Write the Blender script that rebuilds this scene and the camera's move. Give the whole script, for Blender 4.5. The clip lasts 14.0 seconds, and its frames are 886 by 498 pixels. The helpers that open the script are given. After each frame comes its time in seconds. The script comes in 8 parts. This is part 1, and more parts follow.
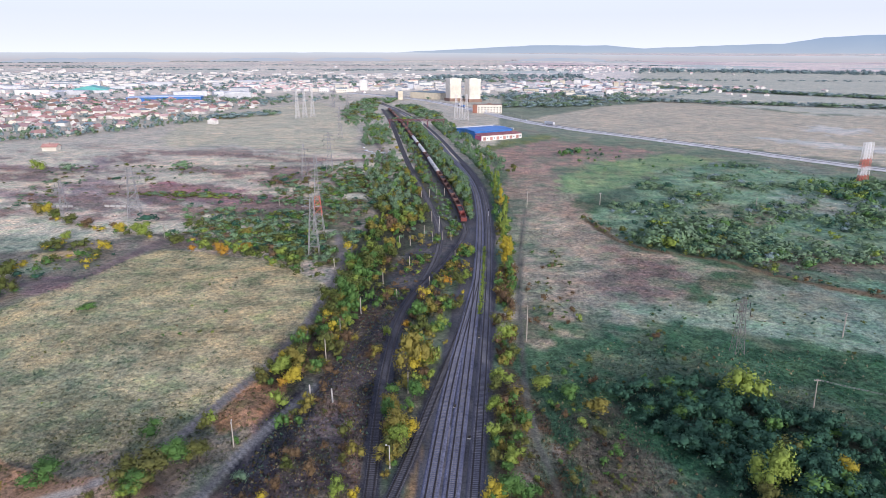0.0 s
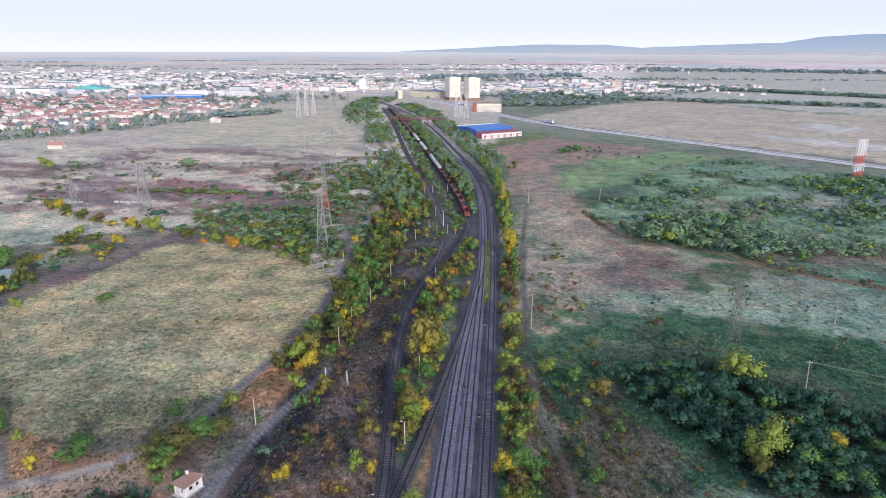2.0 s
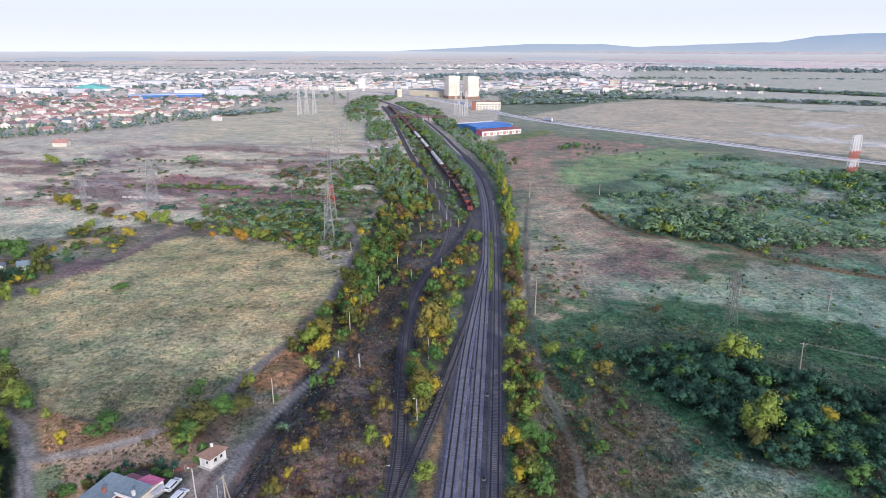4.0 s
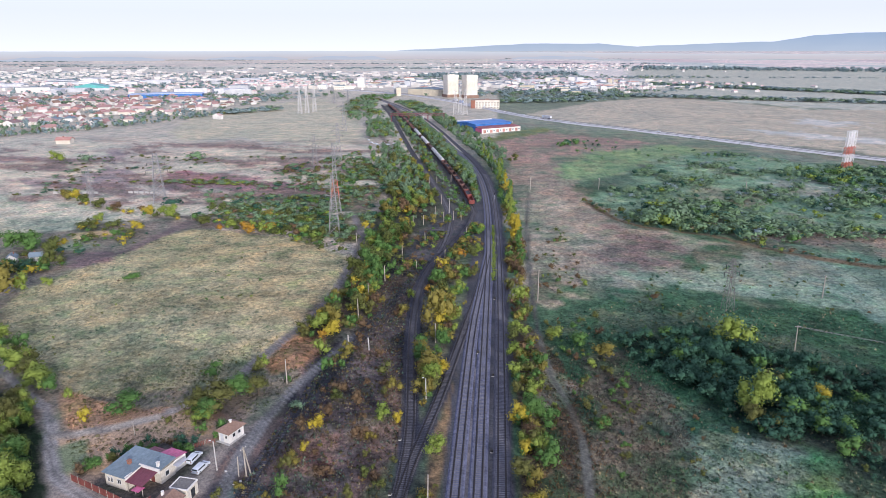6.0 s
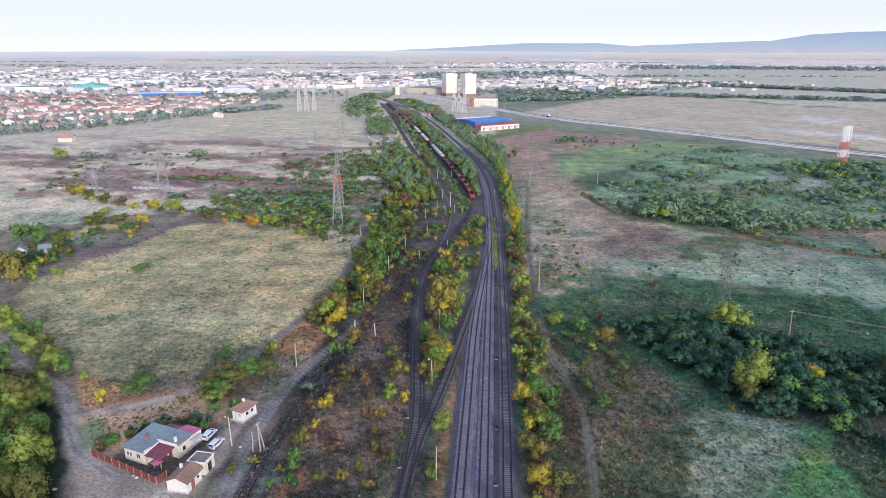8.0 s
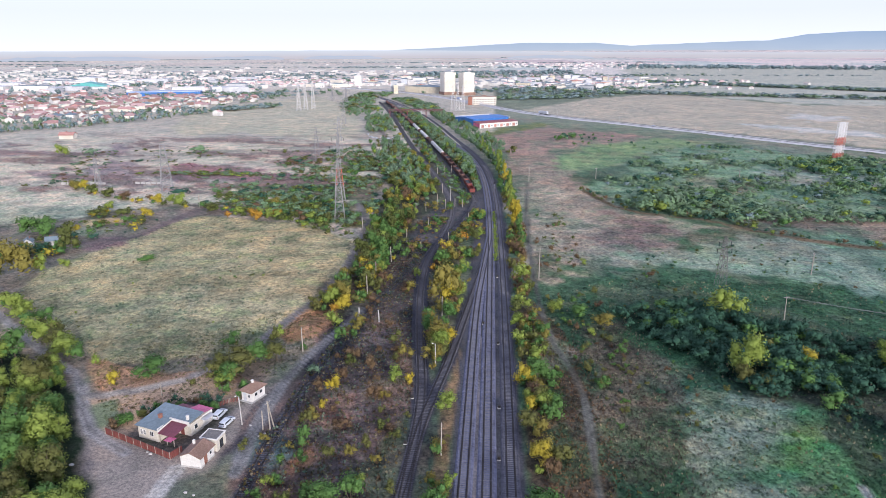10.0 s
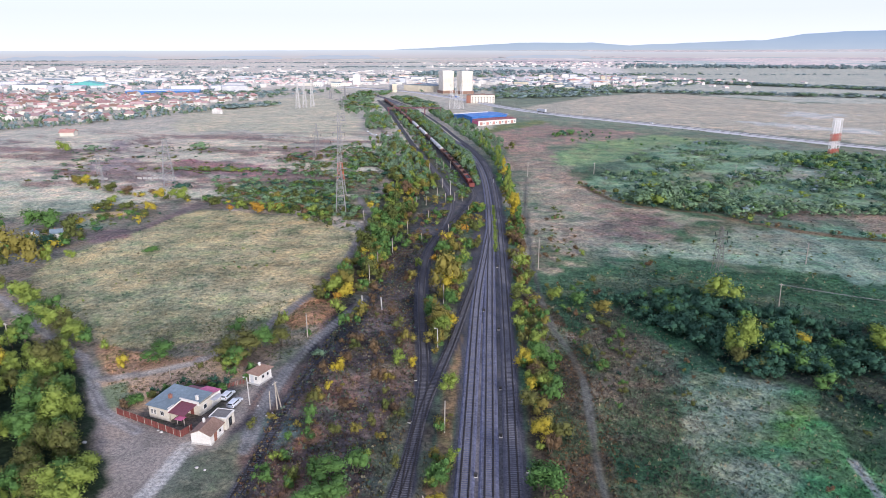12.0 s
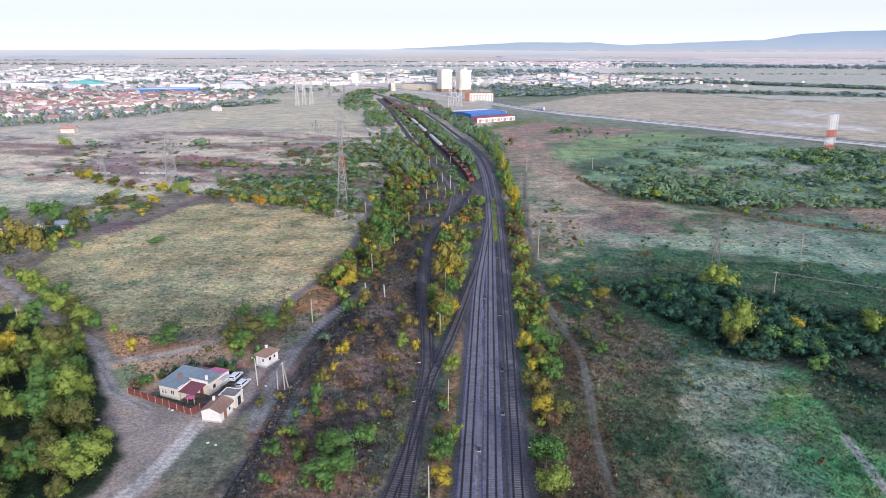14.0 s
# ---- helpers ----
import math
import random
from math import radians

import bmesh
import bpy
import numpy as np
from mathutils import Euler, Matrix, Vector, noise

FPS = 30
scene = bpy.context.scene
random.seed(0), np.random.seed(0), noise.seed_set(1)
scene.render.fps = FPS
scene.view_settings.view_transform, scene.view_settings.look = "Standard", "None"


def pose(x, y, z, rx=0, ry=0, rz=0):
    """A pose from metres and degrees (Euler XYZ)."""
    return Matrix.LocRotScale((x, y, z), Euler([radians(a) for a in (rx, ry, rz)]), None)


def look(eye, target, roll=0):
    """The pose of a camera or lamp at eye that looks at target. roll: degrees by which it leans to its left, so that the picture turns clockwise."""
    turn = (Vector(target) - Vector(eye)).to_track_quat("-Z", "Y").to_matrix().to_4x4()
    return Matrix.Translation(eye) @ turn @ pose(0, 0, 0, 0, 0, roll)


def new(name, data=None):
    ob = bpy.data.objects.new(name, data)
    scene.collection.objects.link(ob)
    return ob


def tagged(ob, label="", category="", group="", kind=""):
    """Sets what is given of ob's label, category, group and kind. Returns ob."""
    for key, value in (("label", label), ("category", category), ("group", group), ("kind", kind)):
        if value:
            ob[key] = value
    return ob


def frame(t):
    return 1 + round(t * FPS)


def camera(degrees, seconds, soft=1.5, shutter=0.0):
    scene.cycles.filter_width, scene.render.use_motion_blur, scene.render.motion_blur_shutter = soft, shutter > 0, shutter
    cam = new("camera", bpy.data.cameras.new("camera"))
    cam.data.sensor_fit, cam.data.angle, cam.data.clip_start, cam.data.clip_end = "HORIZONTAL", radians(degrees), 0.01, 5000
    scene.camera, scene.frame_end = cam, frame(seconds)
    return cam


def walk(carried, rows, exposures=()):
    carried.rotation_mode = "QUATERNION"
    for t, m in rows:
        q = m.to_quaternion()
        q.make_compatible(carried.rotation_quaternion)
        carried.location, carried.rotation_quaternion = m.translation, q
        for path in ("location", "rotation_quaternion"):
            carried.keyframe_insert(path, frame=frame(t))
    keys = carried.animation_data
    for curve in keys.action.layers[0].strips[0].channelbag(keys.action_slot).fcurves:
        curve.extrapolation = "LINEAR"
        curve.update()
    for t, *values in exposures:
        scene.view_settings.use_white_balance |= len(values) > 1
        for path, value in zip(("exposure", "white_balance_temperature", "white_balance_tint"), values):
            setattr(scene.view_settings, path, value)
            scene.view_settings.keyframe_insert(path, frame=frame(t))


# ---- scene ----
cam = camera(68.0, 14.0, soft=0.7)
PATH = [
    (0.0, (7.657, -31.821, 82.508), (-10.439, 158.844, 24.892), 0.01),
    (0.5, (7.093, -33.955, 82.495), (-10.844, 156.710, 24.831), 0.01),
    (1.0, (6.523, -36.063, 82.415), (-11.255, 154.604, 24.708), 0.01),
    (1.5, (5.953, -38.139, 82.273), (-11.666, 152.531, 24.530), 0.01),
    (2.0, (5.389, -40.176, 82.075), (-12.072, 150.499, 24.301), -0.00),
    (2.5, (4.835, -42.169, 81.829), (-12.468, 148.514, 24.027), -0.01),
    (3.0, (4.295, -44.111, 81.538), (-12.849, 146.579, 23.715), -0.02),
    (3.5, (3.773, -45.999, 81.209), (-13.213, 144.699, 23.367), -0.04),
    (4.0, (3.273, -47.830, 80.845), (-13.556, 142.878, 22.989), -0.05),
    (4.5, (2.796, -49.601, 80.452), (-13.874, 141.117, 22.585), -0.07),
    (5.0, (2.345, -51.311, 80.034), (-14.167, 139.419, 22.159), -0.08),
    (5.5, (1.922, -52.957, 79.593), (-14.433, 137.785, 21.714), -0.10),
    (6.0, (1.528, -54.541, 79.134), (-14.670, 136.214, 21.252), -0.11),
    (6.5, (1.162, -56.062, 78.660), (-14.878, 134.706, 20.778), -0.13),
    (7.0, (0.825, -57.522, 78.172), (-15.058, 133.260, 20.292), -0.15),
    (7.5, (0.517, -58.923, 77.674), (-15.210, 131.873, 19.797), -0.16),
    (8.0, (0.235, -60.268, 77.167), (-15.334, 130.542, 19.294), -0.18),
    (8.5, (-0.021, -61.560, 76.653), (-15.434, 129.264, 18.786), -0.19),
    (9.0, (-0.255, -62.805, 76.134), (-15.510, 128.033, 18.271), -0.20),
    (9.5, (-0.468, -64.008, 75.609), (-15.566, 126.845, 17.752), -0.21),
    (10.0, (-0.664, -65.174, 75.080), (-15.606, 125.692, 17.229), -0.21),
    (10.5, (-0.847, -66.311, 74.546), (-15.632, 124.569, 16.700), -0.22),
    (11.0, (-1.022, -67.426, 74.008), (-15.651, 123.468, 16.166), -0.22),
    (11.5, (-1.193, -68.528, 73.465), (-15.665, 122.379, 15.626), -0.21),
    (12.0, (-1.366, -69.625, 72.916), (-15.682, 121.293, 15.079), -0.21),
    (12.5, (-1.547, -70.729, 72.360), (-15.707, 120.201, 14.522), -0.20),
    (13.0, (-1.743, -71.850, 71.794), (-15.746, 119.091, 13.954), -0.18),
    (13.5, (-1.960, -72.999, 71.219), (-15.807, 117.952, 13.373), -0.16),
    (14.0, (-2.207, -74.189, 70.630), (-15.898, 116.770, 12.776), -0.14),
]
walk(cam, [(t, look(eye, target, lean)) for t, eye, target, lean in PATH], [(0.0, 0.06), (7.0, 0.13), (14.0, 0.20)])

# ---- light: a hazy evening sky and a low, veiled sun behind the camera ----
SUN_EL, SUN_AZ = radians(16), radians(152)
world = bpy.data.worlds.new("world")
scene.world = world
world.use_nodes = True
wn, wl = world.node_tree.nodes, world.node_tree.links
wn.clear()
sky = wn.new("ShaderNodeTexSky")
sky.sky_type, sky.sun_disc = "NISHITA", False
sky.sun_elevation, sky.sun_rotation = SUN_EL, SUN_AZ
sky.air_density, sky.dust_density, sky.ozone_density = 1.0, 3.0, 1.0
veil = wn.new("ShaderNodeMix")
veil.data_type = "RGBA"
veil.inputs[0].default_value = 0.75
veil.inputs[7].default_value = (9.6, 10.3, 14.8, 1)
back = wn.new("ShaderNodeBackground")
back.inputs[1].default_value = 0.1
wo = wn.new("ShaderNodeOutputWorld")
wl.new(sky.outputs[0], veil.inputs[6])
coord, split, climb, low = wn.new("ShaderNodeTexCoord"), wn.new("ShaderNodeSeparateXYZ"), wn.new("ShaderNodeMapRange"), wn.new("ShaderNodeMix")
wl.new(coord.outputs["Generated"], split.inputs[0])
wl.new(split.outputs[2], climb.inputs[0])
climb.inputs[1].default_value, climb.inputs[2].default_value = -0.005, 0.05
low.data_type = "RGBA"
low.inputs[6].default_value = (9.3, 9.7, 10.7, 1)
wl.new(climb.outputs[0], low.inputs[0])
high = wn.new("ShaderNodeMapRange")  # the sky dims towards the zenith
high.inputs[1].default_value, high.inputs[2].default_value, high.inputs[3].default_value, high.inputs[4].default_value = 0.12, 0.8, 1.0, 0.7
dome = wn.new("ShaderNodeVectorMath")
dome.operation = "SCALE"
wl.new(split.outputs[2], high.inputs[0])
wl.new(veil.outputs[2], dome.inputs[0])
wl.new(high.outputs[0], dome.inputs["Scale"])
wl.new(dome.outputs[0], low.inputs[7])
wl.new(low.outputs[2], back.inputs[0])
wl.new(back.outputs[0], wo.inputs[0])
sun = new("sun", bpy.data.lights.new("sun", "SUN"))
sun.data.energy, sun.data.angle, sun.data.color = 3.5, radians(9), (1.0, 0.935, 0.92)
sun_from = Vector((math.sin(SUN_AZ) * math.cos(SUN_EL), math.cos(SUN_AZ) * math.cos(SUN_EL), math.sin(SUN_EL)))
sun.matrix_world = look(sun_from * 500, (0, 0, 0))


# ---- materials ----
def nodes_of(name):
    m = bpy.data.materials.new(name)
    m.use_nodes = True
    n, l = m.node_tree.nodes, m.node_tree.links
    return m, n, l, n["Principled BSDF"]


def noise_node(n, l, scale, detail=4.0, rough=0.6, coord="Object", stretch=(1, 1, 1)):
    tc, mp, nz = n.new("ShaderNodeTexCoord"), n.new("ShaderNodeMapping"), n.new("ShaderNodeTexNoise")
    mp.inputs["Scale"].default_value = stretch
    nz.inputs["Scale"].default_value, nz.inputs["Detail"].default_value, nz.inputs["Roughness"].default_value = scale, detail, rough
    l.new(tc.outputs[coord], mp.inputs[0])
    l.new(mp.outputs[0], nz.inputs["Vector"])
    return nz.outputs["Fac"]


def ramp_node(n, l, fac, stops):
    r = n.new("ShaderNodeValToRGB")
    while len(r.color_ramp.elements) < len(stops):
        r.color_ramp.elements.new(0.5)
    for e, (p, c) in zip(r.color_ramp.elements, stops):
        e.position, e.color = p, (*c, 1)
    l.new(fac, r.inputs[0])
    return r.outputs[0]


def mix_node(n, l, fac, a, b, mode="MIX"):
    m = n.new("ShaderNodeMix")
    m.data_type, m.blend_type = "RGBA", mode
    for socket, v in ((0, fac), (6, a), (7, b)):
        if isinstance(v, (int, float)):
            m.inputs[socket].default_value = v
        elif isinstance(v, tuple):
            m.inputs[socket].default_value = (*v, 1)
        else:
            l.new(v, m.inputs[socket])
    return m.outputs[2]


def bump_node(n, l, height, bsdf, strength=0.4, distance=0.05):
    b = n.new("ShaderNodeBump")
    b.inputs["Strength"].default_value, b.inputs["Distance"].default_value = strength, distance
    l.new(height, b.inputs["Height"])
    l.new(b.outputs[0], bsdf.inputs["Normal"])


def surface(name, dark, light, scale=2.0, rough=0.8, metal=0.0, big=0.15, bump=0.3, jitter=0.0, coord="Object"):
    """A weathered surface: grain at one scale, stains at another."""
    m, n, l, b = nodes_of(name)
    fine = noise_node(n, l, scale, 5, 0.65, coord)
    stain = noise_node(n, l, big, 3, 0.5, coord)
    c = mix_node(n, l, ramp_node(n, l, fine, [(0.3, (0, 0, 0)), (0.7, (1, 1, 1))]), dark, light)
    c = mix_node(n, l, 0.35, c, ramp_node(n, l, stain, [(0.35, (0.45, 0.44, 0.43)), (0.65, (1.0, 1.0, 1.0))]), "MULTIPLY")
    if jitter:
        info = n.new("ShaderNodeObjectInfo")
        hsv = n.new("ShaderNodeHueSaturation")
        mul = n.new("ShaderNodeMath")
        mul.operation = "MULTIPLY_ADD"
        mul.inputs[1].default_value, mul.inputs[2].default_value = jitter, 1 - jitter / 2
        l.new(info.outputs["Random"], mul.inputs[0])
        l.new(mul.outputs[0], hsv.inputs["Value"])
        l.new(c, hsv.inputs["Color"])
        c = hsv.outputs[0]
    l.new(c, b.inputs["Base Color"])
    b.inputs["Roughness"].default_value, b.inputs["Metallic"].default_value = rough, metal
    if bump:
        bump_node(n, l, fine, b, bump, 0.03)
    return m


def leaf_material(name, dark, light, other):
    """Foliage whose tint differs from plant to plant, from bough to bough and from spray to spray."""
    m, n, l, b = nodes_of(name)
    info, geo = n.new("ShaderNodeObjectInfo"), n.new("ShaderNodeNewGeometry")
    bough = noise_node(n, l, 0.9, 2, 0.5, "Object")
    spray = n.new("ShaderNodeMath")
    spray.operation = "MULTIPLY_ADD"
    spray.inputs[1].default_value = 0.7
    l.new(geo.outputs["Random Per Island"], spray.inputs[0])
    l.new(ramp_node(n, l, bough, [(0.38, (0, 0, 0)), (0.64, (0.4, 0.4, 0.4))]), spray.inputs[2])
    c = mix_node(n, l, spray.outputs[0], dark, light)
    patch = noise_node(n, l, 0.05, 3, 0.6, "Object")
    add = n.new("ShaderNodeMath")
    add.operation = "ADD"
    l.new(info.outputs["Random"], add.inputs[0])
    l.new(patch, add.inputs[1])
    fac = ramp_node(n, l, add.outputs[0], [(0.35, (0, 0, 0)), (0.95, (0.8, 0.8, 0.8))])
    c = mix_node(n, l, fac, c, other)
    c = mix_node(n, l, 1.0, c, (0.88, 0.95, 0.98), "MULTIPLY")
    l.new(c, b.inputs["Base Color"])
    b.inputs["Roughness"].default_value = 0.8
    b.inputs["Specular IOR Level"].default_value = 0.15
    return m


def land_tint(n, l, c):
    """Patches of the land's growth at several sizes: paler and darker, greener and browner."""
    tuft = noise_node(n, l, 0.55, 6, 0.72)
    clump = noise_node(n, l, 0.09, 5, 0.62)
    hue = noise_node(n, l, 0.11, 5, 0.65)
    wide = noise_node(n, l, 0.018, 4, 0.6)
    c = mix_node(n, l, 1.0, c, ramp_node(n, l, tuft, [(0.36, (0.54, 0.56, 0.57)), (0.5, (0.97, 0.97, 0.96)), (0.64, (1.42, 1.37, 1.30))]), "MULTIPLY")
    c = mix_node(n, l, 1.0, c, ramp_node(n, l, clump, [(0.38, (0.68, 0.73, 0.73)), (0.5, (1, 1, 1)), (0.62, (1.25, 1.18, 1.10))]), "MULTIPLY")
    c = mix_node(n, l, 1.0, c, ramp_node(n, l, hue, [(0.36, (0.76, 0.92, 0.82)), (0.5, (1, 1, 1)), (0.64, (1.13, 1.03, 0.96))]), "MULTIPLY")
    return mix_node(n, l, 0.6, c, ramp_node(n, l, wide, [(0.40, (0.68, 0.77, 0.78)), (0.60, (1.26, 1.15, 1.04))]), "MULTIPLY")


def grass_material():
    """Low growth in the colour of the land that it stands on."""
    m, n, l, b = nodes_of("rough_grass_blades")
    at, geo = n.new("ShaderNodeAttribute"), n.new("ShaderNodeNewGeometry")
    at.attribute_name = "cover"
    c = land_tint(n, l, at.outputs["Color"])
    c = mix_node(n, l, 1.0, c, ramp_node(n, l, geo.outputs["Random Per Island"], [(0.0, (0.76, 0.79, 0.79)), (0.5, (1.0, 1.0, 1.0)), (1.0, (1.26, 1.22, 1.16))]), "MULTIPLY")
    c = mix_node(n, l, 1.0, c, (0.86, 0.95, 1.0), "MULTIPLY")
    l.new(c, b.inputs["Base Color"])
    b.inputs["Roughness"].default_value = 0.9
    b.inputs["Specular IOR Level"].default_value = 0.1
    return m


def rough_ground(n, l, height, amount):
    """Relief that is strong in grass and weak on trodden earth."""
    m = n.new("ShaderNodeMath")
    m.operation = "MULTIPLY"
    l.new(height, m.inputs[0])
    l.new(amount, m.inputs[1])
    return m.outputs[0]


def ground_material():
    m, n, l, b = nodes_of("ground_soil_and_grass")
    at = n.new("ShaderNodeAttribute")
    at.attribute_name = "cover"
    tuft = noise_node(n, l, 0.55, 6, 0.72)
    hue = noise_node(n, l, 0.11, 5, 0.65)
    grit = noise_node(n, l, 2.6, 5, 0.7)
    speck = noise_node(n, l, 1.5, 7, 0.8)
    worn = mix_node(n, l, 1.0, at.outputs["Color"], ramp_node(n, l, grit, [(0.3, (0.70, 0.70, 0.71)), (0.5, (1, 1, 1)), (0.7, (1.25, 1.23, 1.2))]), "MULTIPLY")
    worn = mix_node(n, l, 0.6, worn, ramp_node(n, l, hue, [(0.36, (0.66, 0.68, 0.72)), (0.5, (1, 1, 1)), (0.64, (1.28, 1.18, 1.08))]), "MULTIPLY")
    c = land_tint(n, l, at.outputs["Color"])
    c = mix_node(n, l, at.outputs["Alpha"], worn, c)
    c = mix_node(n, l, 1.0, c, ramp_node(n, l, speck, [(0.40, (0.66, 0.67, 0.69)), (0.5, (1, 1, 1)), (0.60, (1.32, 1.30, 1.26))]), "MULTIPLY")
    c = mix_node(n, l, 1.0, c, (0.86, 0.95, 1.0), "MULTIPLY")
    l.new(c, b.inputs["Base Color"])
    b.inputs["Roughness"].default_value = 0.95
    b.inputs["Specular IOR Level"].default_value = 0.1
    bump_node(n, l, rough_ground(n, l, tuft, at.outputs["Alpha"]), b, 0.9, 0.35)
    return m


M = {}
M["ground"] = ground_material()
M["grass"] = grass_material()
M["ballast"] = surface("grey_ballast", (0.060, 0.066, 0.105), (0.195, 0.208, 0.30), 1.6, 0.95, big=0.45, bump=0.9)
M["dark_ballast"] = surface("oily_grey_ballast", (0.040, 0.042, 0.058), (0.125, 0.127, 0.16), 1.6, 0.95, big=0.45, bump=0.9)
M["old_ballast"] = surface("sooty_ballast", (0.024, 0.025, 0.033), (0.075, 0.073, 0.085), 2.0, 0.95, big=0.08, bump=0.8)
M["rail"] = surface("rusty_rail_steel", (0.018, 0.016, 0.018), (0.05, 0.044, 0.044), 4.0, 0.5, 0.6, bump=0.1)
# dark tone for the rail's shadow as well as grease and rust
M["shade_grease"] = surface("shaded_greasy_rusty_ballast", (0.022, 0.020, 0.024), (0.062, 0.055, 0.058), 3.0, 0.85, big=0.2, bump=0.4)
M["sleeper"] = surface("worn_concrete_sleeper", (0.11, 0.112, 0.13), (0.20, 0.202, 0.235), 6.0, 0.9, jitter=0.25)
M["old_sleeper"] = surface("tarred_timber_sleeper", (0.05, 0.051, 0.062), (0.125, 0.127, 0.15), 6.0, 0.9, jitter=0.5)
M["bark"] = surface("brown_bark", (0.05, 0.04, 0.032), (0.14, 0.11, 0.085), 9.0, 0.95, bump=0.6)
M["pole_wood"] = surface("grey_weathered_pole", (0.26, 0.23, 0.20), (0.48, 0.44, 0.38), 5.0, 0.85, jitter=0.3)
M["concrete"] = surface("pale_concrete", (0.34, 0.33, 0.32), (0.58, 0.57, 0.55), 2.0, 0.85)
M["galvanised"] = surface("dull_galvanised_steel", (0.22, 0.22, 0.23), (0.34, 0.34, 0.35), 2.0, 0.55, 0.1, bump=0)
M["old_steel"] = surface("dark_weathered_steel", (0.13, 0.125, 0.12), (0.24, 0.23, 0.22), 2.0, 0.7, 0.1, bump=0)
M["red_steel"] = surface("faded_red_painted_steel", (0.45, 0.10, 0.07), (0.62, 0.18, 0.13), 2.0, 0.6, bump=0)
M["white_steel"] = surface("white_painted_steel", (0.52, 0.51, 0.50), (0.68, 0.67, 0.66), 2.0, 0.6, bump=0)
M["mast_white"] = surface("fresh_white_mast_paint", (0.74, 0.73, 0.73), (0.86, 0.85, 0.85), 2.0, 0.5, bump=0)
M["pink_tile"] = surface("pale_pink_roof_tile", (0.44, 0.29, 0.28), (0.62, 0.45, 0.43), 0.4, 0.85, jitter=0.5)
# dark umber tile, paled towards pink to stand for distance haze
M["umber_tile"] = surface("hazed_dark_umber_tile", (0.26, 0.17, 0.175), (0.40, 0.28, 0.28), 0.4, 0.85, jitter=0.5)
M["plaster"] = surface("cream_wall_plaster", (0.60, 0.55, 0.46), (0.80, 0.76, 0.68), 2.5, 0.9, jitter=0.25)
M["white_wall"] = surface("white_lime_wall", (0.66, 0.64, 0.60), (0.84, 0.83, 0.80), 2.5, 0.9, jitter=0.2)
M["grey_sheet"] = surface("grey_sheet_roof", (0.13, 0.185, 0.22), (0.22, 0.285, 0.33), 1.5, 0.65, bump=0.1)
M["red_sheet"] = surface("wine_red_sheet_roof", (0.12, 0.028, 0.045), (0.20, 0.055, 0.08), 1.5, 0.5, bump=0.1)
M["bright_red_sheet"] = surface("red_sheet_roof", (0.25, 0.07, 0.075), (0.36, 0.12, 0.12), 1.5, 0.5, bump=0.1)
M["pink_sheet"] = surface("magenta_sheet", (0.40, 0.07, 0.17), (0.60, 0.16, 0.30), 1.5, 0.5, bump=0.1)
M["roof_tile"] = surface("red_clay_roof_tile", (0.34, 0.16, 0.13), (0.54, 0.31, 0.27), 1.2, 0.85, jitter=0.6)
M["brown_tile"] = surface("brown_clay_roof_tile", (0.20, 0.12, 0.09), (0.33, 0.22, 0.17), 3.0, 0.85)
M["blue_sheet"] = surface("blue_sheet_cladding", (0.02, 0.13, 0.42), (0.05, 0.22, 0.58), 0.6, 0.5, bump=0.1)
M["town_wall"] = surface("greyish_town_plaster", (0.45, 0.44, 0.42), (0.68, 0.66, 0.63), 0.5, 0.9, jitter=0.4, bump=0)
# red town tile with distance haze mixed into its colour
M["town_roof"] = surface("hazed_red_roof_tile", (0.34, 0.19, 0.185), (0.50, 0.32, 0.30), 0.4, 0.85, jitter=0.6)
M["pale_blue"] = surface("pale_blue_sheet_roof", (0.34, 0.44, 0.62), (0.46, 0.56, 0.72), 0.5, 0.6, bump=0)
M["teal_sheet"] = surface("teal_sheet_roof", (0.06, 0.34, 0.33), (0.12, 0.45, 0.43), 0.6, 0.5, bump=0.1)
M["hall_white"] = surface("pale_hall_cladding", (0.40, 0.42, 0.45), (0.62, 0.64, 0.67), 0.5, 0.6, jitter=0.3, bump=0)
M["hall_tan"] = surface("sandy_hall_cladding", (0.50, 0.45, 0.34), (0.64, 0.58, 0.46), 0.5, 0.7, jitter=0.3, bump=0)
M["silo"] = surface("cream_silo_concrete", (0.68, 0.63, 0.54), (0.82, 0.78, 0.68), 0.3, 0.85, big=0.06)
M["asphalt"] = surface("sun_bleached_road", (0.54, 0.54, 0.55), (0.66, 0.66, 0.67), 1.0, 0.9)
M["paint_white"] = surface("white_paint", (0.70, 0.70, 0.70), (0.82, 0.82, 0.82), 2.0, 0.6, bump=0)
M["dark_glass"] = surface("dark_window_glass", (0.02, 0.025, 0.03), (0.05, 0.06, 0.07), 1.0, 0.12, bump=0)
M["car_white"] = surface("white_car_paint", (0.58, 0.64, 0.70), (0.70, 0.75, 0.80), 1.0, 0.25, bump=0)
M["rubber"] = surface("black_rubber", (0.015, 0.015, 0.016), (0.03, 0.03, 0.032), 5.0, 0.85, bump=0)
M["loco_red"] = surface("dull_red_wagon_paint", (0.15, 0.03, 0.026), (0.25, 0.055, 0.045), 2.0, 0.45, bump=0)
M["wagon_rust"] = surface("rust_brown_wagon", (0.09, 0.05, 0.045), (0.19, 0.10, 0.085), 1.0, 0.8, jitter=0.8, bump=0.1)
M["wagon_tank"] = surface("pale_tank_paint", (0.40, 0.40, 0.41), (0.66, 0.66, 0.67), 0.7, 0.55, jitter=0.4, bump=0)
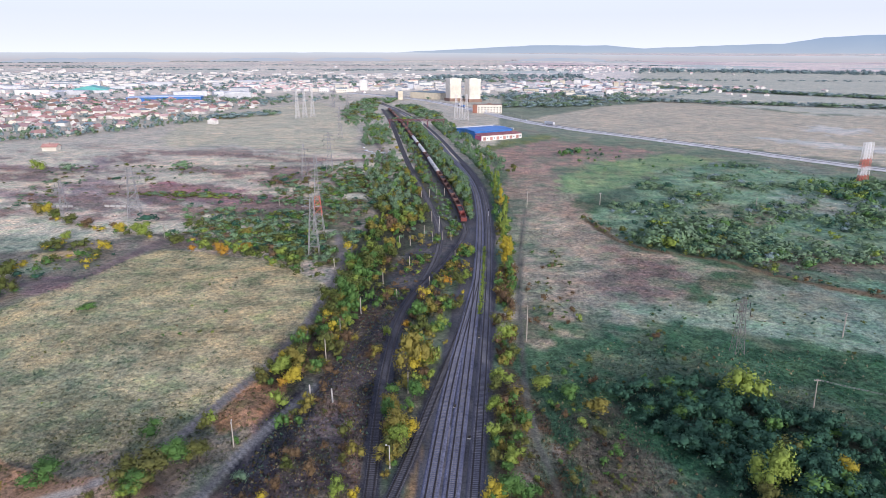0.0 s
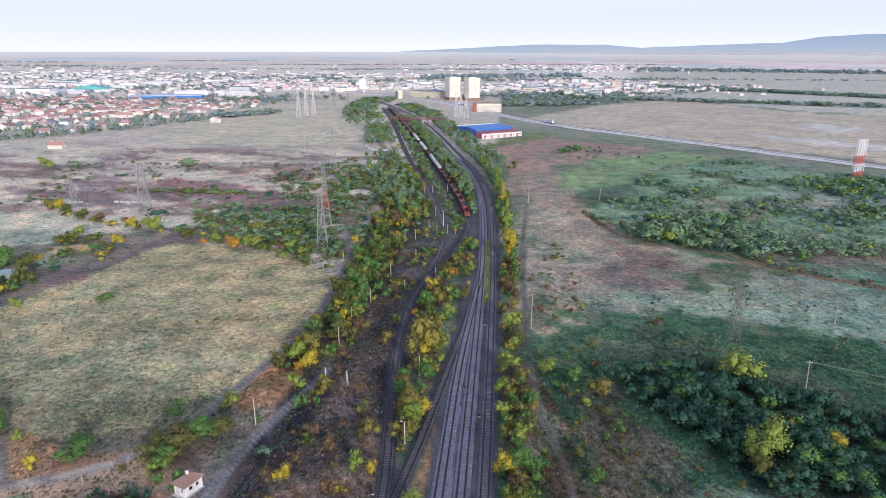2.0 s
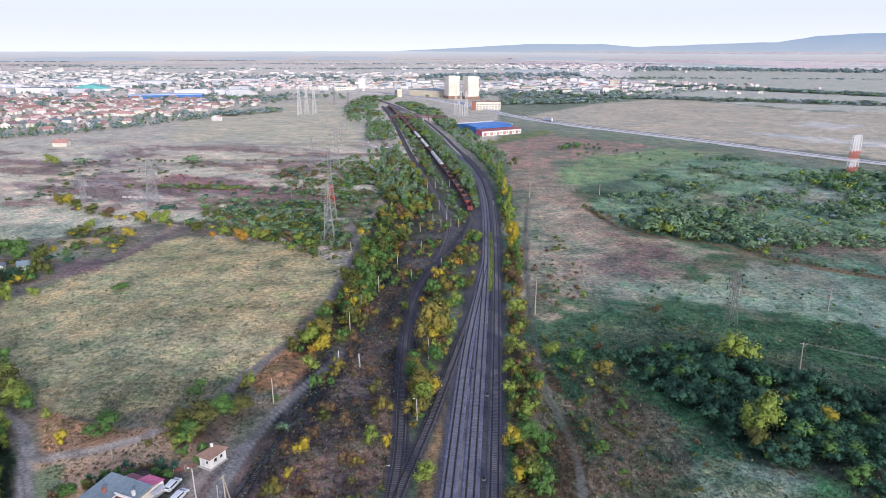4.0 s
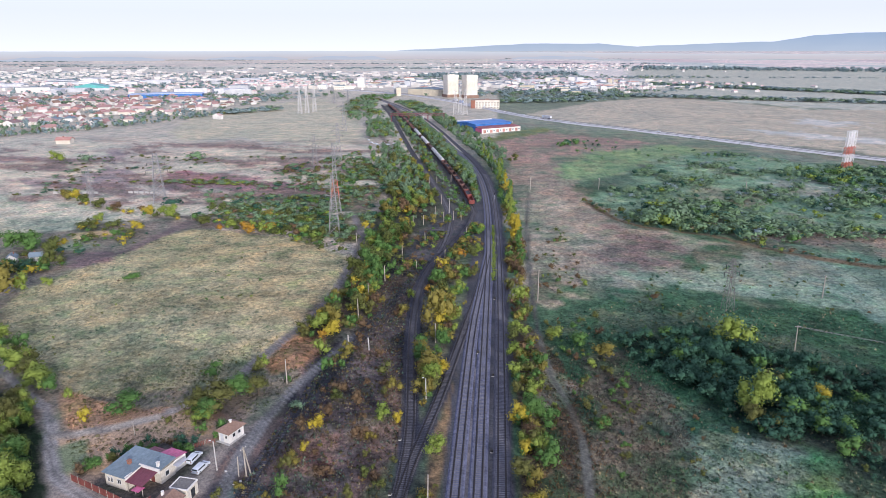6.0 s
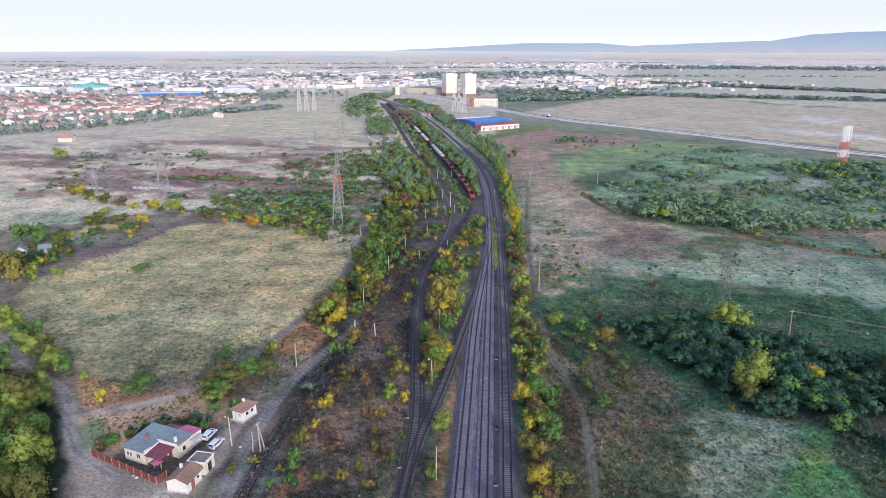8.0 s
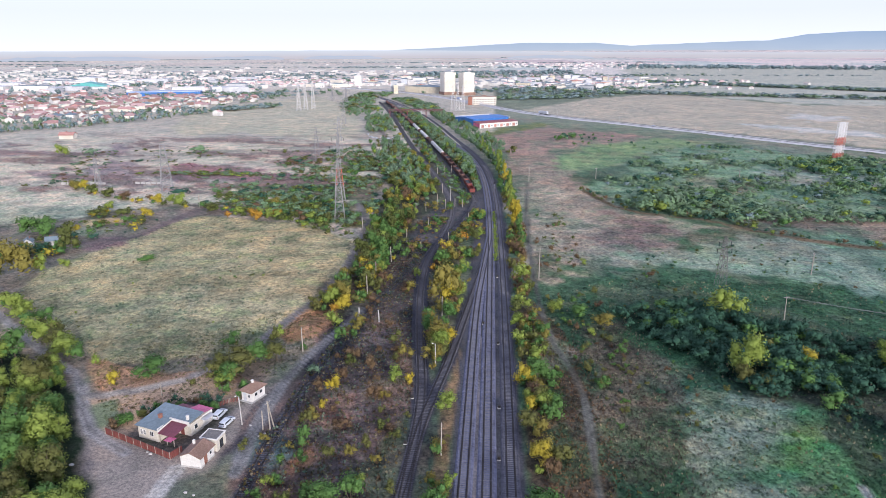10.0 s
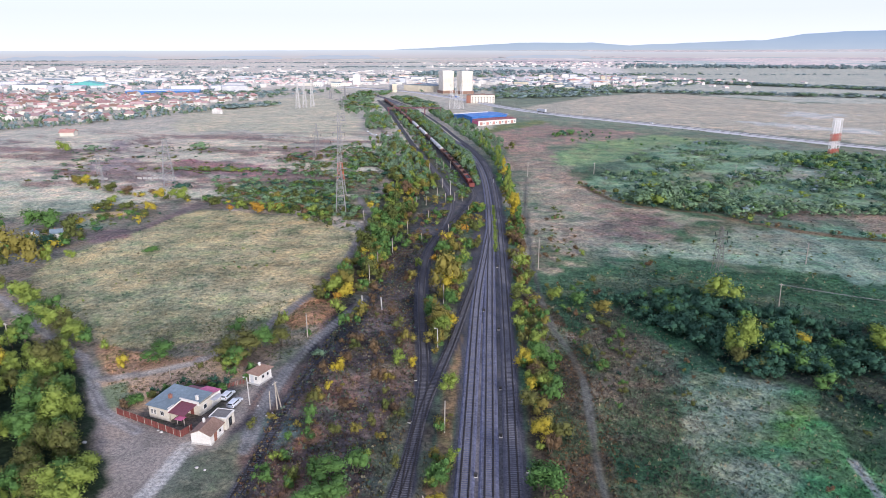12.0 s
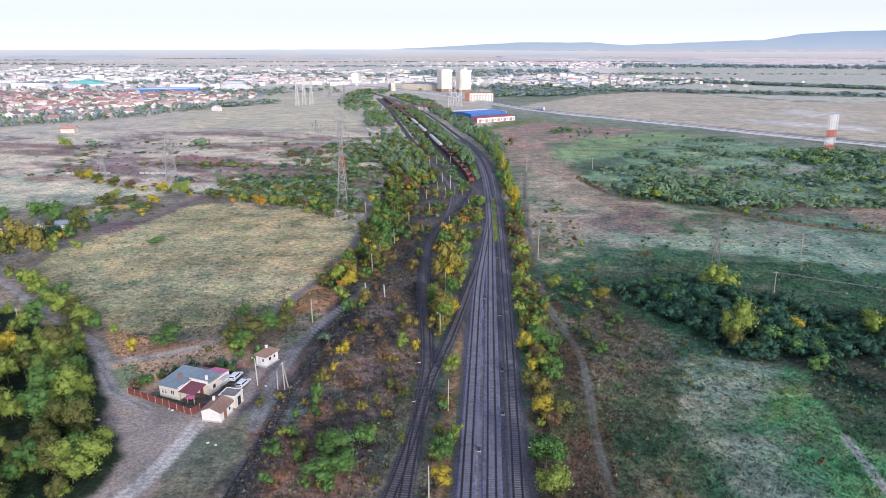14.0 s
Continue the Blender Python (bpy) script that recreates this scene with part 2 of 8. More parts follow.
M["iron"] = surface("dark_iron", (0.03, 0.03, 0.032), (0.07, 0.068, 0.066), 3.0, 0.7, 0.4, bump=0)
M["brick"] = surface("dull_red_brick", (0.24, 0.10, 0.07), (0.36, 0.17, 0.12), 4.0, 0.9)
M["wood_fence"] = surface("red_brown_fence_board", (0.14, 0.036, 0.034), (0.25, 0.075, 0.062), 5.0, 0.85, jitter=0.4)
LEAF = {
    "green": leaf_material("green_leaves", (0.006, 0.030, 0.008), (0.125, 0.245, 0.068), (0.11, 0.20, 0.055)),
    "olive": leaf_material("olive_leaves", (0.018, 0.030, 0.009), (0.145, 0.175, 0.048), (0.15, 0.14, 0.045)),
    "gold": leaf_material("golden_leaves", (0.26, 0.18, 0.016), (0.58, 0.43, 0.05), (0.45, 0.35, 0.05)),
    "lime": leaf_material("yellow_green_leaves", (0.028, 0.056, 0.010), (0.28, 0.365, 0.070), (0.25, 0.30, 0.065)),
    "rust": leaf_material("rusty_leaves", (0.07, 0.044, 0.028), (0.195, 0.115, 0.064), (0.17, 0.11, 0.06)),
    "dusk": leaf_material("dark_bluish_leaves", (0.006, 0.026, 0.019), (0.058, 0.135, 0.095), (0.05, 0.115, 0.07)),
    "bronze": leaf_material("bronze_olive_leaves", (0.045, 0.034, 0.010), (0.315, 0.235, 0.058), (0.24, 0.20, 0.05)),
    # sage, mid and pale leaves carry distance haze in their base colour
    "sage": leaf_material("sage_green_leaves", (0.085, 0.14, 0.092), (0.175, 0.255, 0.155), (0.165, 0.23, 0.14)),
    "mid": leaf_material("haze_lifted_green_leaves", (0.08, 0.15, 0.085), (0.18, 0.28, 0.150), (0.17, 0.25, 0.13)),
    "pale": leaf_material("hazed_greygreen_leaves", (0.15, 0.20, 0.205), (0.25, 0.315, 0.31), (0.22, 0.28, 0.28)),
    "orange": leaf_material("orange_leaves", (0.26, 0.11, 0.018), (0.50, 0.25, 0.04), (0.42, 0.24, 0.04)),
}


# ---- small building helpers ----
def mesh_from(name, verts, faces, materials, index=None, smooth=False):
    me = bpy.data.meshes.new(name)
    me.from_pydata([tuple(v) for v in verts], [], [tuple(f) for f in faces])
    for mt in materials if isinstance(materials, (list, tuple)) else [materials]:
        me.materials.append(mt)
    if index is not None:
        me.polygons.foreach_set("material_index", list(index))
    if smooth:
        me.polygons.foreach_set("use_smooth", [True] * len(me.polygons))
    me.update()
    return me


def part(name, bm, material, parent, label="", smooth=False):
    me = bpy.data.meshes.new(name)
    bm.to_mesh(me)
    bm.free()
    me.materials.append(material)
    if smooth:
        me.polygons.foreach_set("use_smooth", [True] * len(me.polygons))
    ob = new(name, me)
    ob.parent = parent
    if label:
        tagged(ob, label)
    return ob


def part_mesh(name, me, parent, label="", m=None):
    ob = new(name, me)
    ob.parent = parent
    if m is not None:
        ob.matrix_basis = m
    if label:
        tagged(ob, label)
    return ob


def thing(name, label, category, m=None, group="", kind=""):
    ob = tagged(new(name), label, category, group, kind)
    ob.empty_display_size = 0.2
    if m is not None:
        ob.matrix_basis = m
    return ob


def box(bm, x0, y0, z0, x1, y1, z1, bevel=0.0):
    r = bmesh.ops.create_cube(bm, size=1.0)
    for v in r["verts"]:
        v.co = Vector((x0 + (v.co.x + 0.5) * (x1 - x0), y0 + (v.co.y + 0.5) * (y1 - y0), z0 + (v.co.z + 0.5) * (z1 - z0)))
    if bevel:
        edges = list({e for v in r["verts"] for e in v.link_edges})
        bmesh.ops.bevel(bm, geom=edges, offset=bevel, segments=1, affect="EDGES")
    return bm


def boxes(*dims, bevel=0.0):
    bm = bmesh.new()
    for d in dims:
        box(bm, *d, bevel=bevel)
    return bm


def rod(bm, a, b, r0, r1=None, sides=6):
    """A tapered round bar from a to b."""
    a, b = Vector(a), Vector(b)
    r1 = r0 if r1 is None else r1
    q = (b - a).to_track_quat("Z", "Y")
    rings = []
    for p, r in ((a, r0), (b, r1)):
        rings.append([bm.verts.new(p + q @ Vector((r * math.cos(i * math.tau / sides), r * math.sin(i * math.tau / sides), 0))) for i in range(sides)])
    for i in range(sides):
        j = (i + 1) % sides
        bm.faces.new((rings[0][i], rings[0][j], rings[1][j], rings[1][i]))
    bm.faces.new(rings[1])
    bm.faces.new(rings[0][::-1])
    return bm


def rods(*bars, sides=6):
    bm = bmesh.new()
    for bar in bars:
        rod(bm, *bar, sides=sides)
    return bm


def prism(bm, outline, y0, y1):
    """An outline in x and z, swept along y."""
    a = [bm.verts.new((x, y0, z)) for x, z in outline]
    b = [bm.verts.new((x, y1, z)) for x, z in outline]
    k = len(outline)
    for i in range(k):
        j = (i + 1) % k
        bm.faces.new((a[i], a[j], b[j], b[i]))
    bm.faces.new(a[::-1])
    bm.faces.new(b)
    bmesh.ops.recalc_face_normals(bm, faces=bm.faces[:])
    return bm


def smooth_line(points, step):
    """Evenly spaced points on a smooth curve through a few plan points."""
    p = np.array(points, float)
    d = np.r_[0, np.cumsum(np.linalg.norm(np.diff(p, axis=0), axis=1))]
    s = np.arange(0, d[-1], step)
    q = np.stack([np.interp(s, d, p[:, k]) for k in range(2)], 1)
    w = max(1, int(np.median(np.diff(d)) / step / 1.6))
    pad = np.concatenate([q[0] + (q[0] - q[1:w + 1][::-1]), q, q[-1] + (q[-1] - q[-w - 1:-1][::-1])])
    ker = np.ones(2 * w + 1) / (2 * w + 1)
    return np.stack([np.convolve(pad[:, k], ker, "valid") for k in range(2)], 1)


def sweep(points, outline, z=0.0):
    """Vertices and faces of an open outline (offset, height) carried along a plan line."""
    p = np.asarray(points)
    t = np.gradient(p, axis=0)
    t /= np.linalg.norm(t, axis=1)[:, None]
    nrm = np.stack([t[:, 1], -t[:, 0]], 1)
    k = len(outline)
    v = np.zeros((len(p), k, 3))
    for i, (o, h) in enumerate(outline):
        v[:, i, :2] = p + nrm * o
        v[:, i, 2] = z + h
    idx = np.arange(len(p) * k).reshape(len(p), k)
    f = np.stack([idx[:-1, :-1], idx[:-1, 1:], idx[1:, 1:], idx[1:, :-1]], -1).reshape(-1, 4)
    return v.reshape(-1, 3), f


def far_place(x, y):
    """The plain rises gently past 2.2 km: where a plan point far out lies on it."""
    dx, dy = np.asarray(x, float), np.asarray(y, float) + 50
    far = np.hypot(dx, dy)
    r = np.where(far > 2200, 2200 + 2200 * (1 - 2200 / np.maximum(far, 1)), far)
    k = r / np.maximum(far, 1e-6)
    return dx * k, dy * k - 50, np.where(far > 2200, 77 * (1 - k), 0.0)


# ---- the plan: lines and fields of the place, in metres ----
TRACK_1 = [(-5.1, -400), (-5.1, -100), (-5.1, 20), (-5.15, 50), (-5.2, 75), (-5.2, 100), (-5.1, 120), (-4.2, 145), (-2.9, 172), (-1.5, 205)]
TRACK_2 = [(-0.8, -400), (-0.8, -100), (-0.8, 20), (-0.9, 52), (-1.1, 80), (-1.2, 113), (-1.3, 154), (-1.4, 194), (-2.1, 232), (-3.6, 280), (-6.2, 328), (-11.5, 380), (-19.5, 427), (-29, 470), (-40.5, 520), (-55, 590), (-75, 675), (-99, 770), (-129, 865), (-163, 965), (-215, 1100)]
TRACK_3 = [(3.6, -400), (3.6, -100), (3.5, 20), (3.6, 52), (3.6, 81), (3.4, 113), (3.2, 154), (2.7, 194), (2.0, 232), (0.6, 282), (-2, 330), (-7, 382), (-15, 430), (-24.5, 473), (-36, 523), (-50.5, 592), (-70.5, 677), (-94.5, 772), (-124.5, 867), (-158.5, 967), (-211, 1102)]
SIDING_L = [(-33, -100), (-22.5, -20), (-17.5, 17), (-16.1, 30), (-15.7, 40), (-15.5, 51), (-15.6, 61), (-16.4, 73), (-18.3, 86), (-21, 107), (-23.7, 133), (-25.0, 159), (-23.8, 183), (-19.4, 204), (-14.6, 226), (-11.4, 249), (-10.2, 268)]
SIDING_R = [(-15.0, -100), (-15.1, -20), (-15.2, 17), (-15.4, 28), (-15.5, 40), (-15.2, 51), (-14.4, 61), (-12.5, 73), (-10.6, 89), (-8.4, 113), (-6.4, 134), (-4.4, 157), (-2.7, 180), (-1.6, 205)]
TRAIN_LINE = [(-9.8, 268), (-11.4, 285), (-16.8, 318), (-24, 351), (-33.2, 395), (-44, 442), (-55.6, 494), (-69, 551), (-86.8, 627), (-109.8, 724), (-137.7, 837), (-164.8, 940)]
YARD_LINE = [(-22, 200), (-16.9, 242), (-25.1, 286), (-37.8, 345), (-50.5, 397), (-66.5, 465), (-85, 550), (-103.8, 639), (-124.7, 734), (-148, 836), (-178, 958)]
FIELD_ROAD = [(-70, 260), (-58.3, 222), (-56.7, 212.5), (-54.4, 185.7), (-53.4, 156.5), (-53.9, 139.3), (-56.2, 123.2), (-59.1, 111.3), (-61.4, 99.9), (-63.5, 90), (-66.3, 82.2), (-69.5, 76.6), (-73.5, 71.2), (-81.7, 65.5), (-91, 61.6)]
DARK_LANE = [(-38.5, 118), (-42.5, 104), (-46.6, 88), (-49, 74), (-49.5, 61), (-49, 49), (-47.5, 36), (-46.8, 22), (-47, -20)]
OLD_LINE = [(-26, 185), (-30, 160), (-34, 135), (-38.5, 108), (-41.5, 88), (-43.5, 70), (-44.3, 52), (-44.2, 36), (-44, 20), (-44, -30)]
WEST_ROAD = [(-260, 190), (-148, 106.7), (-128.2, 91.6), (-111.4, 78.8), (-102, 72.6), (-95, 64.5), (-88.6, 54.8), (-83, 48.4), (-77.4, 44.6), (-71.5, 41.1)]
CONCRETE_ROAD = [(-58.9, 37), (-59.2, 29.7), (-59.6, 23.5), (-60.6, 17.8), (-61.8, 13.7), (-66, 0), (-74, -30)]
RIGHT_PATH = [(19, -60), (19.1, 19), (19, 27), (19, 36), (19.6, 46), (20.3, 58), (20.7, 70), (19.3, 82), (16.3, 97), (15, 110), (14.3, 124), (13.8, 150), (14.2, 200), (16, 260), (20, 320)]
HEDGE = [(-252, 301), (-218, 273), (-191, 259), (-172, 253), (-151, 247), (-130, 239), (-111, 232), (-91, 221), (-71, 204), (-60, 198)]
DITCH = [(50, 300), (59, 263), (71, 246), (82, 243), (100, 233), (113, 217), (124, 208), (142, 198), (175, 185)]
HIGHWAY = [(900, -120), (600, 150), (400, 345), (281, 466), (253, 498), (207, 564), (148, 632), (73, 718), (31, 782), (-4, 866), (-48, 971), (-90, 1056), (-141, 1150), (-207, 1235), (-288, 1310), (-372, 1380), (-527, 1500), (-800, 1690)]

FIELDS = [  # colour of the cover (far fields paled for haze), width of its ragged edge, outline
    ((0.55, 0.445, 0.37), 30, [(-600, 260), (-283, 521), (-84, 497), (-46, 275), (-57, 200), (-133, 239), (-220, 265), (-308, 200), (-600, 150)]),
    ((0.54, 0.465, 0.35), 12, [(-283, 521), (-339, 604), (-402, 800), (-306, 1085), (-191, 838), (-136, 614), (-118, 516), (-158, 510), (-242, 556)]),
    ((0.33, 0.20, 0.215), 14, [(-202, 320), (-225, 376), (-184, 366), (-115, 346), (-64, 328), (-60, 300), (-145, 313)]),
    ((0.36, 0.18, 0.20), 8, [(-233, 384), (-224, 401), (-181, 354), (-198, 328)]),
    ((0.35, 0.265, 0.26), 20, [(-371, 343), (-370, 463), (-307, 466), (-219, 319), (-273, 316)]),
    ((0.48, 0.395, 0.315), 20, [(-385, 387), (-332, 420), (-272, 402), (-286, 348), (-339, 329)]),
    ((0.48, 0.395, 0.315), 18, [(-233, 413), (-223, 490), (-153, 494), (-131, 424), (-168, 380)]),
    ((0.43, 0.42, 0.32), 10, [(-520, 260), (-330, 330), (-264, 282), (-231, 277), (-186, 245), (-197, 222), (-227, 205), (-400, 150)]),
    ((0.41, 0.35, 0.225), 5, [(-56, 188), (-82, 216), (-118, 226), (-139, 229), (-147, 214), (-151, 194), (-153, 178), (-160, 152), (-157, 128), (-146, 112), (-116, 89), (-100, 77.5), (-86.5, 75.5), (-71, 83), (-66, 88), (-62, 102), (-57, 121), (-53.5, 145), (-53, 169)]),
    ((0.28, 0.265, 0.175), 14, [(-150, 128), (-138, 108), (-115, 88), (-100, 78), (-86, 76), (-71, 84), (-64, 98), (-84, 100), (-110, 112)]),
    ((0.235, 0.16, 0.165), 4, [(-163, 172), (-168, 190), (-158, 195), (-151, 189), (-150, 178), (-156, 171)]),
    ((0.55, 0.40, 0.25), 2, [(-190, 215), (-183, 222), (-172, 226), (-167, 217), (-175, 210), (-184, 207)]),
    ((0.30, 0.31, 0.24), 6, [(-186, 206), (-172, 208), (-160, 200), (-168, 192), (-182, 192)]),
    ((0.33, 0.27, 0.22), 6, [(-172, 250), (-150, 244), (-146, 232), (-160, 222), (-175, 230)]),
    ((0.12, 0.094, 0.098), 6, [(-30, -120), (-17, 14), (-19.5, 41), (-18, 66), (-20, 94), (-27, 156), (-38, 166), (-40, 111), (-46, 78), (-46.5, 44), (-50, 12), (-60, -120)]),
    ((0.095, 0.086, 0.092), 5, [(-40, 166), (-36, 212), (-34, 262), (-12, 290), (-7.4, 222), (-18, 180), (-24.8, 145)]),
    ((0.27, 0.20, 0.155), 5, [(-91, 62), (-78, 74), (-64, 80), (-54, 88), (-50, 84), (-56, 64), (-72, 60), (-76, 45), (-83, 49)]),
    ((0.29, 0.235, 0.205), 4, [(-86, 51), (-75, 45.5), (-61, 40), (-56, 50), (-53.5, 61), (-49, 80), (-46, 88), (-47.8, 65), (-48, 48), (-53, 36), (-56, 33), (-58, 11), (-72, 8), (-67, 26), (-78, 37)]),
    ((0.26, 0.17, 0.14), 6, [(-45, 113), (-33, 109), (-20, 84), (-20, 60), (-26, 47), (-35, 44), (-42, 56), (-43, 82)]),
    ((0.055, 0.047, 0.06), 4, [(-42, 124), (-50, 68), (-51, 34), (-47, 32), (-42, 53), (-42, 99)]),
    ((0.30, 0.15, 0.09), 4, [(-37, 49), (-31, 54), (-30, 42), (-35, 33), (-40, 22), (-40, 10), (-36, 10), (-32, 31)]),
    ((0.12, 0.128, 0.12), 5, [(-25, 30), (-19, 34), (-17, 17), (-18, -10), (-26, -10)]),
    ((0.13, 0.14, 0.085), 4, [(-23, 60), (-18, 55), (-18, 36), (-24, 34), (-28, 38)]),
    ((0.24, 0.21, 0.17), 3, [(-51, 32), (-44, 30), (-44, 10), (-47, 10)]),
    ((0.11, 0.095, 0.09), 1.5, [(-79, 48), (-62, 40.5), (-60, 42.5), (-58, 60), (-66, 61), (-76, 55)]),
    ((0.13, 0.135, 0.105), 5, [(-57, 33), (-49, 40), (-46, 30), (-46, 8), (-57, 8)]),
    ((0.085, 0.085, 0.06), 8, [(-54, 205), (-40, 210), (-30, 262), (-30, 330), (-45, 430), (-66, 440), (-64, 330), (-60, 262)]),
    ((0.20, 0.18, 0.125), 10, [(-150, 252), (-118, 234), (-76, 226), (-62, 215), (-60, 300), (-66, 400), (-100, 420), (-112, 330), (-160, 297)]),
    # floors of the belt and the wood, blackened as shade between the trees
    ((0.07, 0.065, 0.05), 4, [(-56, 118), (-51, 150), (-52, 185), (-47, 230), (-40, 300), (-34, 300), (-36, 200), (-38, 150), (-45, 112)]),
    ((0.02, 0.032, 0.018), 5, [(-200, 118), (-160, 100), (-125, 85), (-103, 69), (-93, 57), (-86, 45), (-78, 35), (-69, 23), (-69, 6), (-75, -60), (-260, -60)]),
    ((0.185, 0.135, 0.135), 5, [(-48, 97), (-29, 102), (-19, 65), (-20, 43), (-31, 32), (-43, 49)]),
    ((0.065, 0.06, 0.07), 4, [(-47, 109), (-37, 104), (-38, 75), (-42, 59), (-46, 58), (-46, 87)]),
    ((0.29, 0.175, 0.145), 5, [(-42, 63), (-32, 67), (-28, 55), (-31, 48), (-37, 52)]),
    ((0.11, 0.05, 0.05), 3, [(-34, 57), (-30, 58), (-29, 51), (-32, 51)]),
    ((0.32, 0.16, 0.105), 4, [(-40, 42), (-35, 48), (-33, 42), (-35, 32), (-38, 30)]),
    ((0.13, 0.165, 0.165), 4, [(-49, 47), (-43, 50), (-38, 46), (-39, 36), (-44, 34)]),
    ((0.31, 0.25, 0.21), 3, [(-31, 74), (-24, 73), (-24, 65), (-29, 64)]),
    ((0.38, 0.225, 0.15), 3, [(-106, 82), (-89, 77), (-79, 74), (-67, 78), (-58, 72), (-63, 70), (-76, 68), (-90, 65), (-97, 70)]),
    ((0.44, 0.295, 0.20), 3, [(-90, 60), (-80, 63), (-73, 70), (-65, 74), (-58, 65), (-73, 62), (-75, 54), (-76, 47), (-82, 50)]),
    ((0.20, 0.22, 0.13), 3, [(-88, 57), (-85, 59), (-81, 52), (-82, 48)]),
    ((0.34, 0.185, 0.11), 4, [(-57.7, 96), (-56, 116), (-48, 115), (-47, 101), (-55, 90)]),
    ((0.27, 0.175, 0.105), 2.5, [(-4.5, 124), (-6.8, 80), (-7.2, 51), (-7.2, 17), (-7.2, -40), (-12.2, -40), (-12.2, 17), (-12.2, 45), (-10.6, 80), (-7, 110)]),
    # brown soil, darkened further as shade between the trackside bushes
    ((0.105, 0.08, 0.06), 4, [(9, 140), (15, 120), (22, 96), (24, 60), (22, 16), (19, -100), (5, -100), (6, 52)]),
    ((0.075, 0.085, 0.06), 12, [(24, 69), (39, 66), (36, 39), (23, 32), (22, 48)]),
    ((0.31, 0.24, 0.195), 16, [(6, 300), (8, 420), (-8, 540), (10, 600), (48, 420), (50, 330), (60, 300)]),
    ((0.40, 0.325, 0.26), 28, [(15, 300), (58, 305), (64, 262), (100, 222), (84, 195), (50, 165), (17, 155)]),
    ((0.26, 0.18, 0.165), 16, [(53, 253), (80, 230), (84, 199), (50, 179), (48, 206)]),
    ((0.11, 0.215, 0.125), 14, [(43, 71), (68, 69), (76, 44), (78, -60), (24, -60), (25, 17), (36, 37)]),
    ((0.12, 0.265, 0.115), 10, [(66, 72), (78, 66), (74, 53), (75, 43), (64, 10), (55, 10), (56, 34), (54, 45), (53, 51), (62, 60)]),
    ((0.155, 0.255, 0.095), 9, [(56, 58), (70, 62), (60, 48), (53, 43), (52, 49)]),
    ((0.05, 0.085, 0.045), 6, [(73, 66), (84, 58), (71, 35), (67, 41), (67, 50)]),
    ((0.30, 0.29, 0.225), 14, [(36, 64), (49, 72), (63, 68), (62, 60), (52, 49), (54, 38), (50, 10), (38, 10), (35, 25), (34, 41), (33, 50)]),
    ((0.15, 0.128, 0.098), 9, [(25, 109), (38, 115), (43, 86), (42, 73), (37, 58), (24, 54), (23, 76)]),
    ((0.125, 0.115, 0.082), 7, [(24, 54), (38, 57), (34, 39), (22, 35)]),
    ((0.34, 0.30, 0.19), 3, [(47, 75), (53, 73), (48, 66), (45, 69)]),
    ((0.36, 0.30, 0.20), 2, [(54, 67), (59, 66), (57, 63), (53, 64)]),
    ((0.32, 0.28, 0.20), 4, [(54, 41), (61, 41), (59, 37), (54, 37)]),
    ((0.27, 0.22, 0.18), 5, [(12, 101), (22, 99), (21, 83), (10, 78)]),
    ((0.07, 0.12, 0.07), 16, [(40, 143), (66, 170), (100, 165), (150, 130), (126, 106), (90, 118), (73, 140)]),
    ((0.30, 0.315, 0.245), 22, [(50, 175), (85, 200), (104, 220), (150, 188), (210, 165), (170, 128), (110, 158)]),
    ((0.25, 0.235, 0.15), 8, [(20, 32), (34, 37), (38, 27), (40, -60), (20, -60)]),
    # shade beneath the dark scrub, put into the ground colour
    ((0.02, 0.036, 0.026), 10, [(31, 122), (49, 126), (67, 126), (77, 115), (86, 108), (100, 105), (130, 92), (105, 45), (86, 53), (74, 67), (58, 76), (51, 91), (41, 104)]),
    ((0.24, 0.32, 0.16), 22, [(49, 423), (81, 493), (154, 540), (185, 508), (130, 458), (82, 387), (45, 369)]),
    ((0.36, 0.235, 0.20), 24, [(-8, 560), (45, 650), (102, 575), (155, 548), (77, 492), (12, 410), (7, 472)]),
    ((0.19, 0.20, 0.09), 6, [(-19, 545), (5, 605), (45, 663), (61, 641), (10, 559), (-13, 523)]),
    ((0.50, 0.415, 0.325), 10, [(32, 812), (150, 1022), (298, 1184), (359, 1042), (426, 908), (900, 900), (900, -80), (306, 478), (212, 580), (75, 737)]),
    ((0.50, 0.465, 0.39), 60, [(300, 1210), (430, 920), (900, 905), (3000, 900), (3000, 2600), (600, 3200), (330, 1700)]),
    ((0.60, 0.545, 0.50), 30, [(270, 652), (306, 630), (353, 575), (339, 550), (287, 586), (260, 626)]),
    ((0.58, 0.53, 0.49), 34, [(321, 726), (369, 776), (394, 738), (386, 687), (348, 688)]),
    ((0.205, 0.305, 0.205), 20, [(51, 305), (125, 458), (180, 494), (250, 430), (420, 320), (300, 182), (144, 201), (102, 233), (72, 251)]),
    ((0.25, 0.20, 0.165), 14, [(90, 242), (140, 215), (200, 190), (240, 200), (165, 245), (110, 268)]),
    ((0.29, 0.335, 0.28), 20, [(150, 330), (230, 300), (270, 340), (190, 390)]),
    ((0.27, 0.27, 0.19), 14, [(110, 300), (135, 290), (150, 330), (120, 350)]),
]
BARE = ((0.29, 0.235, 0.205), (0.27, 0.20, 0.155), (0.44, 0.295, 0.20), (0.065, 0.06, 0.07))
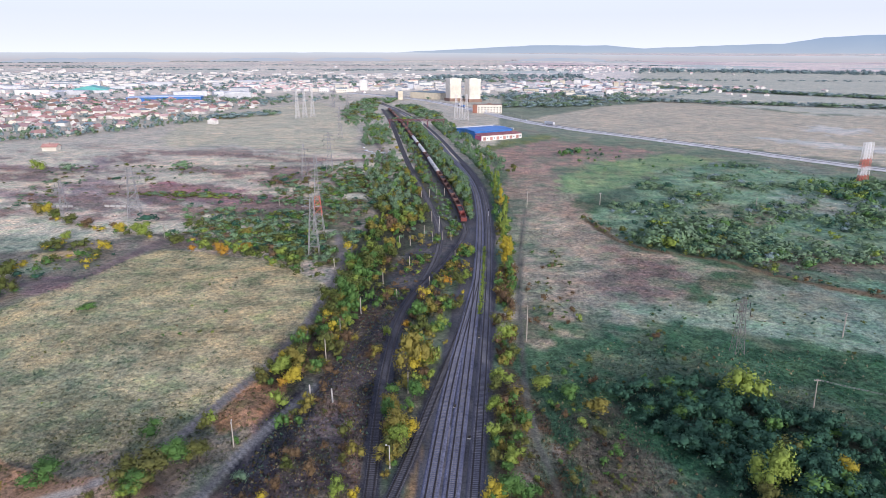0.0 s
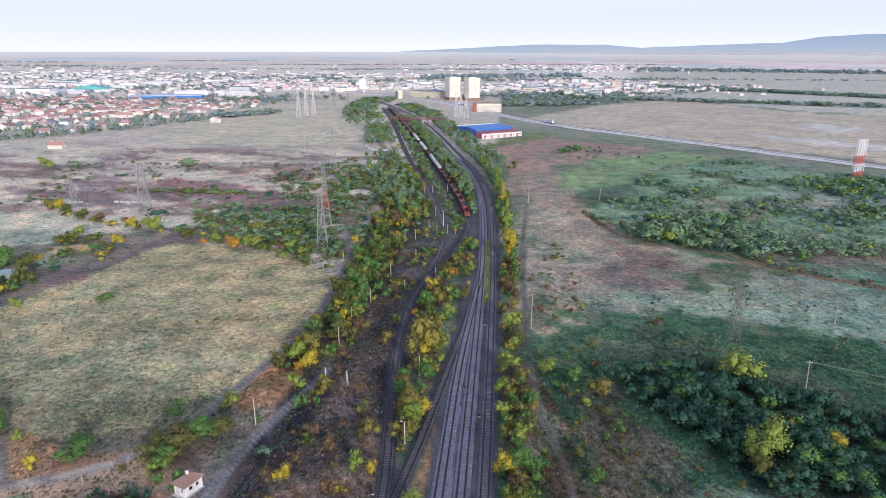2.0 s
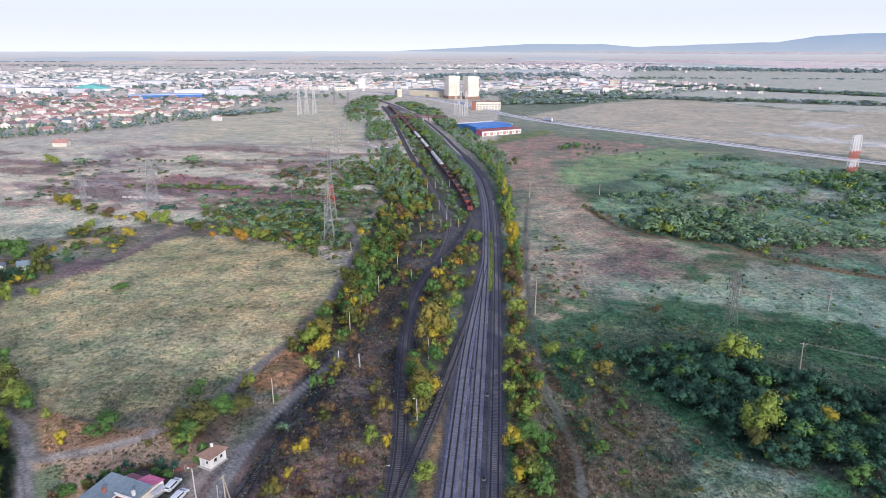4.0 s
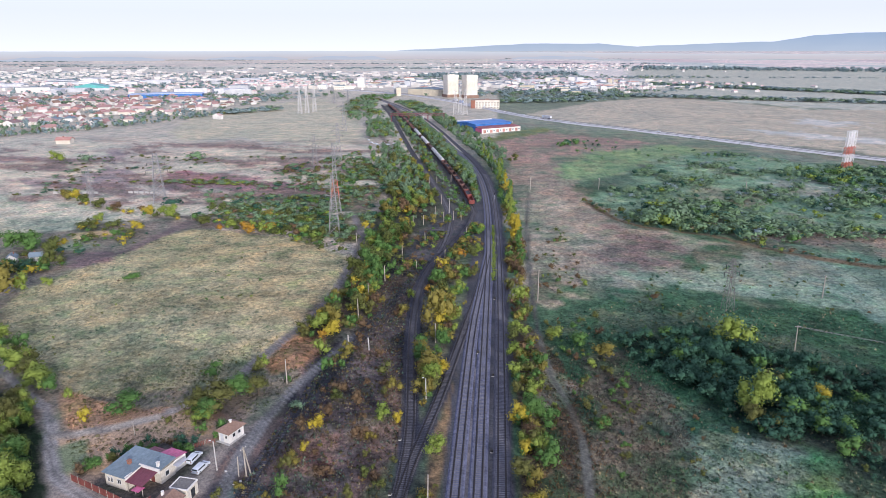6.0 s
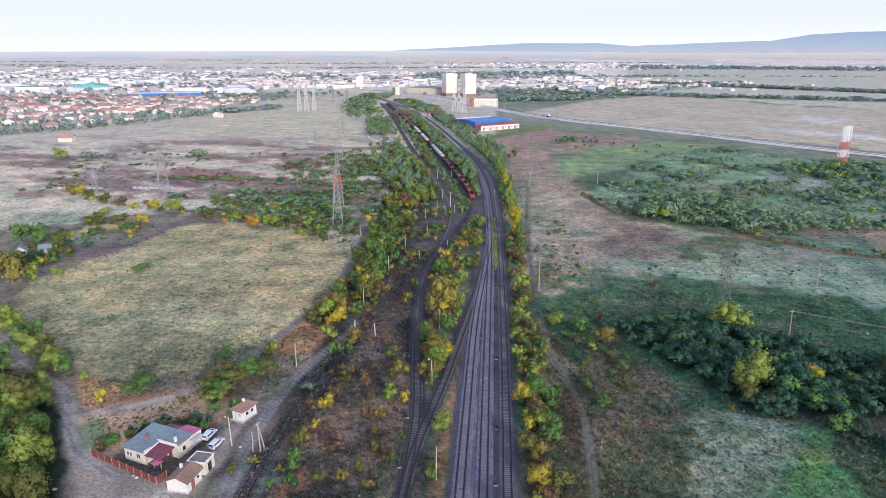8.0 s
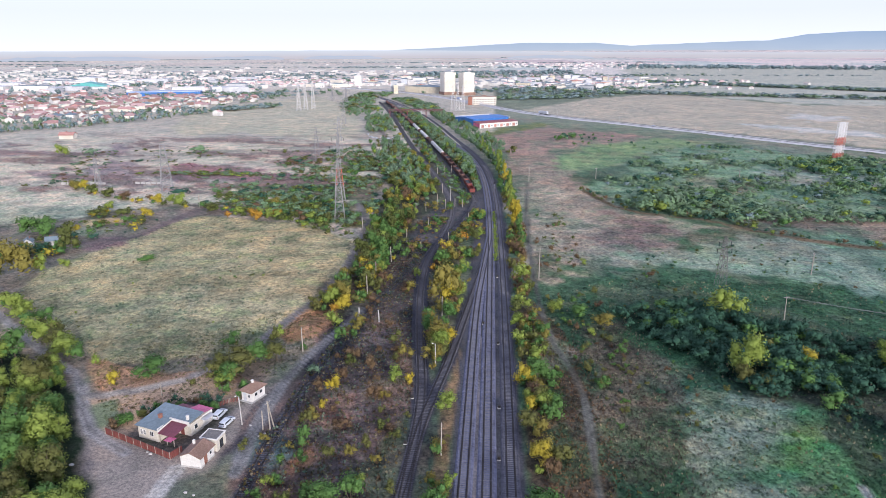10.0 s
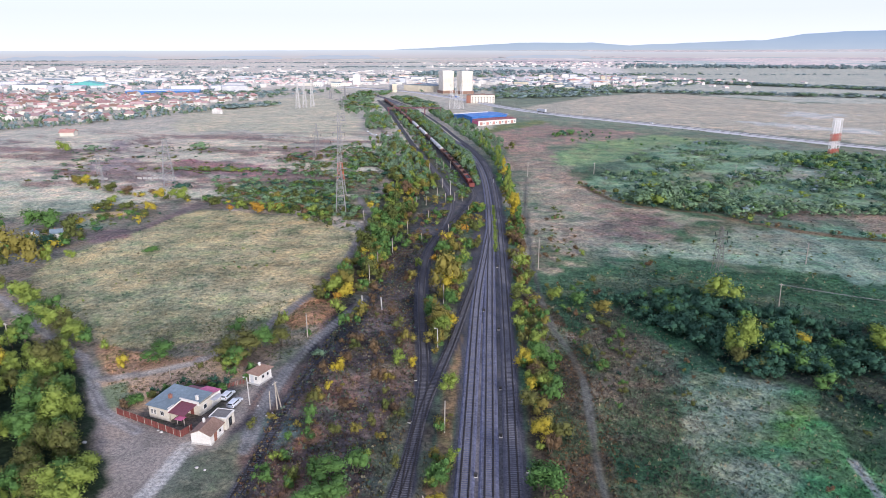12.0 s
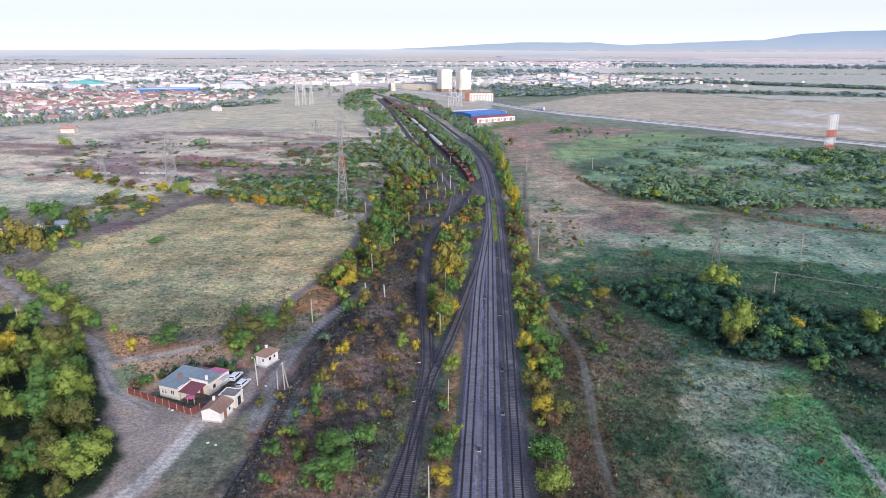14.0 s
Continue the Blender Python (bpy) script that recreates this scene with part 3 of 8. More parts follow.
ROADS = [  # line, half width, colour, ragged edge
    (TRAIN_LINE, 11, (0.12, 0.112, 0.095), 5.0), (SIDING_L, 2.3, (0.050, 0.048, 0.058), 1.6), (SIDING_R, 2.0, (0.052, 0.05, 0.06), 1.2), (TRACK_2[:14], 7.3, (0.085, 0.08, 0.088), 1.0),
    (FIELD_ROAD, 1.3, (0.19, 0.165, 0.155), 0.7), (DARK_LANE[:7], 1.3, (0.20, 0.185, 0.18), 0.8), (WEST_ROAD, 1.25, (0.31, 0.275, 0.26), 0.5),
    (CONCRETE_ROAD, 1.5, (0.44, 0.395, 0.36), 0.3), ([(-2.9, -80), (-2.9, 60), (-2.6, 100)], 0.8, (0.19, 0.165, 0.17), 0.5), (RIGHT_PATH, 0.7, (0.14, 0.13, 0.11), 1.2), (OLD_LINE, 1.5, (0.06, 0.058, 0.068), 1.0),
    ([(-146, 241), (-147.5, 225), (-149.6, 207), (-152, 190), (-161, 184), (-190, 176)], 3.0, (0.20, 0.15, 0.14), 2.0),
    ([(66, 40), (65.5, 32), (65.2, 24), (66, -20)], 0.9, (0.30, 0.31, 0.30), 0.4), (DITCH, 2.2, (0.17, 0.12, 0.075), 2.0),
    ([(-92, 61), (-81.7, 65.5), (-73.5, 71.2), (-69.5, 76.6)], 1.0, (0.36, 0.30, 0.25), 0.5),
    ([(-120, 600), (-95, 520), (-80, 430), (-70, 380), (-60, 320)], 3.5, (0.28, 0.23, 0.20), 2.0),
]


def value_noise(x, y, scale, seed=0):
    """Smooth random field in the range -1 to 1."""
    u, v = x / scale, y / scale
    i, j = np.floor(u).astype(np.int64), np.floor(v).astype(np.int64)
    fu, fv = u - i, v - j
    fu, fv = fu * fu * (3 - 2 * fu), fv * fv * (3 - 2 * fv)

    def h(a, b):
        n = (a * 374761393 + b * 668265263 + seed * 974634777) & 0x7FFFFFFF
        n = ((n ^ (n >> 13)) * 1274126177) & 0x7FFFFFFF
        return ((n ^ (n >> 16)) & 0xFFFF) / 32767.5 - 1

    a, b, c, d = h(i, j), h(i + 1, j), h(i, j + 1), h(i + 1, j + 1)
    return a + (b - a) * fu + (c - a) * fv + (a - b - c + d) * fu * fv


def to_line(x, y, line):
    """Distance of points from a plan line."""
    best = np.full(np.shape(x), 1e9)
    for (ax, ay), (bx, by) in zip(line[:-1], line[1:]):
        ux, uy = bx - ax, by - ay
        s = np.clip(((x - ax) * ux + (y - ay) * uy) / (ux * ux + uy * uy), 0, 1)
        best = np.minimum(best, np.hypot(x - ax - s * ux, y - ay - s * uy))
    return best


def inside(x, y, outline):
    hit = np.zeros(np.shape(x), bool)
    for (ax, ay), (bx, by) in zip(outline, outline[1:] + outline[:1]):
        if ay != by:
            hit ^= ((ay > y) != (by > y)) & (x < (bx - ax) * (y - ay) / (by - ay) + ax)
    return hit


def cover_colour(x, y):
    """The land's cover at plan points, paled far out for haze, and how grassy it is."""
    grassy = np.ones(len(x))
    n1, n2, n3 = value_noise(x, y, 90, 1), value_noise(x, y, 28, 2), value_noise(x, y, 7, 3)
    rag = 0.5 * n2 + 0.35 * n3 + 0.15 * value_noise(x, y, 2.5, 4)
    c = np.empty((len(x), 3))
    left, right = np.array((0.22, 0.185, 0.155)), np.array((0.070, 0.128, 0.075))
    w = np.clip((x + 20) / 40 + 0.5, 0, 1)[:, None]
    c[:] = left * (1 - w) + right * w
    c *= (1 + 0.18 * n1 + 0.12 * n2)[:, None]
    dry = np.clip(value_noise(x, y, 45, 8) * 1.3, 0, 1)[:, None] * 0.55
    c = c * (1 - dry) + np.where(x[:, None] > 0, np.array((0.19, 0.22, 0.175)), np.array((0.30, 0.26, 0.205))) * dry
    pink = np.clip(value_noise(x, y, 11, 9) * 1.6, 0, 1)[:, None] * ((x > -52) & (x < -12) & (y < 170))[:, None]
    # parcels of the open plain, long and narrow, past the first kilometre, in haze-paled tones
    px, py = x + 0.25 * y, y - 0.1 * x
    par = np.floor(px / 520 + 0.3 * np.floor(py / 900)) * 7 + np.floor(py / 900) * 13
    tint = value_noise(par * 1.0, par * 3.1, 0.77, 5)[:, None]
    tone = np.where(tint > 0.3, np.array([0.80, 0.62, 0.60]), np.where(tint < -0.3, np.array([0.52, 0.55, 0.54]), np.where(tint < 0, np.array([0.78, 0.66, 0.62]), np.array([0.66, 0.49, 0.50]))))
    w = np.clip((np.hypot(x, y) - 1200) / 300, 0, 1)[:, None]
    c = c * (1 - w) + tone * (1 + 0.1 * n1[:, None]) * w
    calm = 1 - 0.75 * np.clip((np.hypot(x, y) - 350) / 250, 0, 1)
    # streaks of bleached grass and dark brush on the heath
    streak = 0.8 * value_noise(x * 0.3 + y * 0.06, y, 19, 14) + 0.55 * value_noise(x * 0.42, y, 8.5, 15) + 0.25 * value_noise(x, y, 3, 16)
    heath = np.clip((-x - 62) / 12, 0, 1) * np.clip((y - 225) / 25, 0, 1) * np.clip((560 - y) / 60, 0, 1)
    hi, lo = (np.clip((streak - 0.20) * 9, 0, 1) * heath)[:, None], (np.clip((-streak - 0.24) * 7, 0, 1) * heath)[:, None]
    # haze mixed into the land's colour, stronger with distance past 330 m
    far_haze = np.clip((np.hypot(x, y) - 330) / 200, 0, 1)[:, None] * np.where(x[:, None] < 0, 1.0, 0.35)
    c = c * (1 - 0.7 * far_haze) + np.array((0.65, 0.555, 0.46)) * (1 + (0.2 * n2 + 0.14 * n3) * calm)[:, None] * 0.7 * far_haze
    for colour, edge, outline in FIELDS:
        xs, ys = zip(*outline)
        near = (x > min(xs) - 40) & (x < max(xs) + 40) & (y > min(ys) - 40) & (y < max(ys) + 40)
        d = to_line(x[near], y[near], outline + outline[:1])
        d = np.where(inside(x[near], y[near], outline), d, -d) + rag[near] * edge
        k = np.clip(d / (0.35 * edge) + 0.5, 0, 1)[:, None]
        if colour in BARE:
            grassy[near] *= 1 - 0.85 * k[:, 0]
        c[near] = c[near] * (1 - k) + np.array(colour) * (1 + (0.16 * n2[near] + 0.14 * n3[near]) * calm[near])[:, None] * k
    c = c * (1 - hi) + np.array((0.62, 0.53, 0.42)) * hi
    c = c * (1 - 0.85 * lo) + np.array((0.26, 0.175, 0.165)) * 0.85 * lo
    c = c * (1 - 0.6 * pink) + np.array((0.29, 0.175, 0.135)) * 0.6 * pink
    # russet and green patches of the rough land right of the line, and sooty ones on the cinders
    mottle = value_noise(x, y, 17, 25) * 0.8 + value_noise(x, y, 6, 26) * 0.5 + value_noise(x, y, 2.5, 27) * 0.35
    rough = ((x > 10) & (x + 0.9 * y < 690))
    far_in = np.clip((y - 120) / 60, 0, 1)[:, None]
    k = (np.clip((mottle - 0.12) * 3, 0, 1) * rough * 0.36)[:, None]
    c = c * (1 - k) + (np.array((0.185, 0.14, 0.105)) * (1 - far_in) + np.array((0.27, 0.185, 0.145)) * far_in) * k
    k = (np.clip((-mottle - 0.15) * 3, 0, 1) * rough * 0.5)[:, None]
    c = c * (1 - k) + (np.array((0.065, 0.13, 0.065)) * (1 - far_in) + np.array((0.155, 0.215, 0.145)) * far_in) * k
    soot = (np.clip((-mottle - 0.05) * 3, 0, 1) * ((x > -48) & (x < -10) & (y < 175)) * 0.6)[:, None]
    c = c * (1 - soot) + np.array((0.045, 0.04, 0.046)) * soot
    trod = (np.clip((-mottle - 0.05) * 3, 0, 1) * ((x > -98) & (x < -46) & (y < 96)) * 0.22)[:, None]
    c = c * (1 - trod) + np.array((0.15, 0.125, 0.105)) * trod
    lush = (np.clip((x - 34) / 10, 0, 1) * np.clip((215 - y) / 60, 0, 1))[:, None]
    c = c * (1 + lush * (np.array((0.83, 1.02, 1.04)) - 1))
    for line, half, colour, edge in ROADS:
        off = to_line(x, y, line)
        d = half - off + rag * edge
        rut = 1 + 0.2 * np.cos(np.clip(off / half, 0, 1.4) * 5.5 + 2.6) + 0.15 * value_noise(x, y, 1.7, 17)
        k = np.clip(d / 0.8 + 0.5, 0, 1)[:, None]
        grassy *= 1 - 0.85 * k[:, 0]
        c = c * (1 - k) + np.array(colour) * (rut + 0.2 * n3)[:, None] * k
    grassy *= 1 - 0.45 * np.clip((np.hypot(x, y) - 320) / 400, 0, 1)
    return np.c_[np.clip(c, 0.01, 0.8), grassy]


def relief(x, y):
    """Small unevenness of the ground; the railway and the yard lie level."""
    rail = np.minimum(np.minimum(to_line(x, y, TRACK_2), to_line(x, y, SIDING_L)), np.minimum(to_line(x, y, TRAIN_LINE), to_line(x, y, YARD_LINE)))
    yard = np.hypot(x + 60, y - 50)
    k = np.clip((rail - 9) / 15, 0, 1) * np.clip((yard - 26) / 20, 0, 1) * np.clip((1500 - np.hypot(x, y)) / 500, 0, 1)
    mound = 1.6 * np.clip(1 - np.hypot((x + 52.5) / 6, (y - 103) / 11), 0, 1)
    return mound * (1 + 0.3 * value_noise(x, y, 3, 19)) + k * (0.35 * value_noise(x, y, 22, 11) + 0.14 * value_noise(x, y, 6, 12)) - 0.02


def build_ground():
    """One sheet to the horizon, finest near the railway."""
    fine = np.radians(np.arange(-46, 46.01, 0.32))
    ang = np.r_[fine, np.radians(np.arange(56, 305, 4.0))]
    rad = np.r_[0.5, 8, 16, 24, 30, 40, 50, 58, 66 * np.exp(np.arange(0, math.log(350 / 66), 0.0105)), 350 * np.exp(np.arange(0, math.log(60000 / 350), 0.019))]
    a, r = np.meshgrid(ang, rad)
    x, y = (r * np.sin(a)).ravel(), (r * np.cos(a)).ravel() - 50
    fx, fy, fz = far_place(x, y)
    z = fz + relief(x, y)
    k, m = len(ang), len(rad)
    idx = np.arange(k * m).reshape(m, k)
    nxt = np.roll(idx, -1, axis=1)
    faces = np.stack([idx[:-1], nxt[:-1], nxt[1:], idx[1:]], -1).reshape(-1, 4)[:, ::-1]
    me = bpy.data.meshes.new("ground")
    me.vertices.add(k * m)
    me.vertices.foreach_set("co", np.stack([fx, fy, z], 1).ravel().astype(np.float32))
    me.loops.add(faces.size)
    me.loops.foreach_set("vertex_index", faces.ravel().astype(np.int32))
    me.polygons.add(len(faces))
    me.polygons.foreach_set("loop_start", np.arange(0, faces.size, 4, dtype=np.int32))
    me.polygons.foreach_set("use_smooth", np.ones(len(faces), bool))
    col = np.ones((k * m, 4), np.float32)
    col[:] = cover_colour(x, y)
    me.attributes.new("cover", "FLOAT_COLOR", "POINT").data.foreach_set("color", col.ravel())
    me.materials.append(M["ground"])
    me.update()
    me.validate()
    return tagged(new("ground", me), "open plain of dry grass, scrub and bare earth", "ground", kind="structure")


build_ground()


# ---- the railway ----
def track(line, name_label, bed, sleeper, bed_half=1.9, until=380.0, start=-60.0, bed_z=0.22):
    """Ballast bed, two rails and a row of sleepers along a plan line."""
    tr = thing("railway_track", name_label, "railway track", kind="structure")
    p = smooth_line(line, 2.0)
    v, f = sweep(p, [(-bed_half - 0.35, -0.05), (-bed_half, bed_z), (bed_half, bed_z), (bed_half + 0.35, -0.05)])
    part_mesh("ballast_bed", mesh_from("ballast_bed", v, f, bed), tr)
    for s in (-0.75, 0.75):
        v, f = sweep(p, [(s - 0.075, bed_z + 0.02), (s - 0.075, bed_z + 0.05), (s - 0.036, bed_z + 0.08), (s - 0.036, bed_z + 0.19), (s + 0.036, bed_z + 0.19), (s + 0.036, bed_z + 0.08), (s + 0.075, bed_z + 0.05), (s + 0.075, bed_z + 0.02)])
        part_mesh("rail", mesh_from("rail", v, f, M["rail"]), tr)
        # the rail's shadow painted as a strip, together with grease and rust
        v, f = sweep(p, [(s - 0.19, bed_z + 0.03), (s - 0.15, bed_z + 0.062), (s + 0.15, bed_z + 0.062), (s + 0.19, bed_z + 0.03)])
        part_mesh("rail_shade_grease_strip", mesh_from("rail_shade_grease_strip", v, f, M["shade_grease"]), tr, "dark strip of painted rail shadow and greasy ballast under the rail")
    q = smooth_line(line, 0.62)
    q = q[(q[:, 1] > start) & (q[:, 1] < until)]
    t = np.gradient(q, axis=0)
    t /= np.linalg.norm(t, axis=1)[:, None]
    rng = np.random.default_rng(len(line))
    side = np.stack([t[:, 1], -t[:, 0]], 1)
    q = q + t * rng.normal(0, 0.02, (len(q), 1))
    turn = np.degrees(np.arctan2(t[:, 1], t[:, 0])) - 90
    near = (q[:, 1] > 12) & (q[:, 1] < 105) & (bed_z > 0)
    block = [(-1.25, -0.12, -0.06), (1.25, -0.12, -0.06), (1.25, 0.12, -0.06), (-1.25, 0.12, -0.06), (-1.22, -0.10, 0.055), (1.22, -0.10, 0.055), (1.22, 0.10, 0.055), (-1.22, 0.10, 0.055)]
    sides = np.array([(4, 5, 6, 7), (0, 1, 5, 4), (1, 2, 6, 5), (2, 3, 7, 6), (3, 0, 4, 7)])
    one = mesh_from("sleeper", block, sides, sleeper)
    for (x, y), a in zip(q[near], turn[near]):
        part_mesh("sleeper", one, tr, m=pose(x, y, bed_z + random.uniform(-0.01, 0.008), 0, 0, a + random.uniform(-0.8, 0.8)))
    q, t, side = q[~near], t[~near], side[~near]
    corner = [np.c_[q + side * a + t * b, np.full(len(q), bed_z + z)] for a, b, z in block]
    v = np.stack(corner, 1).reshape(-1, 3)
    f = (np.arange(len(q))[:, None, None] * 8 + sides[None]).reshape(-1, 4)
    ob = part_mesh("sleepers", mesh_from("sleepers", v, f, sleeper), tr)
    tagged(ob, kind="stuff")
    return tr


track(TRACK_1, "grey ballasted side track that joins the main line", M["ballast"], M["sleeper"], 1.45)
track(TRACK_2, "curving main line track on grey ballast", M["ballast"], M["sleeper"], 1.5, bed_z=0.23)
track(TRACK_3, "second main line track on darker ballast", M["dark_ballast"], M["sleeper"], 1.5, bed_z=0.235)
track(SIDING_L, "sooty old siding that bends to the yard", M["old_ballast"], M["old_sleeper"], 0.95, 270, bed_z=0.10)
track(SIDING_R, "sooty crossover track between siding and main line", M["old_ballast"], M["old_sleeper"], 0.95, 205, bed_z=0.12)
track(TRAIN_LINE, "yard track under the standing freight train", M["old_ballast"], M["old_sleeper"], 1.8, 420, bed_z=0.12)
track(YARD_LINE, "dark yard track beside the scrub", M["old_ballast"], M["old_sleeper"], 1.8, 420, bed_z=0.11)
track(OLD_LINE, "half buried disused track in dark cinders", M["old_ballast"], M["old_sleeper"], 0.6, 190, bed_z=-0.06)


# ---- plants ----
ICO_V, ICO_F = None, None


def ico():
    global ICO_V, ICO_F
    if ICO_V is None:
        bm = bmesh.new()
        bmesh.ops.create_icosphere(bm, subdivisions=1, radius=1.0)
        ICO_V = np.array([v.co[:] for v in bm.verts])
        ICO_F = np.array([[v.index for v in f.verts] for f in bm.faces])
        bm.free()
    return ICO_V, ICO_F


def crown(rng, width, height, foot, lobes, sprays, spray, taper=0.5):
    """Vertices, triangles and soft normals of a crown: a few ragged inner masses and many small sprays of leaves on them."""
    iv, _ = ico()
    V, T, N, at = [], [], [], 0
    cents, rads = [], []
    for k in range(lobes):
        u = (k + 0.5) / lobes
        z = foot + (height - foot) * (0.18 + 0.66 * u)
        reach = width * (0.40 * (1 - taper * u)) * (0.6 + 0.5 * rng.random())
        a = rng.random() * math.tau
        r = width * (0.15 + 0.12 * rng.random()) * (1.1 - 0.4 * taper * u)
        cents.append((reach * math.cos(a), reach * math.sin(a), z))
        rads.append((r, r, min(r * (0.85 + 0.75 * rng.random()), (height - foot) * 0.36)))
    cents.append((0, 0, foot + (height - foot) * 0.5))
    rads.append((width * (0.22 if lobes else 0.36), width * (0.22 if lobes else 0.36), (height - foot) * 0.40))
    cents, rads = np.array(cents), np.array(rads)
    for c, r in zip(cents, rads):
        v = iv * (0.66 + 0.28 * rng.random((len(iv), 1))) * r * 0.74 + c
        v[:, 2] = np.maximum(v[:, 2], foot * 0.6 + 0.02)
        V.append(v)
        N.append(iv)
        T.append(ICO_F + at)
        at += len(v)
    pick = rng.choice(len(cents), sprays, p=rads[:, 0] ** 2 / (rads[:, 0] ** 2).sum())
    d = rng.normal(size=(sprays, 3))
    d[:, 2] = d[:, 2] * 0.9 + 0.25
    d /= np.linalg.norm(d, axis=1)[:, None]
    p = cents[pick] + d * rads[pick] * (0.55 + 0.75 * rng.random((sprays, 1)))
    p[:, 2] = np.maximum(p[:, 2], 0.08 + 0.2 * rng.random(sprays))
    nrm = d + rng.normal(scale=0.5, size=(sprays, 3))
    nrm /= np.linalg.norm(nrm, axis=1)[:, None]
    a = np.cross(nrm, rng.normal(size=(sprays, 3)))
    a /= np.linalg.norm(a, axis=1)[:, None]
    b = np.cross(nrm, a)
    s = spray * (0.55 + 0.9 * rng.random((sprays, 1)))
    V.append(np.stack([p + a * s, p - a * s * 0.6 + b * s * 0.7, p - a * s * 0.6 - b * s * 0.7], 1).reshape(-1, 3))
    T.append(np.arange(sprays * 3).reshape(-1, 3) + at)
    out = (p - cents[-1]) / (np.array([width, width, height - foot]) * 0.5)
    soft = 0.55 * d + 0.5 * out + 0.55 * nrm + np.array((0, 0, 0.12))
    N.append(np.repeat(soft, 3, axis=0))
    N = np.concatenate(N)
    return np.concatenate(V), np.concatenate(T), N / np.linalg.norm(N, axis=1)[:, None]


def leaf_mesh(name, v, t, nrm, material):
    """A mesh of loose triangles with given normals."""
    me = bpy.data.meshes.new(name)
    me.vertices.add(len(v))
    me.vertices.foreach_set("co", np.asarray(v, np.float32).ravel())
    me.loops.add(t.size)
    me.loops.foreach_set("vertex_index", t.astype(np.int32).ravel())
    me.polygons.add(len(t))
    me.polygons.foreach_set("loop_start", np.arange(0, t.size, 3, dtype=np.int32))
    me.polygons.foreach_set("use_smooth", np.ones(len(t), bool))
    me.attributes.new("custom_normal", "FLOAT_VECTOR", "POINT").data.foreach_set("vector", np.asarray(nrm, np.float32).ravel())
    me.materials.append(material)
    me.update(calc_edges=True)
    return me


def crown_mesh(name, shape, material):
    return leaf_mesh(name, *shape, material)


def trunk_mesh(name, rng, height, width, foot, thick):
    """A tapered trunk with limbs that reach into the crown."""
    bm = bmesh.new()
    lean = Vector((rng.normal() * 0.03, rng.normal() * 0.03, 1)) * height
    mid, top = lean * 0.5, lean * 0.86
    rod(bm, (0, 0, -0.2), mid, thick, thick * 0.68, 7)
    rod(bm, mid, top, thick * 0.68, thick * 0.22, 6)
    for k in range(5):
        a, u = rng.random() * math.tau, 0.28 + 0.13 * k
        s = lean * u
        e = s + Vector((math.cos(a), math.sin(a), 0.75)) * width * (0.34 - 0.03 * k)
        rod(bm, s, e, thick * 0.42, thick * 0.12, 5)
    me = bpy.data.meshes.new(name)
    bm.to_mesh(me)
    bm.free()
    me.materials.append(M["bark"])
    return me


def stems_mesh(name, rng, height, width):
    bm = bmesh.new()
    for k in range(6):
        a = rng.random() * math.tau
        rod(bm, (0.1 * math.cos(a), 0.1 * math.sin(a), -0.1), (width * 0.3 * math.cos(a), width * 0.3 * math.sin(a), height * (0.55 + 0.3 * rng.random())), 0.05, 0.015, 4)
    me = bpy.data.meshes.new(name)
    bm.to_mesh(me)
    bm.free()
    me.materials.append(M["bark"])
    return me


prng = np.random.default_rng(7)
# unit shapes: a tree 8 m high and 6 m wide, a poplar 14 m high, a shrub 2.4 m high and 3 m wide
TREES = [crown(prng, 6.0, 8.0, 1.2, 11, 1650, 0.20) for _ in range(4)]
WOOD_TREES = [crown(prng, 6.0, 8.0, 1.2, 6, 700, 0.29) for _ in range(4)]
POPLARS = [crown(prng, 3.4, 14.0, 1.2, 9, 1200, 0.20, taper=0.7) for _ in range(2)]
SHRUBS = [crown(prng, 3.0, 2.4, 0.25, 5, 520, 0.125, taper=0.3) for _ in range(5)]
MID_SHRUBS = [crown(prng, 3.0, 2.4, 0.2, 3, 270, 0.14, taper=0.3) for _ in range(5)]
LOW_GROWTH = [crown(prng, 3.0, 2.4, 0.1, 0, 14, 0.7, taper=0.3) for _ in range(4)]
FAR_SHRUBS = [crown(prng, 3.0, 2.4, 0.15, 0, 60, 0.27, taper=0.3) for _ in range(5)]
LOW_TREES = [crown(prng, 6.0, 8.0, 0.5, 0, 30, 0.92) for _ in range(4)]
FAR_TREES = [crown(prng, 6.0, 8.0, 0.8, 1, 120, 0.42) for _ in range(4)]
TRUNK = trunk_mesh("trunk", prng, 8.0, 6.0, 1.5, 0.17)
POPLAR_TRUNK = trunk_mesh("trunk", prng, 14.0, 2.6, 1.2, 0.18)
STEMS = stems_mesh("stems", prng, 2.4, 3.0)
WORDS = {"green": "green", "olive": "olive-green", "gold": "golden yellow", "lime": "yellow-green", "rust": "rusty brown", "dusk": "dark bluish-green", "orange": "orange", "pale": "haze-pale grey-green", "bronze": "bronze-olive", "sage": "sage green", "mid": "soft green"}
MADE = {}


def plant_mesh(kind, shapes, k, colour):
    key = (kind, k, colour)
    if key not in MADE:
        MADE[key] = crown_mesh("crown" if kind != "shrub" else "shrub", shapes[k], LEAF[colour])
    return MADE[key]


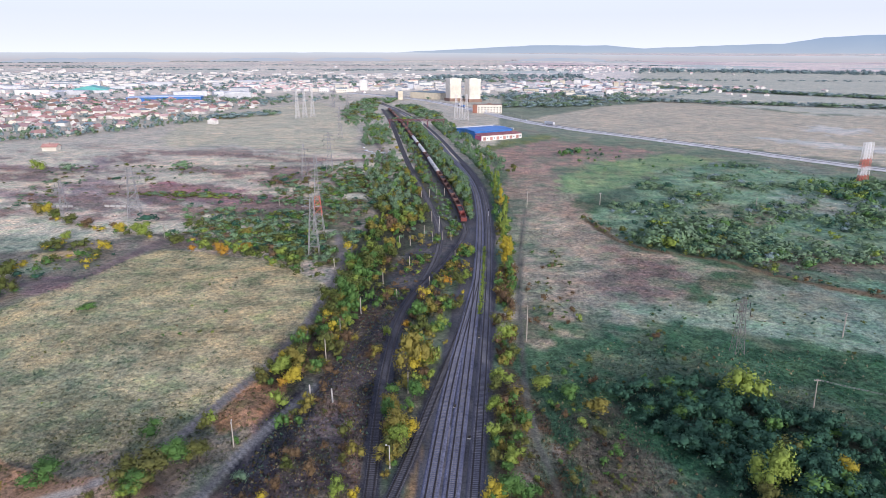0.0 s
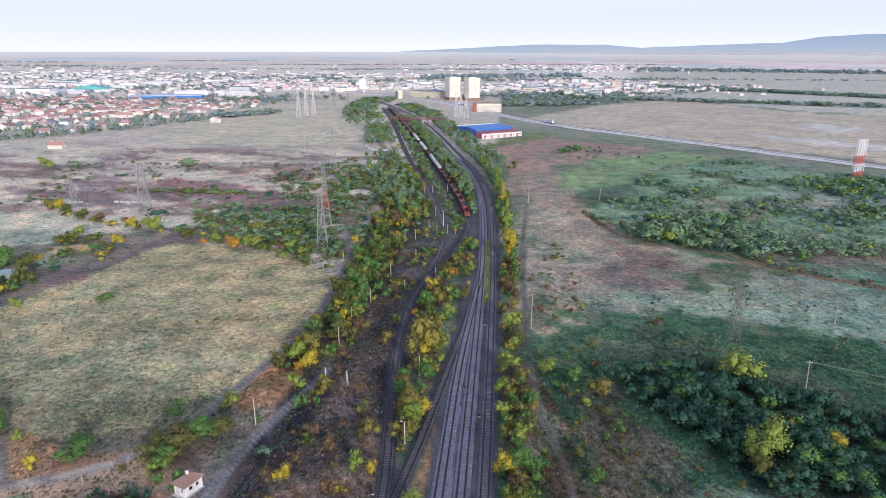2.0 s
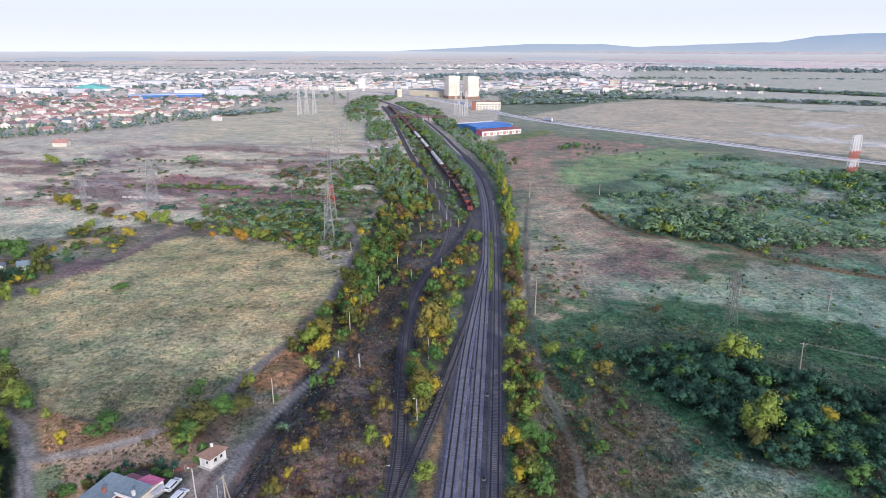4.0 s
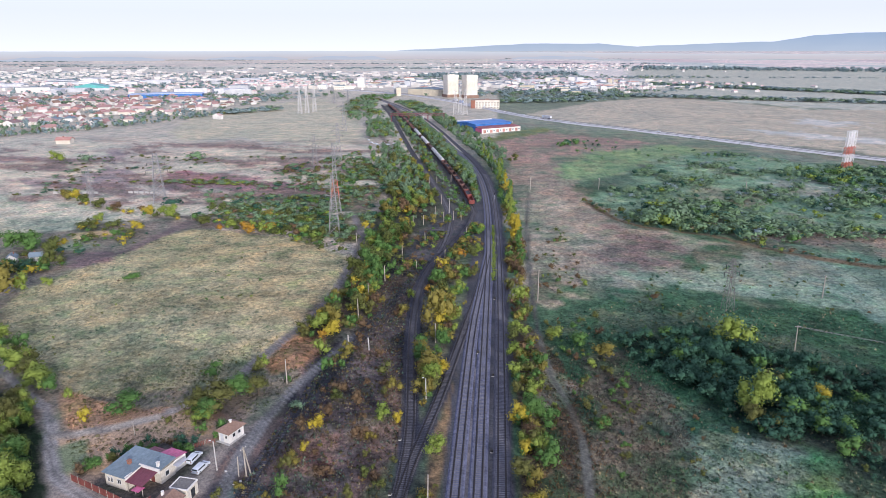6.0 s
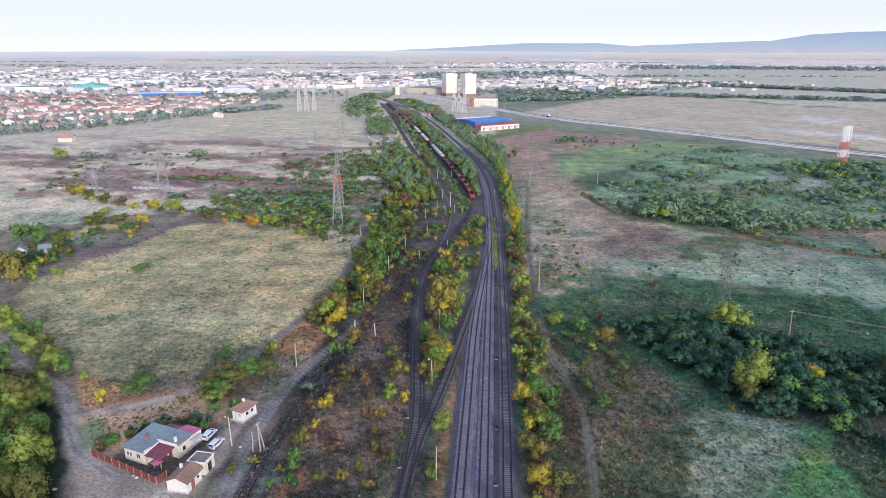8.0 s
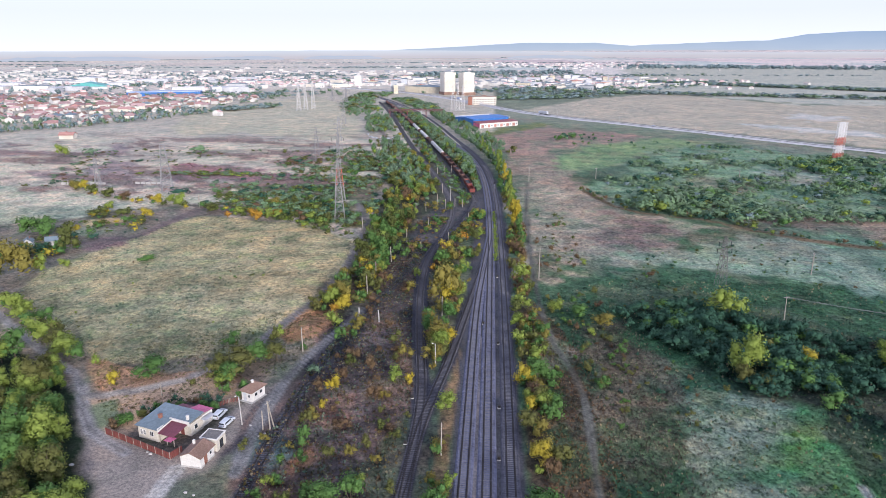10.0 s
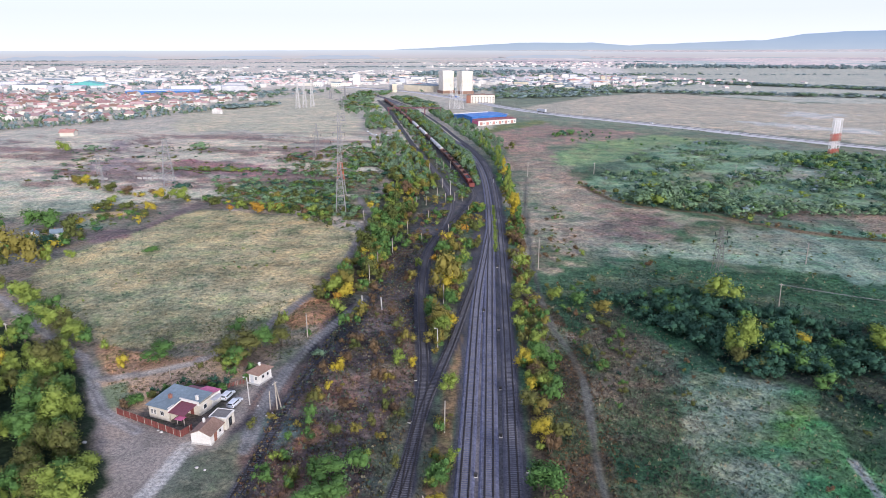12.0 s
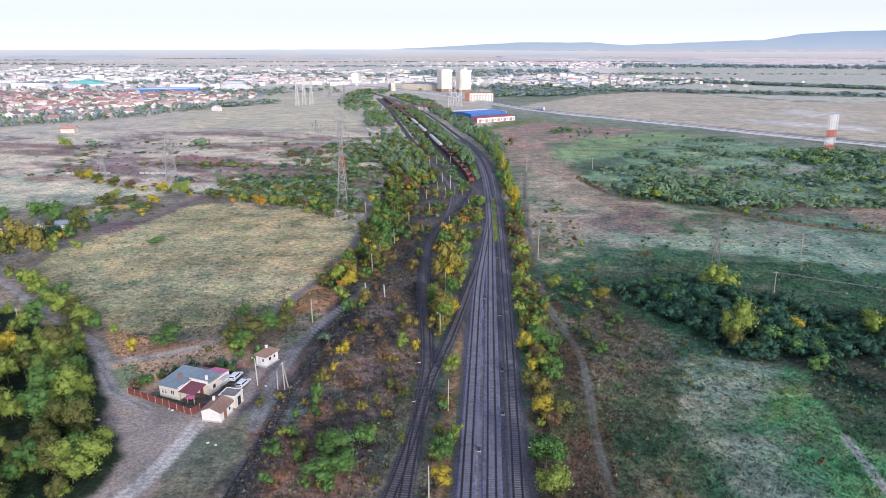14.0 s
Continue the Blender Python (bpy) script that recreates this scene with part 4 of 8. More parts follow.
def tree(x, y, height, width, colour, poplar=False, z=0.0):
    """One tree with its trunk and crown."""
    word = WORDS[colour]
    label = f"slender {word} poplar beside the railway" if poplar else f"leafy tree with {word} autumn crown"
    shapes, h0, w0 = (POPLARS, 14.0, 3.4) if poplar else (TREES, 8.0, 6.0)
    t = thing("poplar_tree" if poplar else "tree", label, "tree", Matrix.LocRotScale((x, y, z), Euler((0, 0, random.random() * 6.28)), (width / w0, width / w0, height / h0)))
    part_mesh("trunk", POPLAR_TRUNK if poplar else TRUNK, t)
    part_mesh("crown", plant_mesh("poplar" if poplar else "tree", shapes, random.randrange(len(shapes)), colour), t)
    return t


def shrub(x, y, height, width, colour):
    me = plant_mesh("shrub", SHRUBS, random.randrange(len(SHRUBS)), colour)
    ob = new("shrub", me)
    ob.matrix_basis = Matrix.LocRotScale((x, y, 0), Euler((0, 0, random.random() * 6.28)), (width / 3.0, width / 3.0, height / 2.4))
    tagged(ob, f"{WORDS[colour]} shrub with many thin stems", "shrub", "shrubs of the railway land")
    part_mesh("branching_stem", STEMS, ob)
    return ob


def far_growth(name, label, category, shapes, places, colour, w0, h0, cover=None):
    """Growth that nobody could count: many plants in one mesh. Places: x, y, z, width, height. cover: each one's own colour."""
    if len(places) == 0:
        return None
    rng = np.random.default_rng(len(places))
    V, T, N, C, at = [], [], [], [], 0
    pick = rng.integers(0, len(shapes), len(places))
    for k, (v, t, nrm) in enumerate(shapes):
        P = np.asarray(places, float)[pick == k]
        if not len(P):
            continue
        a = rng.random(len(P)) * math.tau
        ca, sa = np.cos(a)[:, None], np.sin(a)[:, None]
        w, h = (P[:, 3] / w0)[:, None], (P[:, 4] / h0)[:, None]
        x = (v[None, :, 0] * ca - v[None, :, 1] * sa) * w + P[:, 0:1]
        y = (v[None, :, 0] * sa + v[None, :, 1] * ca) * w + P[:, 1:2]
        z = v[None, :, 2] * h + P[:, 2:3]
        V.append(np.stack([x, y, z], -1).reshape(-1, 3))
        N.append(np.stack([nrm[None, :, 0] * ca - nrm[None, :, 1] * sa, nrm[None, :, 0] * sa + nrm[None, :, 1] * ca, nrm[None, :, 2] + 0 * ca], -1).reshape(-1, 3))
        T.append(((np.arange(len(P)) * len(v))[:, None, None] + at + t[None]).reshape(-1, 3))
        if cover is not None:
            C.append(np.repeat(cover[pick == k], len(v), axis=0))
        at += len(P) * len(v)
    me = leaf_mesh(name, np.concatenate(V), np.concatenate(T), np.concatenate(N), LEAF[colour] if cover is None else M["grass"])
    if cover is not None:
        me.attributes.new("cover", "FLOAT_COLOR", "POINT").data.foreach_set("color", np.concatenate(C).astype(np.float32).ravel())
    return tagged(new(name, me), label, category, kind="stuff")


def along(line, y):
    p = np.array(sorted(line, key=lambda q: q[1]))
    return np.interp(y, p[:, 1], p[:, 0])


FREE_OF = [TRACK_1, TRACK_2, TRACK_3, SIDING_L, SIDING_R, TRAIN_LINE, YARD_LINE, FIELD_ROAD, DARK_LANE, WEST_ROAD, CONCRETE_ROAD, RIGHT_PATH]


def clear(x, y, gap):
    return min(float(to_line(np.array([x]), np.array([y]), l)[0]) for l in FREE_OF) > gap


def choose(mix):
    names, weights = zip(*mix)
    return random.choices(names, weights)[0]


random.seed(11)
SHRUB_AT, FAR_AT, TREE_AT = [], {}, []


def strip(count, y0, y1, left, right, mix, low, high, clump=9.0, gap=2.6, big=0.0, bias=1.0):
    """Shrubs between two edges that follow the plan; big: the share of them that are trees."""
    made = tries = 0
    while made < count and tries < count * 30:
        tries += 1
        y = y0 + (y1 - y0) * random.random() ** bias
        x0, x1 = left(y), right(y)
        if x1 <= x0:
            continue
        x = x0 + (x1 - x0) * random.random()
        if math.hypot((x + 52.5) / 6.5, (y - 103) / 12) < 1:
            continue
        if float(value_noise(np.array([x]), np.array([y]), clump, 21)[0]) < random.random() * 1.3 - 0.75 or not clear(x, y, gap):
            continue
        made += 1
        c = choose(mix)
        h = low + (high - low) * random.random() ** 1.6
        if random.random() < big:
            TREE_AT.append((x, y, h * 1.7, h * 1.35 + 1.0, c))
        else:
            SHRUB_AT.append((x, y, h, h * (0.85 + 0.5 * random.random()) + 0.4, c))


def patch(count, outline, mix, low, high, clump=14.0, tree_like=False, keep_off=2.5, spread=1.0, loose=(1.4, 0.8)):
    xs, ys = zip(*outline)
    made = tries = 0
    while made < count and tries < count * 40:
        tries += 1
        x, y = min(xs) + (max(xs) - min(xs)) * random.random(), min(ys) + (max(ys) - min(ys)) * random.random()
        if not bool(inside(np.array([x]), np.array([y]), outline)[0]):
            continue
        dense = float(value_noise(np.array([x]), np.array([y]), clump, 31)[0]) * 0.7 + float(value_noise(np.array([x]), np.array([y]), clump * 0.4, 32)[0]) * 0.45
        if dense < random.random() * loose[0] - loose[1] or not clear(x, y, keep_off):
            continue
        made += 1
        h = (low + (high - low) * random.random() ** 1.5) * (1 + 0.4 * min(0.6, max(-0.6, dense)))
        c = choose(mix)
        if tree_like:
            TREE_AT.append((x, y, h, h * (0.75 + 0.3 * random.random()), c))
        else:
            SHRUB_AT.append((x, y, h, (h * (0.95 + 0.6 * random.random()) + 0.3) * spread, c))


AUTUMN = [("gold", 1.0), ("bronze", 5.5), ("lime", 3.5), ("olive", 6), ("green", 6), ("rust", 2.5), ("orange", 0.2)]
LEAFY = [("green", 6), ("olive", 4), ("lime", 4), ("gold", 1)]
DRY = [("rust", 8), ("bronze", 2.5), ("olive", 4), ("gold", 0.15)]
DUSKY = [("dusk", 12), ("green", 2), ("olive", 0.5)]
# island between siding and main line
strip(190, 84, 250, lambda y: along(SIDING_L, y) + 2.5, lambda y: min(along(SIDING_R, min(y, 200)), along(TRACK_1, min(y, 200))) - 2.5, AUTUMN, 1.4, 4.6, gap=2.6, big=0.12)
strip(16, 16, 70, lambda y: along(SIDING_R, y) + 2.5, lambda y: along(TRACK_1, y) - 3.0, AUTUMN, 0.8, 3.0, gap=2.6)
# belt between field road and dark lane
strip(300, 96, 300, lambda y: along(FIELD_ROAD, min(y, 200)) + 2.5, lambda y: -37 - 0.0 * y, AUTUMN, 1.6, 5.0, big=0.15)
strip(14, 62, 96, lambda y: along(FIELD_ROAD, y) + 3.0, lambda y: along(DARK_LANE, y) - 3.0, LEAFY, 1.6, 4.2)
# cinder land
strip(50, 14, 150, lambda y: -41 + max(0, (y - 100)) * 0.1, lambda y: along(SIDING_L, y) - 2.6, DRY, 0.6, 3.0, clump=9.0, gap=2.0, bias=0.8)
strip(18, 13, 34, lambda y: -42, lambda y: -26 - 0.3 * (y - 13), [("green", 6), ("lime", 5), ("olive", 2)], 1.6, 3.4)
# right of the main line
strip(26, 13, 90, lambda y: along(TRACK_3, y) + 3.6, lambda y: along(TRACK_3, y) + 9.5, AUTUMN, 1.4, 4.2, gap=2.2)
strip(90, 135, 216, lambda y: along(TRACK_3, y) + 3.6, lambda y: along(TRACK_3, y) + 10.5, [("rust", 8), ("bronze", 3), ("olive", 2)], 1.6, 4.4, gap=2.2)
strip(190, 60, 330, lambda y: along(TRACK_3, y) + 3.2, lambda y: along(TRACK_3, y) + 10.5, AUTUMN, 1.0, 4.6, gap=2.2, big=0.05)
strip(110, 70, 240, lambda y: along(TRACK_3, y) + 11, lambda y: along(TRACK_3, y) + 30, [("olive", 4), ("rust", 3), ("green", 3), ("lime", 1)], 0.8, 2.6, clump=16)
# woodland by the west road
patch(175, [(-160, 100), (-125, 84), (-103, 68), (-93, 56), (-86, 44), (-78, 34), (-69, 22), (-70, 6), (-100, 0), (-150, 40), (-178, 80)], [("green", 3), ("lime", 10), ("olive", 4), ("gold", 0.3)], 3.0, 7.8, 7.0, True, 3.0)
patch(75, [(-110, 77), (-97, 61), (-90, 49), (-81, 38), (-71.5, 25), (-71.5, 6), (-84, 6), (-86, 26), (-94, 40), (-105, 56), (-118, 74)], [("green", 4), ("lime", 9), ("olive", 3)], 2.6, 6.2, 1.0, True, 2.6)
# dark scrub on the right
patch(430, [(31, 121), (49, 125), (67, 124), (77, 113), (86, 106), (100, 102), (130, 88), (108, 46), (86, 53), (74, 67), (58, 76), (51, 91), (41, 104)], DUSKY, 1.8, 4.4, 30, spread=1.1)
patch(16, [(-165, 122), (-140, 112), (-118, 92), (-100, 78), (-102, 74), (-124, 88), (-146, 105), (-172, 116)], [("lime", 5), ("green", 4), ("olive", 2)], 2.6, 5.0, 0.5)
# scrub past the ditch, heath, hedges
patch(2000, [(51, 300), (125, 455), (180, 490), (250, 430), (400, 320), (310, 225), (200, 235), (134, 232), (102, 238), (72, 253)], [("dusk", 2), ("mid", 8), ("sage", 10), ("pale", 1), ("lime", 0.3)], 0.9, 3.5, 30, spread=1.4, loose=(0.55, 0.16))
patch(50, [(70, 250), (82, 248), (92, 262), (94, 284), (80, 280)], [("lime", 2), ("mid", 6), ("sage", 3)], 4.5, 8.0, 60)
patch(26, [(44, 505), (54, 500), (76, 540), (68, 548)], [("green", 4), ("mid", 4), ("dusk", 2)], 3.0, 6.0, 60)
patch(26, [(41, 498), (87, 556), (141, 510), (204, 460), (200, 450), (130, 470), (80, 420)], [("mid", 4), ("dusk", 3), ("green", 2)], 2.0, 4.0, 60)
for hx, hy in smooth_line(HIGHWAY, 5.0):
    if 440 < hy < 760 and random.random() < 0.8:
        h = 0.5 + 0.8 * random.random()
        SHRUB_AT.append((hx - 8.5 + random.gauss(0, 0.8), hy - 8 + random.gauss(0, 1.0), h, h * 2.0, choose([("dusk", 4), ("olive", 3), ("mid", 3)])))
patch(480, [(-150, 250), (-190, 330), (-130, 430), (-90, 480), (-62, 330), (-60, 215), (-90, 228)], [("mid", 5), ("olive", 5), ("dusk", 3), ("rust", 2), ("sage", 6)], 0.7, 2.6, 26, spread=1.8, loose=(0.7, 0.2))
patch(260, [(-420, 300), (-330, 440), (-150, 440), (-200, 330), (-250, 290)], [("olive", 5), ("sage", 6), ("dusk", 2), ("rust", 2)], 0.5, 1.8, 30, spread=2.0, loose=(0.7, 0.1))
patch(150, [(-240, 160), (-190, 235), (-150, 245), (-152, 190), (-165, 165), (-200, 140)], [("green", 4), ("olive", 5), ("gold", 2), ("dusk", 2)], 0.8, 3.2, 20, spread=1.3, loose=(0.9, 0.3))
for hx, hy in smooth_line(HEDGE, 1.9):
    if random.random() < 0.75 + 0.5 * float(value_noise(np.array([hx]), np.array([hy]), 16, 33)[0]):
        h = 1.6 + 2.4 * random.random() ** 1.5
        SHRUB_AT.append((hx + random.gauss(0, 1.5), hy + random.gauss(0, 2.2), h, h * 1.25 + 0.4, choose([("gold", 2), ("olive", 5), ("lime", 4), ("green", 3), ("rust", 1)])))
for hx, hy in smooth_line(DITCH, 2.2):
    if random.random() > 0.6 + 0.6 * float(value_noise(np.array([hx]), np.array([hy]), 14, 34)[0]):
        continue
    h = 1.2 + 1.8 * random.random()
    SHRUB_AT.append((hx + random.gauss(0, 1.2), hy + 1.5 + random.gauss(0, 2.0), h, h * 1.3 + 0.4, choose([("olive", 4), ("dusk", 4), ("rust", 3), ("lime", 1)])))
patch(620, [(-95, 233), (-112, 283), (-119, 343), (-130, 427), (-112, 470), (-85, 399), (-70, 315), (-58, 257), (-56, 209), (-66, 205)], [("mid", 5), ("olive", 6), ("dusk", 2), ("green", 2), ("lime", 1), ("rust", 1), ("sage", 3)], 0.8, 3.2, 18, spread=1.35, loose=(1.0, 0.55))
patch(240, [(-132, 257), (-129, 273), (-113, 281), (-90, 268), (-76, 235), (-73, 212), (-91, 221), (-113, 234)], [("green", 3), ("mid", 4), ("olive", 5), ("dusk", 2), ("lime", 1.5)], 1.0, 3.4, 16, spread=1.3, loose=(1.0, 0.6))
# mats of green brush on the heath, and scrub in the yard
patch(230, [(-163, 292), (-104, 306), (-70, 264), (-76, 228), (-118, 233), (-145, 262)], [("green", 2), ("mid", 4), ("sage", 5), ("olive", 3), ("lime", 1.5), ("dusk", 1)], 0.9, 2.8, 24, spread=1.7, loose=(0.9, 0.4))
patch(150, [(-228, 333), (-187, 332), (-146, 328), (-100, 322), (-100, 334), (-146, 342), (-187, 344), (-228, 342)], [("olive", 6), ("lime", 2), ("sage", 4)], 0.8, 2.0, 60, spread=1.8)
patch(180, [(-98, 445), (-58, 372), (-66, 296), (-88, 306), (-112, 380)], [("green", 4), ("sage", 5), ("olive", 4), ("dusk", 2)], 0.9, 3.0, 40, spread=1.5)
patch(230, [(-90, 550), (-60, 470), (-28, 345), (-16, 285), (-36, 250), (-44, 262), (-70, 390), (-105, 540)], [("green", 5), ("sage", 4), ("olive", 4), ("rust", 1), ("gold", 0.6)], 0.8, 3.2, 30, keep_off=2.6)
# growth round the keeper's house
for gx, gy in smooth_line([(-79, 49), (-76.5, 54), (-72, 58.5), (-66, 61), (-61, 61.5)], 1.3):
    h = 1.1 + 1.2 * random.random()
    SHRUB_AT.append((gx + random.gauss(0, 0.4), gy + random.gauss(0, 0.4), h, h * 1.2 + 0.3, choose([("dusk", 4), ("green", 4), ("rust", 2)])))
patch(220, [(58, 268), (74, 249), (100, 235), (124, 221), (138, 236), (108, 270), (80, 296)], [("mid", 8), ("dusk", 4), ("olive", 3), ("lime", 2), ("green", 3)], 1.4, 4.2, 12, spread=1.25, loose=(1.0, 0.5))
patch(420, [(110, 290), (150, 330), (180, 400), (240, 420), (330, 330), (290, 250), (200, 262), (150, 270)], [("mid", 9), ("dusk", 4), ("lime", 1.5), ("green", 3)], 1.6, 5.0, 22, spread=1.25, loose=(0.9, 0.4))
# bushes between the sidings and the curve
patch(110, [(-38, 165), (-34, 250), (-20, 287), (-12, 284), (-9, 225), (-16, 185), (-26, 160)], [("olive", 5), ("green", 5), ("rust", 3), ("bronze", 2), ("lime", 1)], 0.9, 3.4, 14, keep_off=2.4)
# close trees left of the yard tracks, and brush between the train and the main line
patch(150, [(-54, 205), (-41, 210), (-33, 262), (-34, 330), (-47, 425), (-64, 435), (-62, 330), (-58, 262)], [("green", 4), ("mid", 2), ("olive", 4), ("lime", 5), ("bronze", 4), ("gold", 0.6)], 3.0, 6.2, 9, True, 3.2)
for _ in range(420):
    y = 292 + 380 * random.random()
    x0, x1 = float(along(TRAIN_LINE, y)) + 3.4, float(along(TRACK_2, y)) - 4.0
    if x1 > x0:
        h = 1.2 + 2.6 * random.random() ** 1.4
        SHRUB_AT.append((x0 + (x1 - x0) * random.random(), y, h, h * 1.2 + 0.4, choose([("green", 3), ("mid", 5), ("olive", 5), ("sage", 3), ("bronze", 1)])))
for _ in range(240):
    y = 262 + 400 * random.random()
    x0, x1 = float(along(YARD_LINE, y)) + 3.2, float(along(TRAIN_LINE, y)) - 3.4
    if x1 > x0:
        h = 0.9 + 1.8 * random.random() ** 1.4
        SHRUB_AT.append((x0 + (x1 - x0) * random.random(), y, h, h * 1.3 + 0.4, choose([("green", 3), ("mid", 5), ("olive", 5), ("sage", 3), ("rust", 1)])))
# scattered bushes of the fields
patch(46, [(-60, 185), (-134, 220), (-148, 130), (-110, 90), (-66, 90)], [("lime", 4), ("olive", 4), ("rust", 2), ("green", 2)], 0.35, 1.0, 30)
patch(260, [(24, 20), (24, 120), (60, 180), (100, 200), (160, 150), (90, 120), (60, 76), (110, 40), (60, 10)], [("olive", 4), ("rust", 0.6), ("green", 3), ("dusk", 3)], 0.4, 1.3, 22)

# trees and shrubs that stand out: x, y, height, width, colour
for a in ((-15.0, 124, 14.5, 9.6, "bronze"), (-14.2, 125.5, 11.0, 6.0, "gold"), (-16, 150, 6.5, 5.5, "olive"), (-13, 112, 5.5, 4.6, "green"), (-17.5, 101, 6.0, 5.0, "green"),
          (-46, 178, 8.5, 8.0, "green"), (-42, 172, 7.5, 7.0, "green"), (-47, 160, 6.5, 6.0, "olive"), (-45, 196, 7, 7, "green"),
          (67, 117.5, 10.5, 10.4, "lime"), (60.2, 81.5, 12.0, 8.6, "lime"), (58.6, 79, 5.0, 5.0, "olive"), (96, 88, 7.5, 7.0, "lime"), (103, 90, 6.5, 6.5, "lime"), (77.6, 89, 4.5, 5.0, "gold"),
          (-166, 137.5, 15.5, 13.5, "bronze"), (-170, 133, 10.0, 9.0, "olive"), (-160, 143, 8.0, 6.5, "lime"), (-197, 188, 9.5, 13.5, "green"), (-187, 188, 9.0, 11.0, "green"), (-177, 186, 8.0, 9.0, "olive"), (-165.5, 168.5, 9.0, 7.2, "olive"), (-207, 183, 8.0, 10.0, "green"), (-174, 166, 4.5, 6.0, "dusk"), (-184.5, 170, 3.6, 5.5, "green"), (-177, 172.5, 2.8, 5, "olive"), (-181, 168, 3.2, 5, "dusk"), (-171, 171, 4.2, 5.0, "green"), (-156, 151, 3.5, 4.5, "lime"), (-54.5, 82, 5.5, 5.5, "olive"), (-66, 76, 5, 5, "olive"), (-30.5, 20.5, 4.4, 6, "green"), (-27, 23, 4.0, 5.5, "green"), (-129, 159, 2.6, 7.0, "green"), (-76.5, 51, 2.6, 3.2, "green"), (-74, 53.5, 2.2, 2.8, "olive"), (-60.5, 58, 2.0, 2.6, "green"), (-63, 58.5, 2.0, 2.6, "green"), (-68, 57, 2.2, 3, "green"), (-49.4, 120, 6, 6, "lime"), (-44.7, 115, 6, 5.5, "gold"), (-47, 126, 6.5, 6.5, "olive"), (54.4, 154, 2.2, 3.2, "rust"), (-118, 228, 3.0, 4.0, "olive"),
          (-9.5, 21.5, 3.2, 4.2, "gold"), (-9.2, 27.5, 3.4, 3.6, "green"),
                    (7.6, 118, 4.4, 4.6, "olive"), (9.5, 133, 4.5, 4.4, "lime"), (-103, 230, 3.6, 7.5, "orange"), (-112, 233, 4.2, 4.0, "lime")):
    TREE_AT.append(a)
# bushes that stand out beside the tracks and roads, in the same order
CINDER_BUSHES = [(-36.7, 67.7, 3.7, 4.6, "gold"), (-36.8, 60.3, 2.3, 2.3, "gold"), (-26.0, 93.8, 4.1, 4.6, "olive"), (-22.6, 86.4, 3.7, 4.1, "bronze"), (-23.4, 73.4, 3.7, 4.7, "lime"), (-19.3, 72.8, 2.7, 3.0, "gold"), (-27.2, 66.6, 3.4, 4.8, "rust"), (-35.2, 84.2, 3.1, 4.4, "rust"), (-30.1, 80.1, 3.4, 4.3, "rust"), (-31.3, 52.8, 2.5, 4.2, "rust"), (-37.7, 46.8, 4.3, 3.9, "green"), (-36.7, 41.1, 2.2, 2.8, "green"), (-31.6, 42.0, 2.8, 3.5, "olive"), (-27.2, 43.0, 2.7, 3.0, "bronze"), (-28.6, 27.8, 5.1, 6.4, "green"), (-24.8, 31.0, 4.3, 5.4, "green"), (-31.4, 27.2, 3.0, 4.2, "green"), (-24.8, 46.7, 2.5, 3.1, "olive"), (-19.5, 49.3, 2.3, 2.9, "olive")]
CINDER_SCRUB = [(-22.4, 53.1, 2.5, 3.2, "olive"), (-23.6, 35.1, 1.8, 2.6, "lime"), (-18.1, 33.0, 2.1, 2.6, "olive"), (-22.2, 41.6, 1.8, 2.3, "bronze"), (-40.0, 40.2, 1.9, 2.3, "green"), (-49.0, 44.1, 1.9, 2.7, "olive"), (-45.9, 47.5, 1.5, 2.5, "bronze"), (-43.5, 77.1, 1.9, 3.7, "sage"), (-37.8, 106.7, 2.0, 3.3, "olive"), (-37.3, 122.3, 3.6, 6.0, "rust")]
ISLAND_BUSHES = [(-12.1, 94.1, 4.9, 5.5, "gold"), (-14.4, 79.9, 2.0, 2.3, "bronze"), (-9.7, 61.0, 4.6, 4.6, "lime"), (-10.0, 45.6, 1.9, 2.8, "rust"), (-7.3, 34.8, 3.2, 3.2, "lime"), (-9.7, 30.0, 4.2, 4.2, "green"), (-18.8, 113.6, 3.5, 4.4, "green"), (-26.1, 148.0, 3.9, 3.5, "lime"), (-27.4, 134.8, 3.9, 4.8, "bronze")]
ROAD_BUSHES = [(-143.4, 106.4, 7.5, 9.3, "lime"), (-138.4, 105.9, 4.8, 6.0, "lime"), (-123.9, 91.4, 6.3, 8.4, "lime"), (-116.5, 86.4, 5.0, 6.7, "olive"), (-110.0, 81.9, 5.4, 7.2, "lime"), (-106.7, 80.0, 4.0, 5.0, "lime"), (-98.0, 76.1, 3.2, 3.2, "lime"), (-89.4, 67.0, 3.8, 4.3, "gold"), (-82.0, 71.9, 5.1, 8.5, "green"), (-61.6, 74.9, 7.1, 8.8, "olive"), (-59.5, 80.8, 6.0, 7.5, "green"), (-62.5, 71.1, 4.6, 5.8, "green"), (-68.9, 89.8, 3.8, 6.4, "green")]
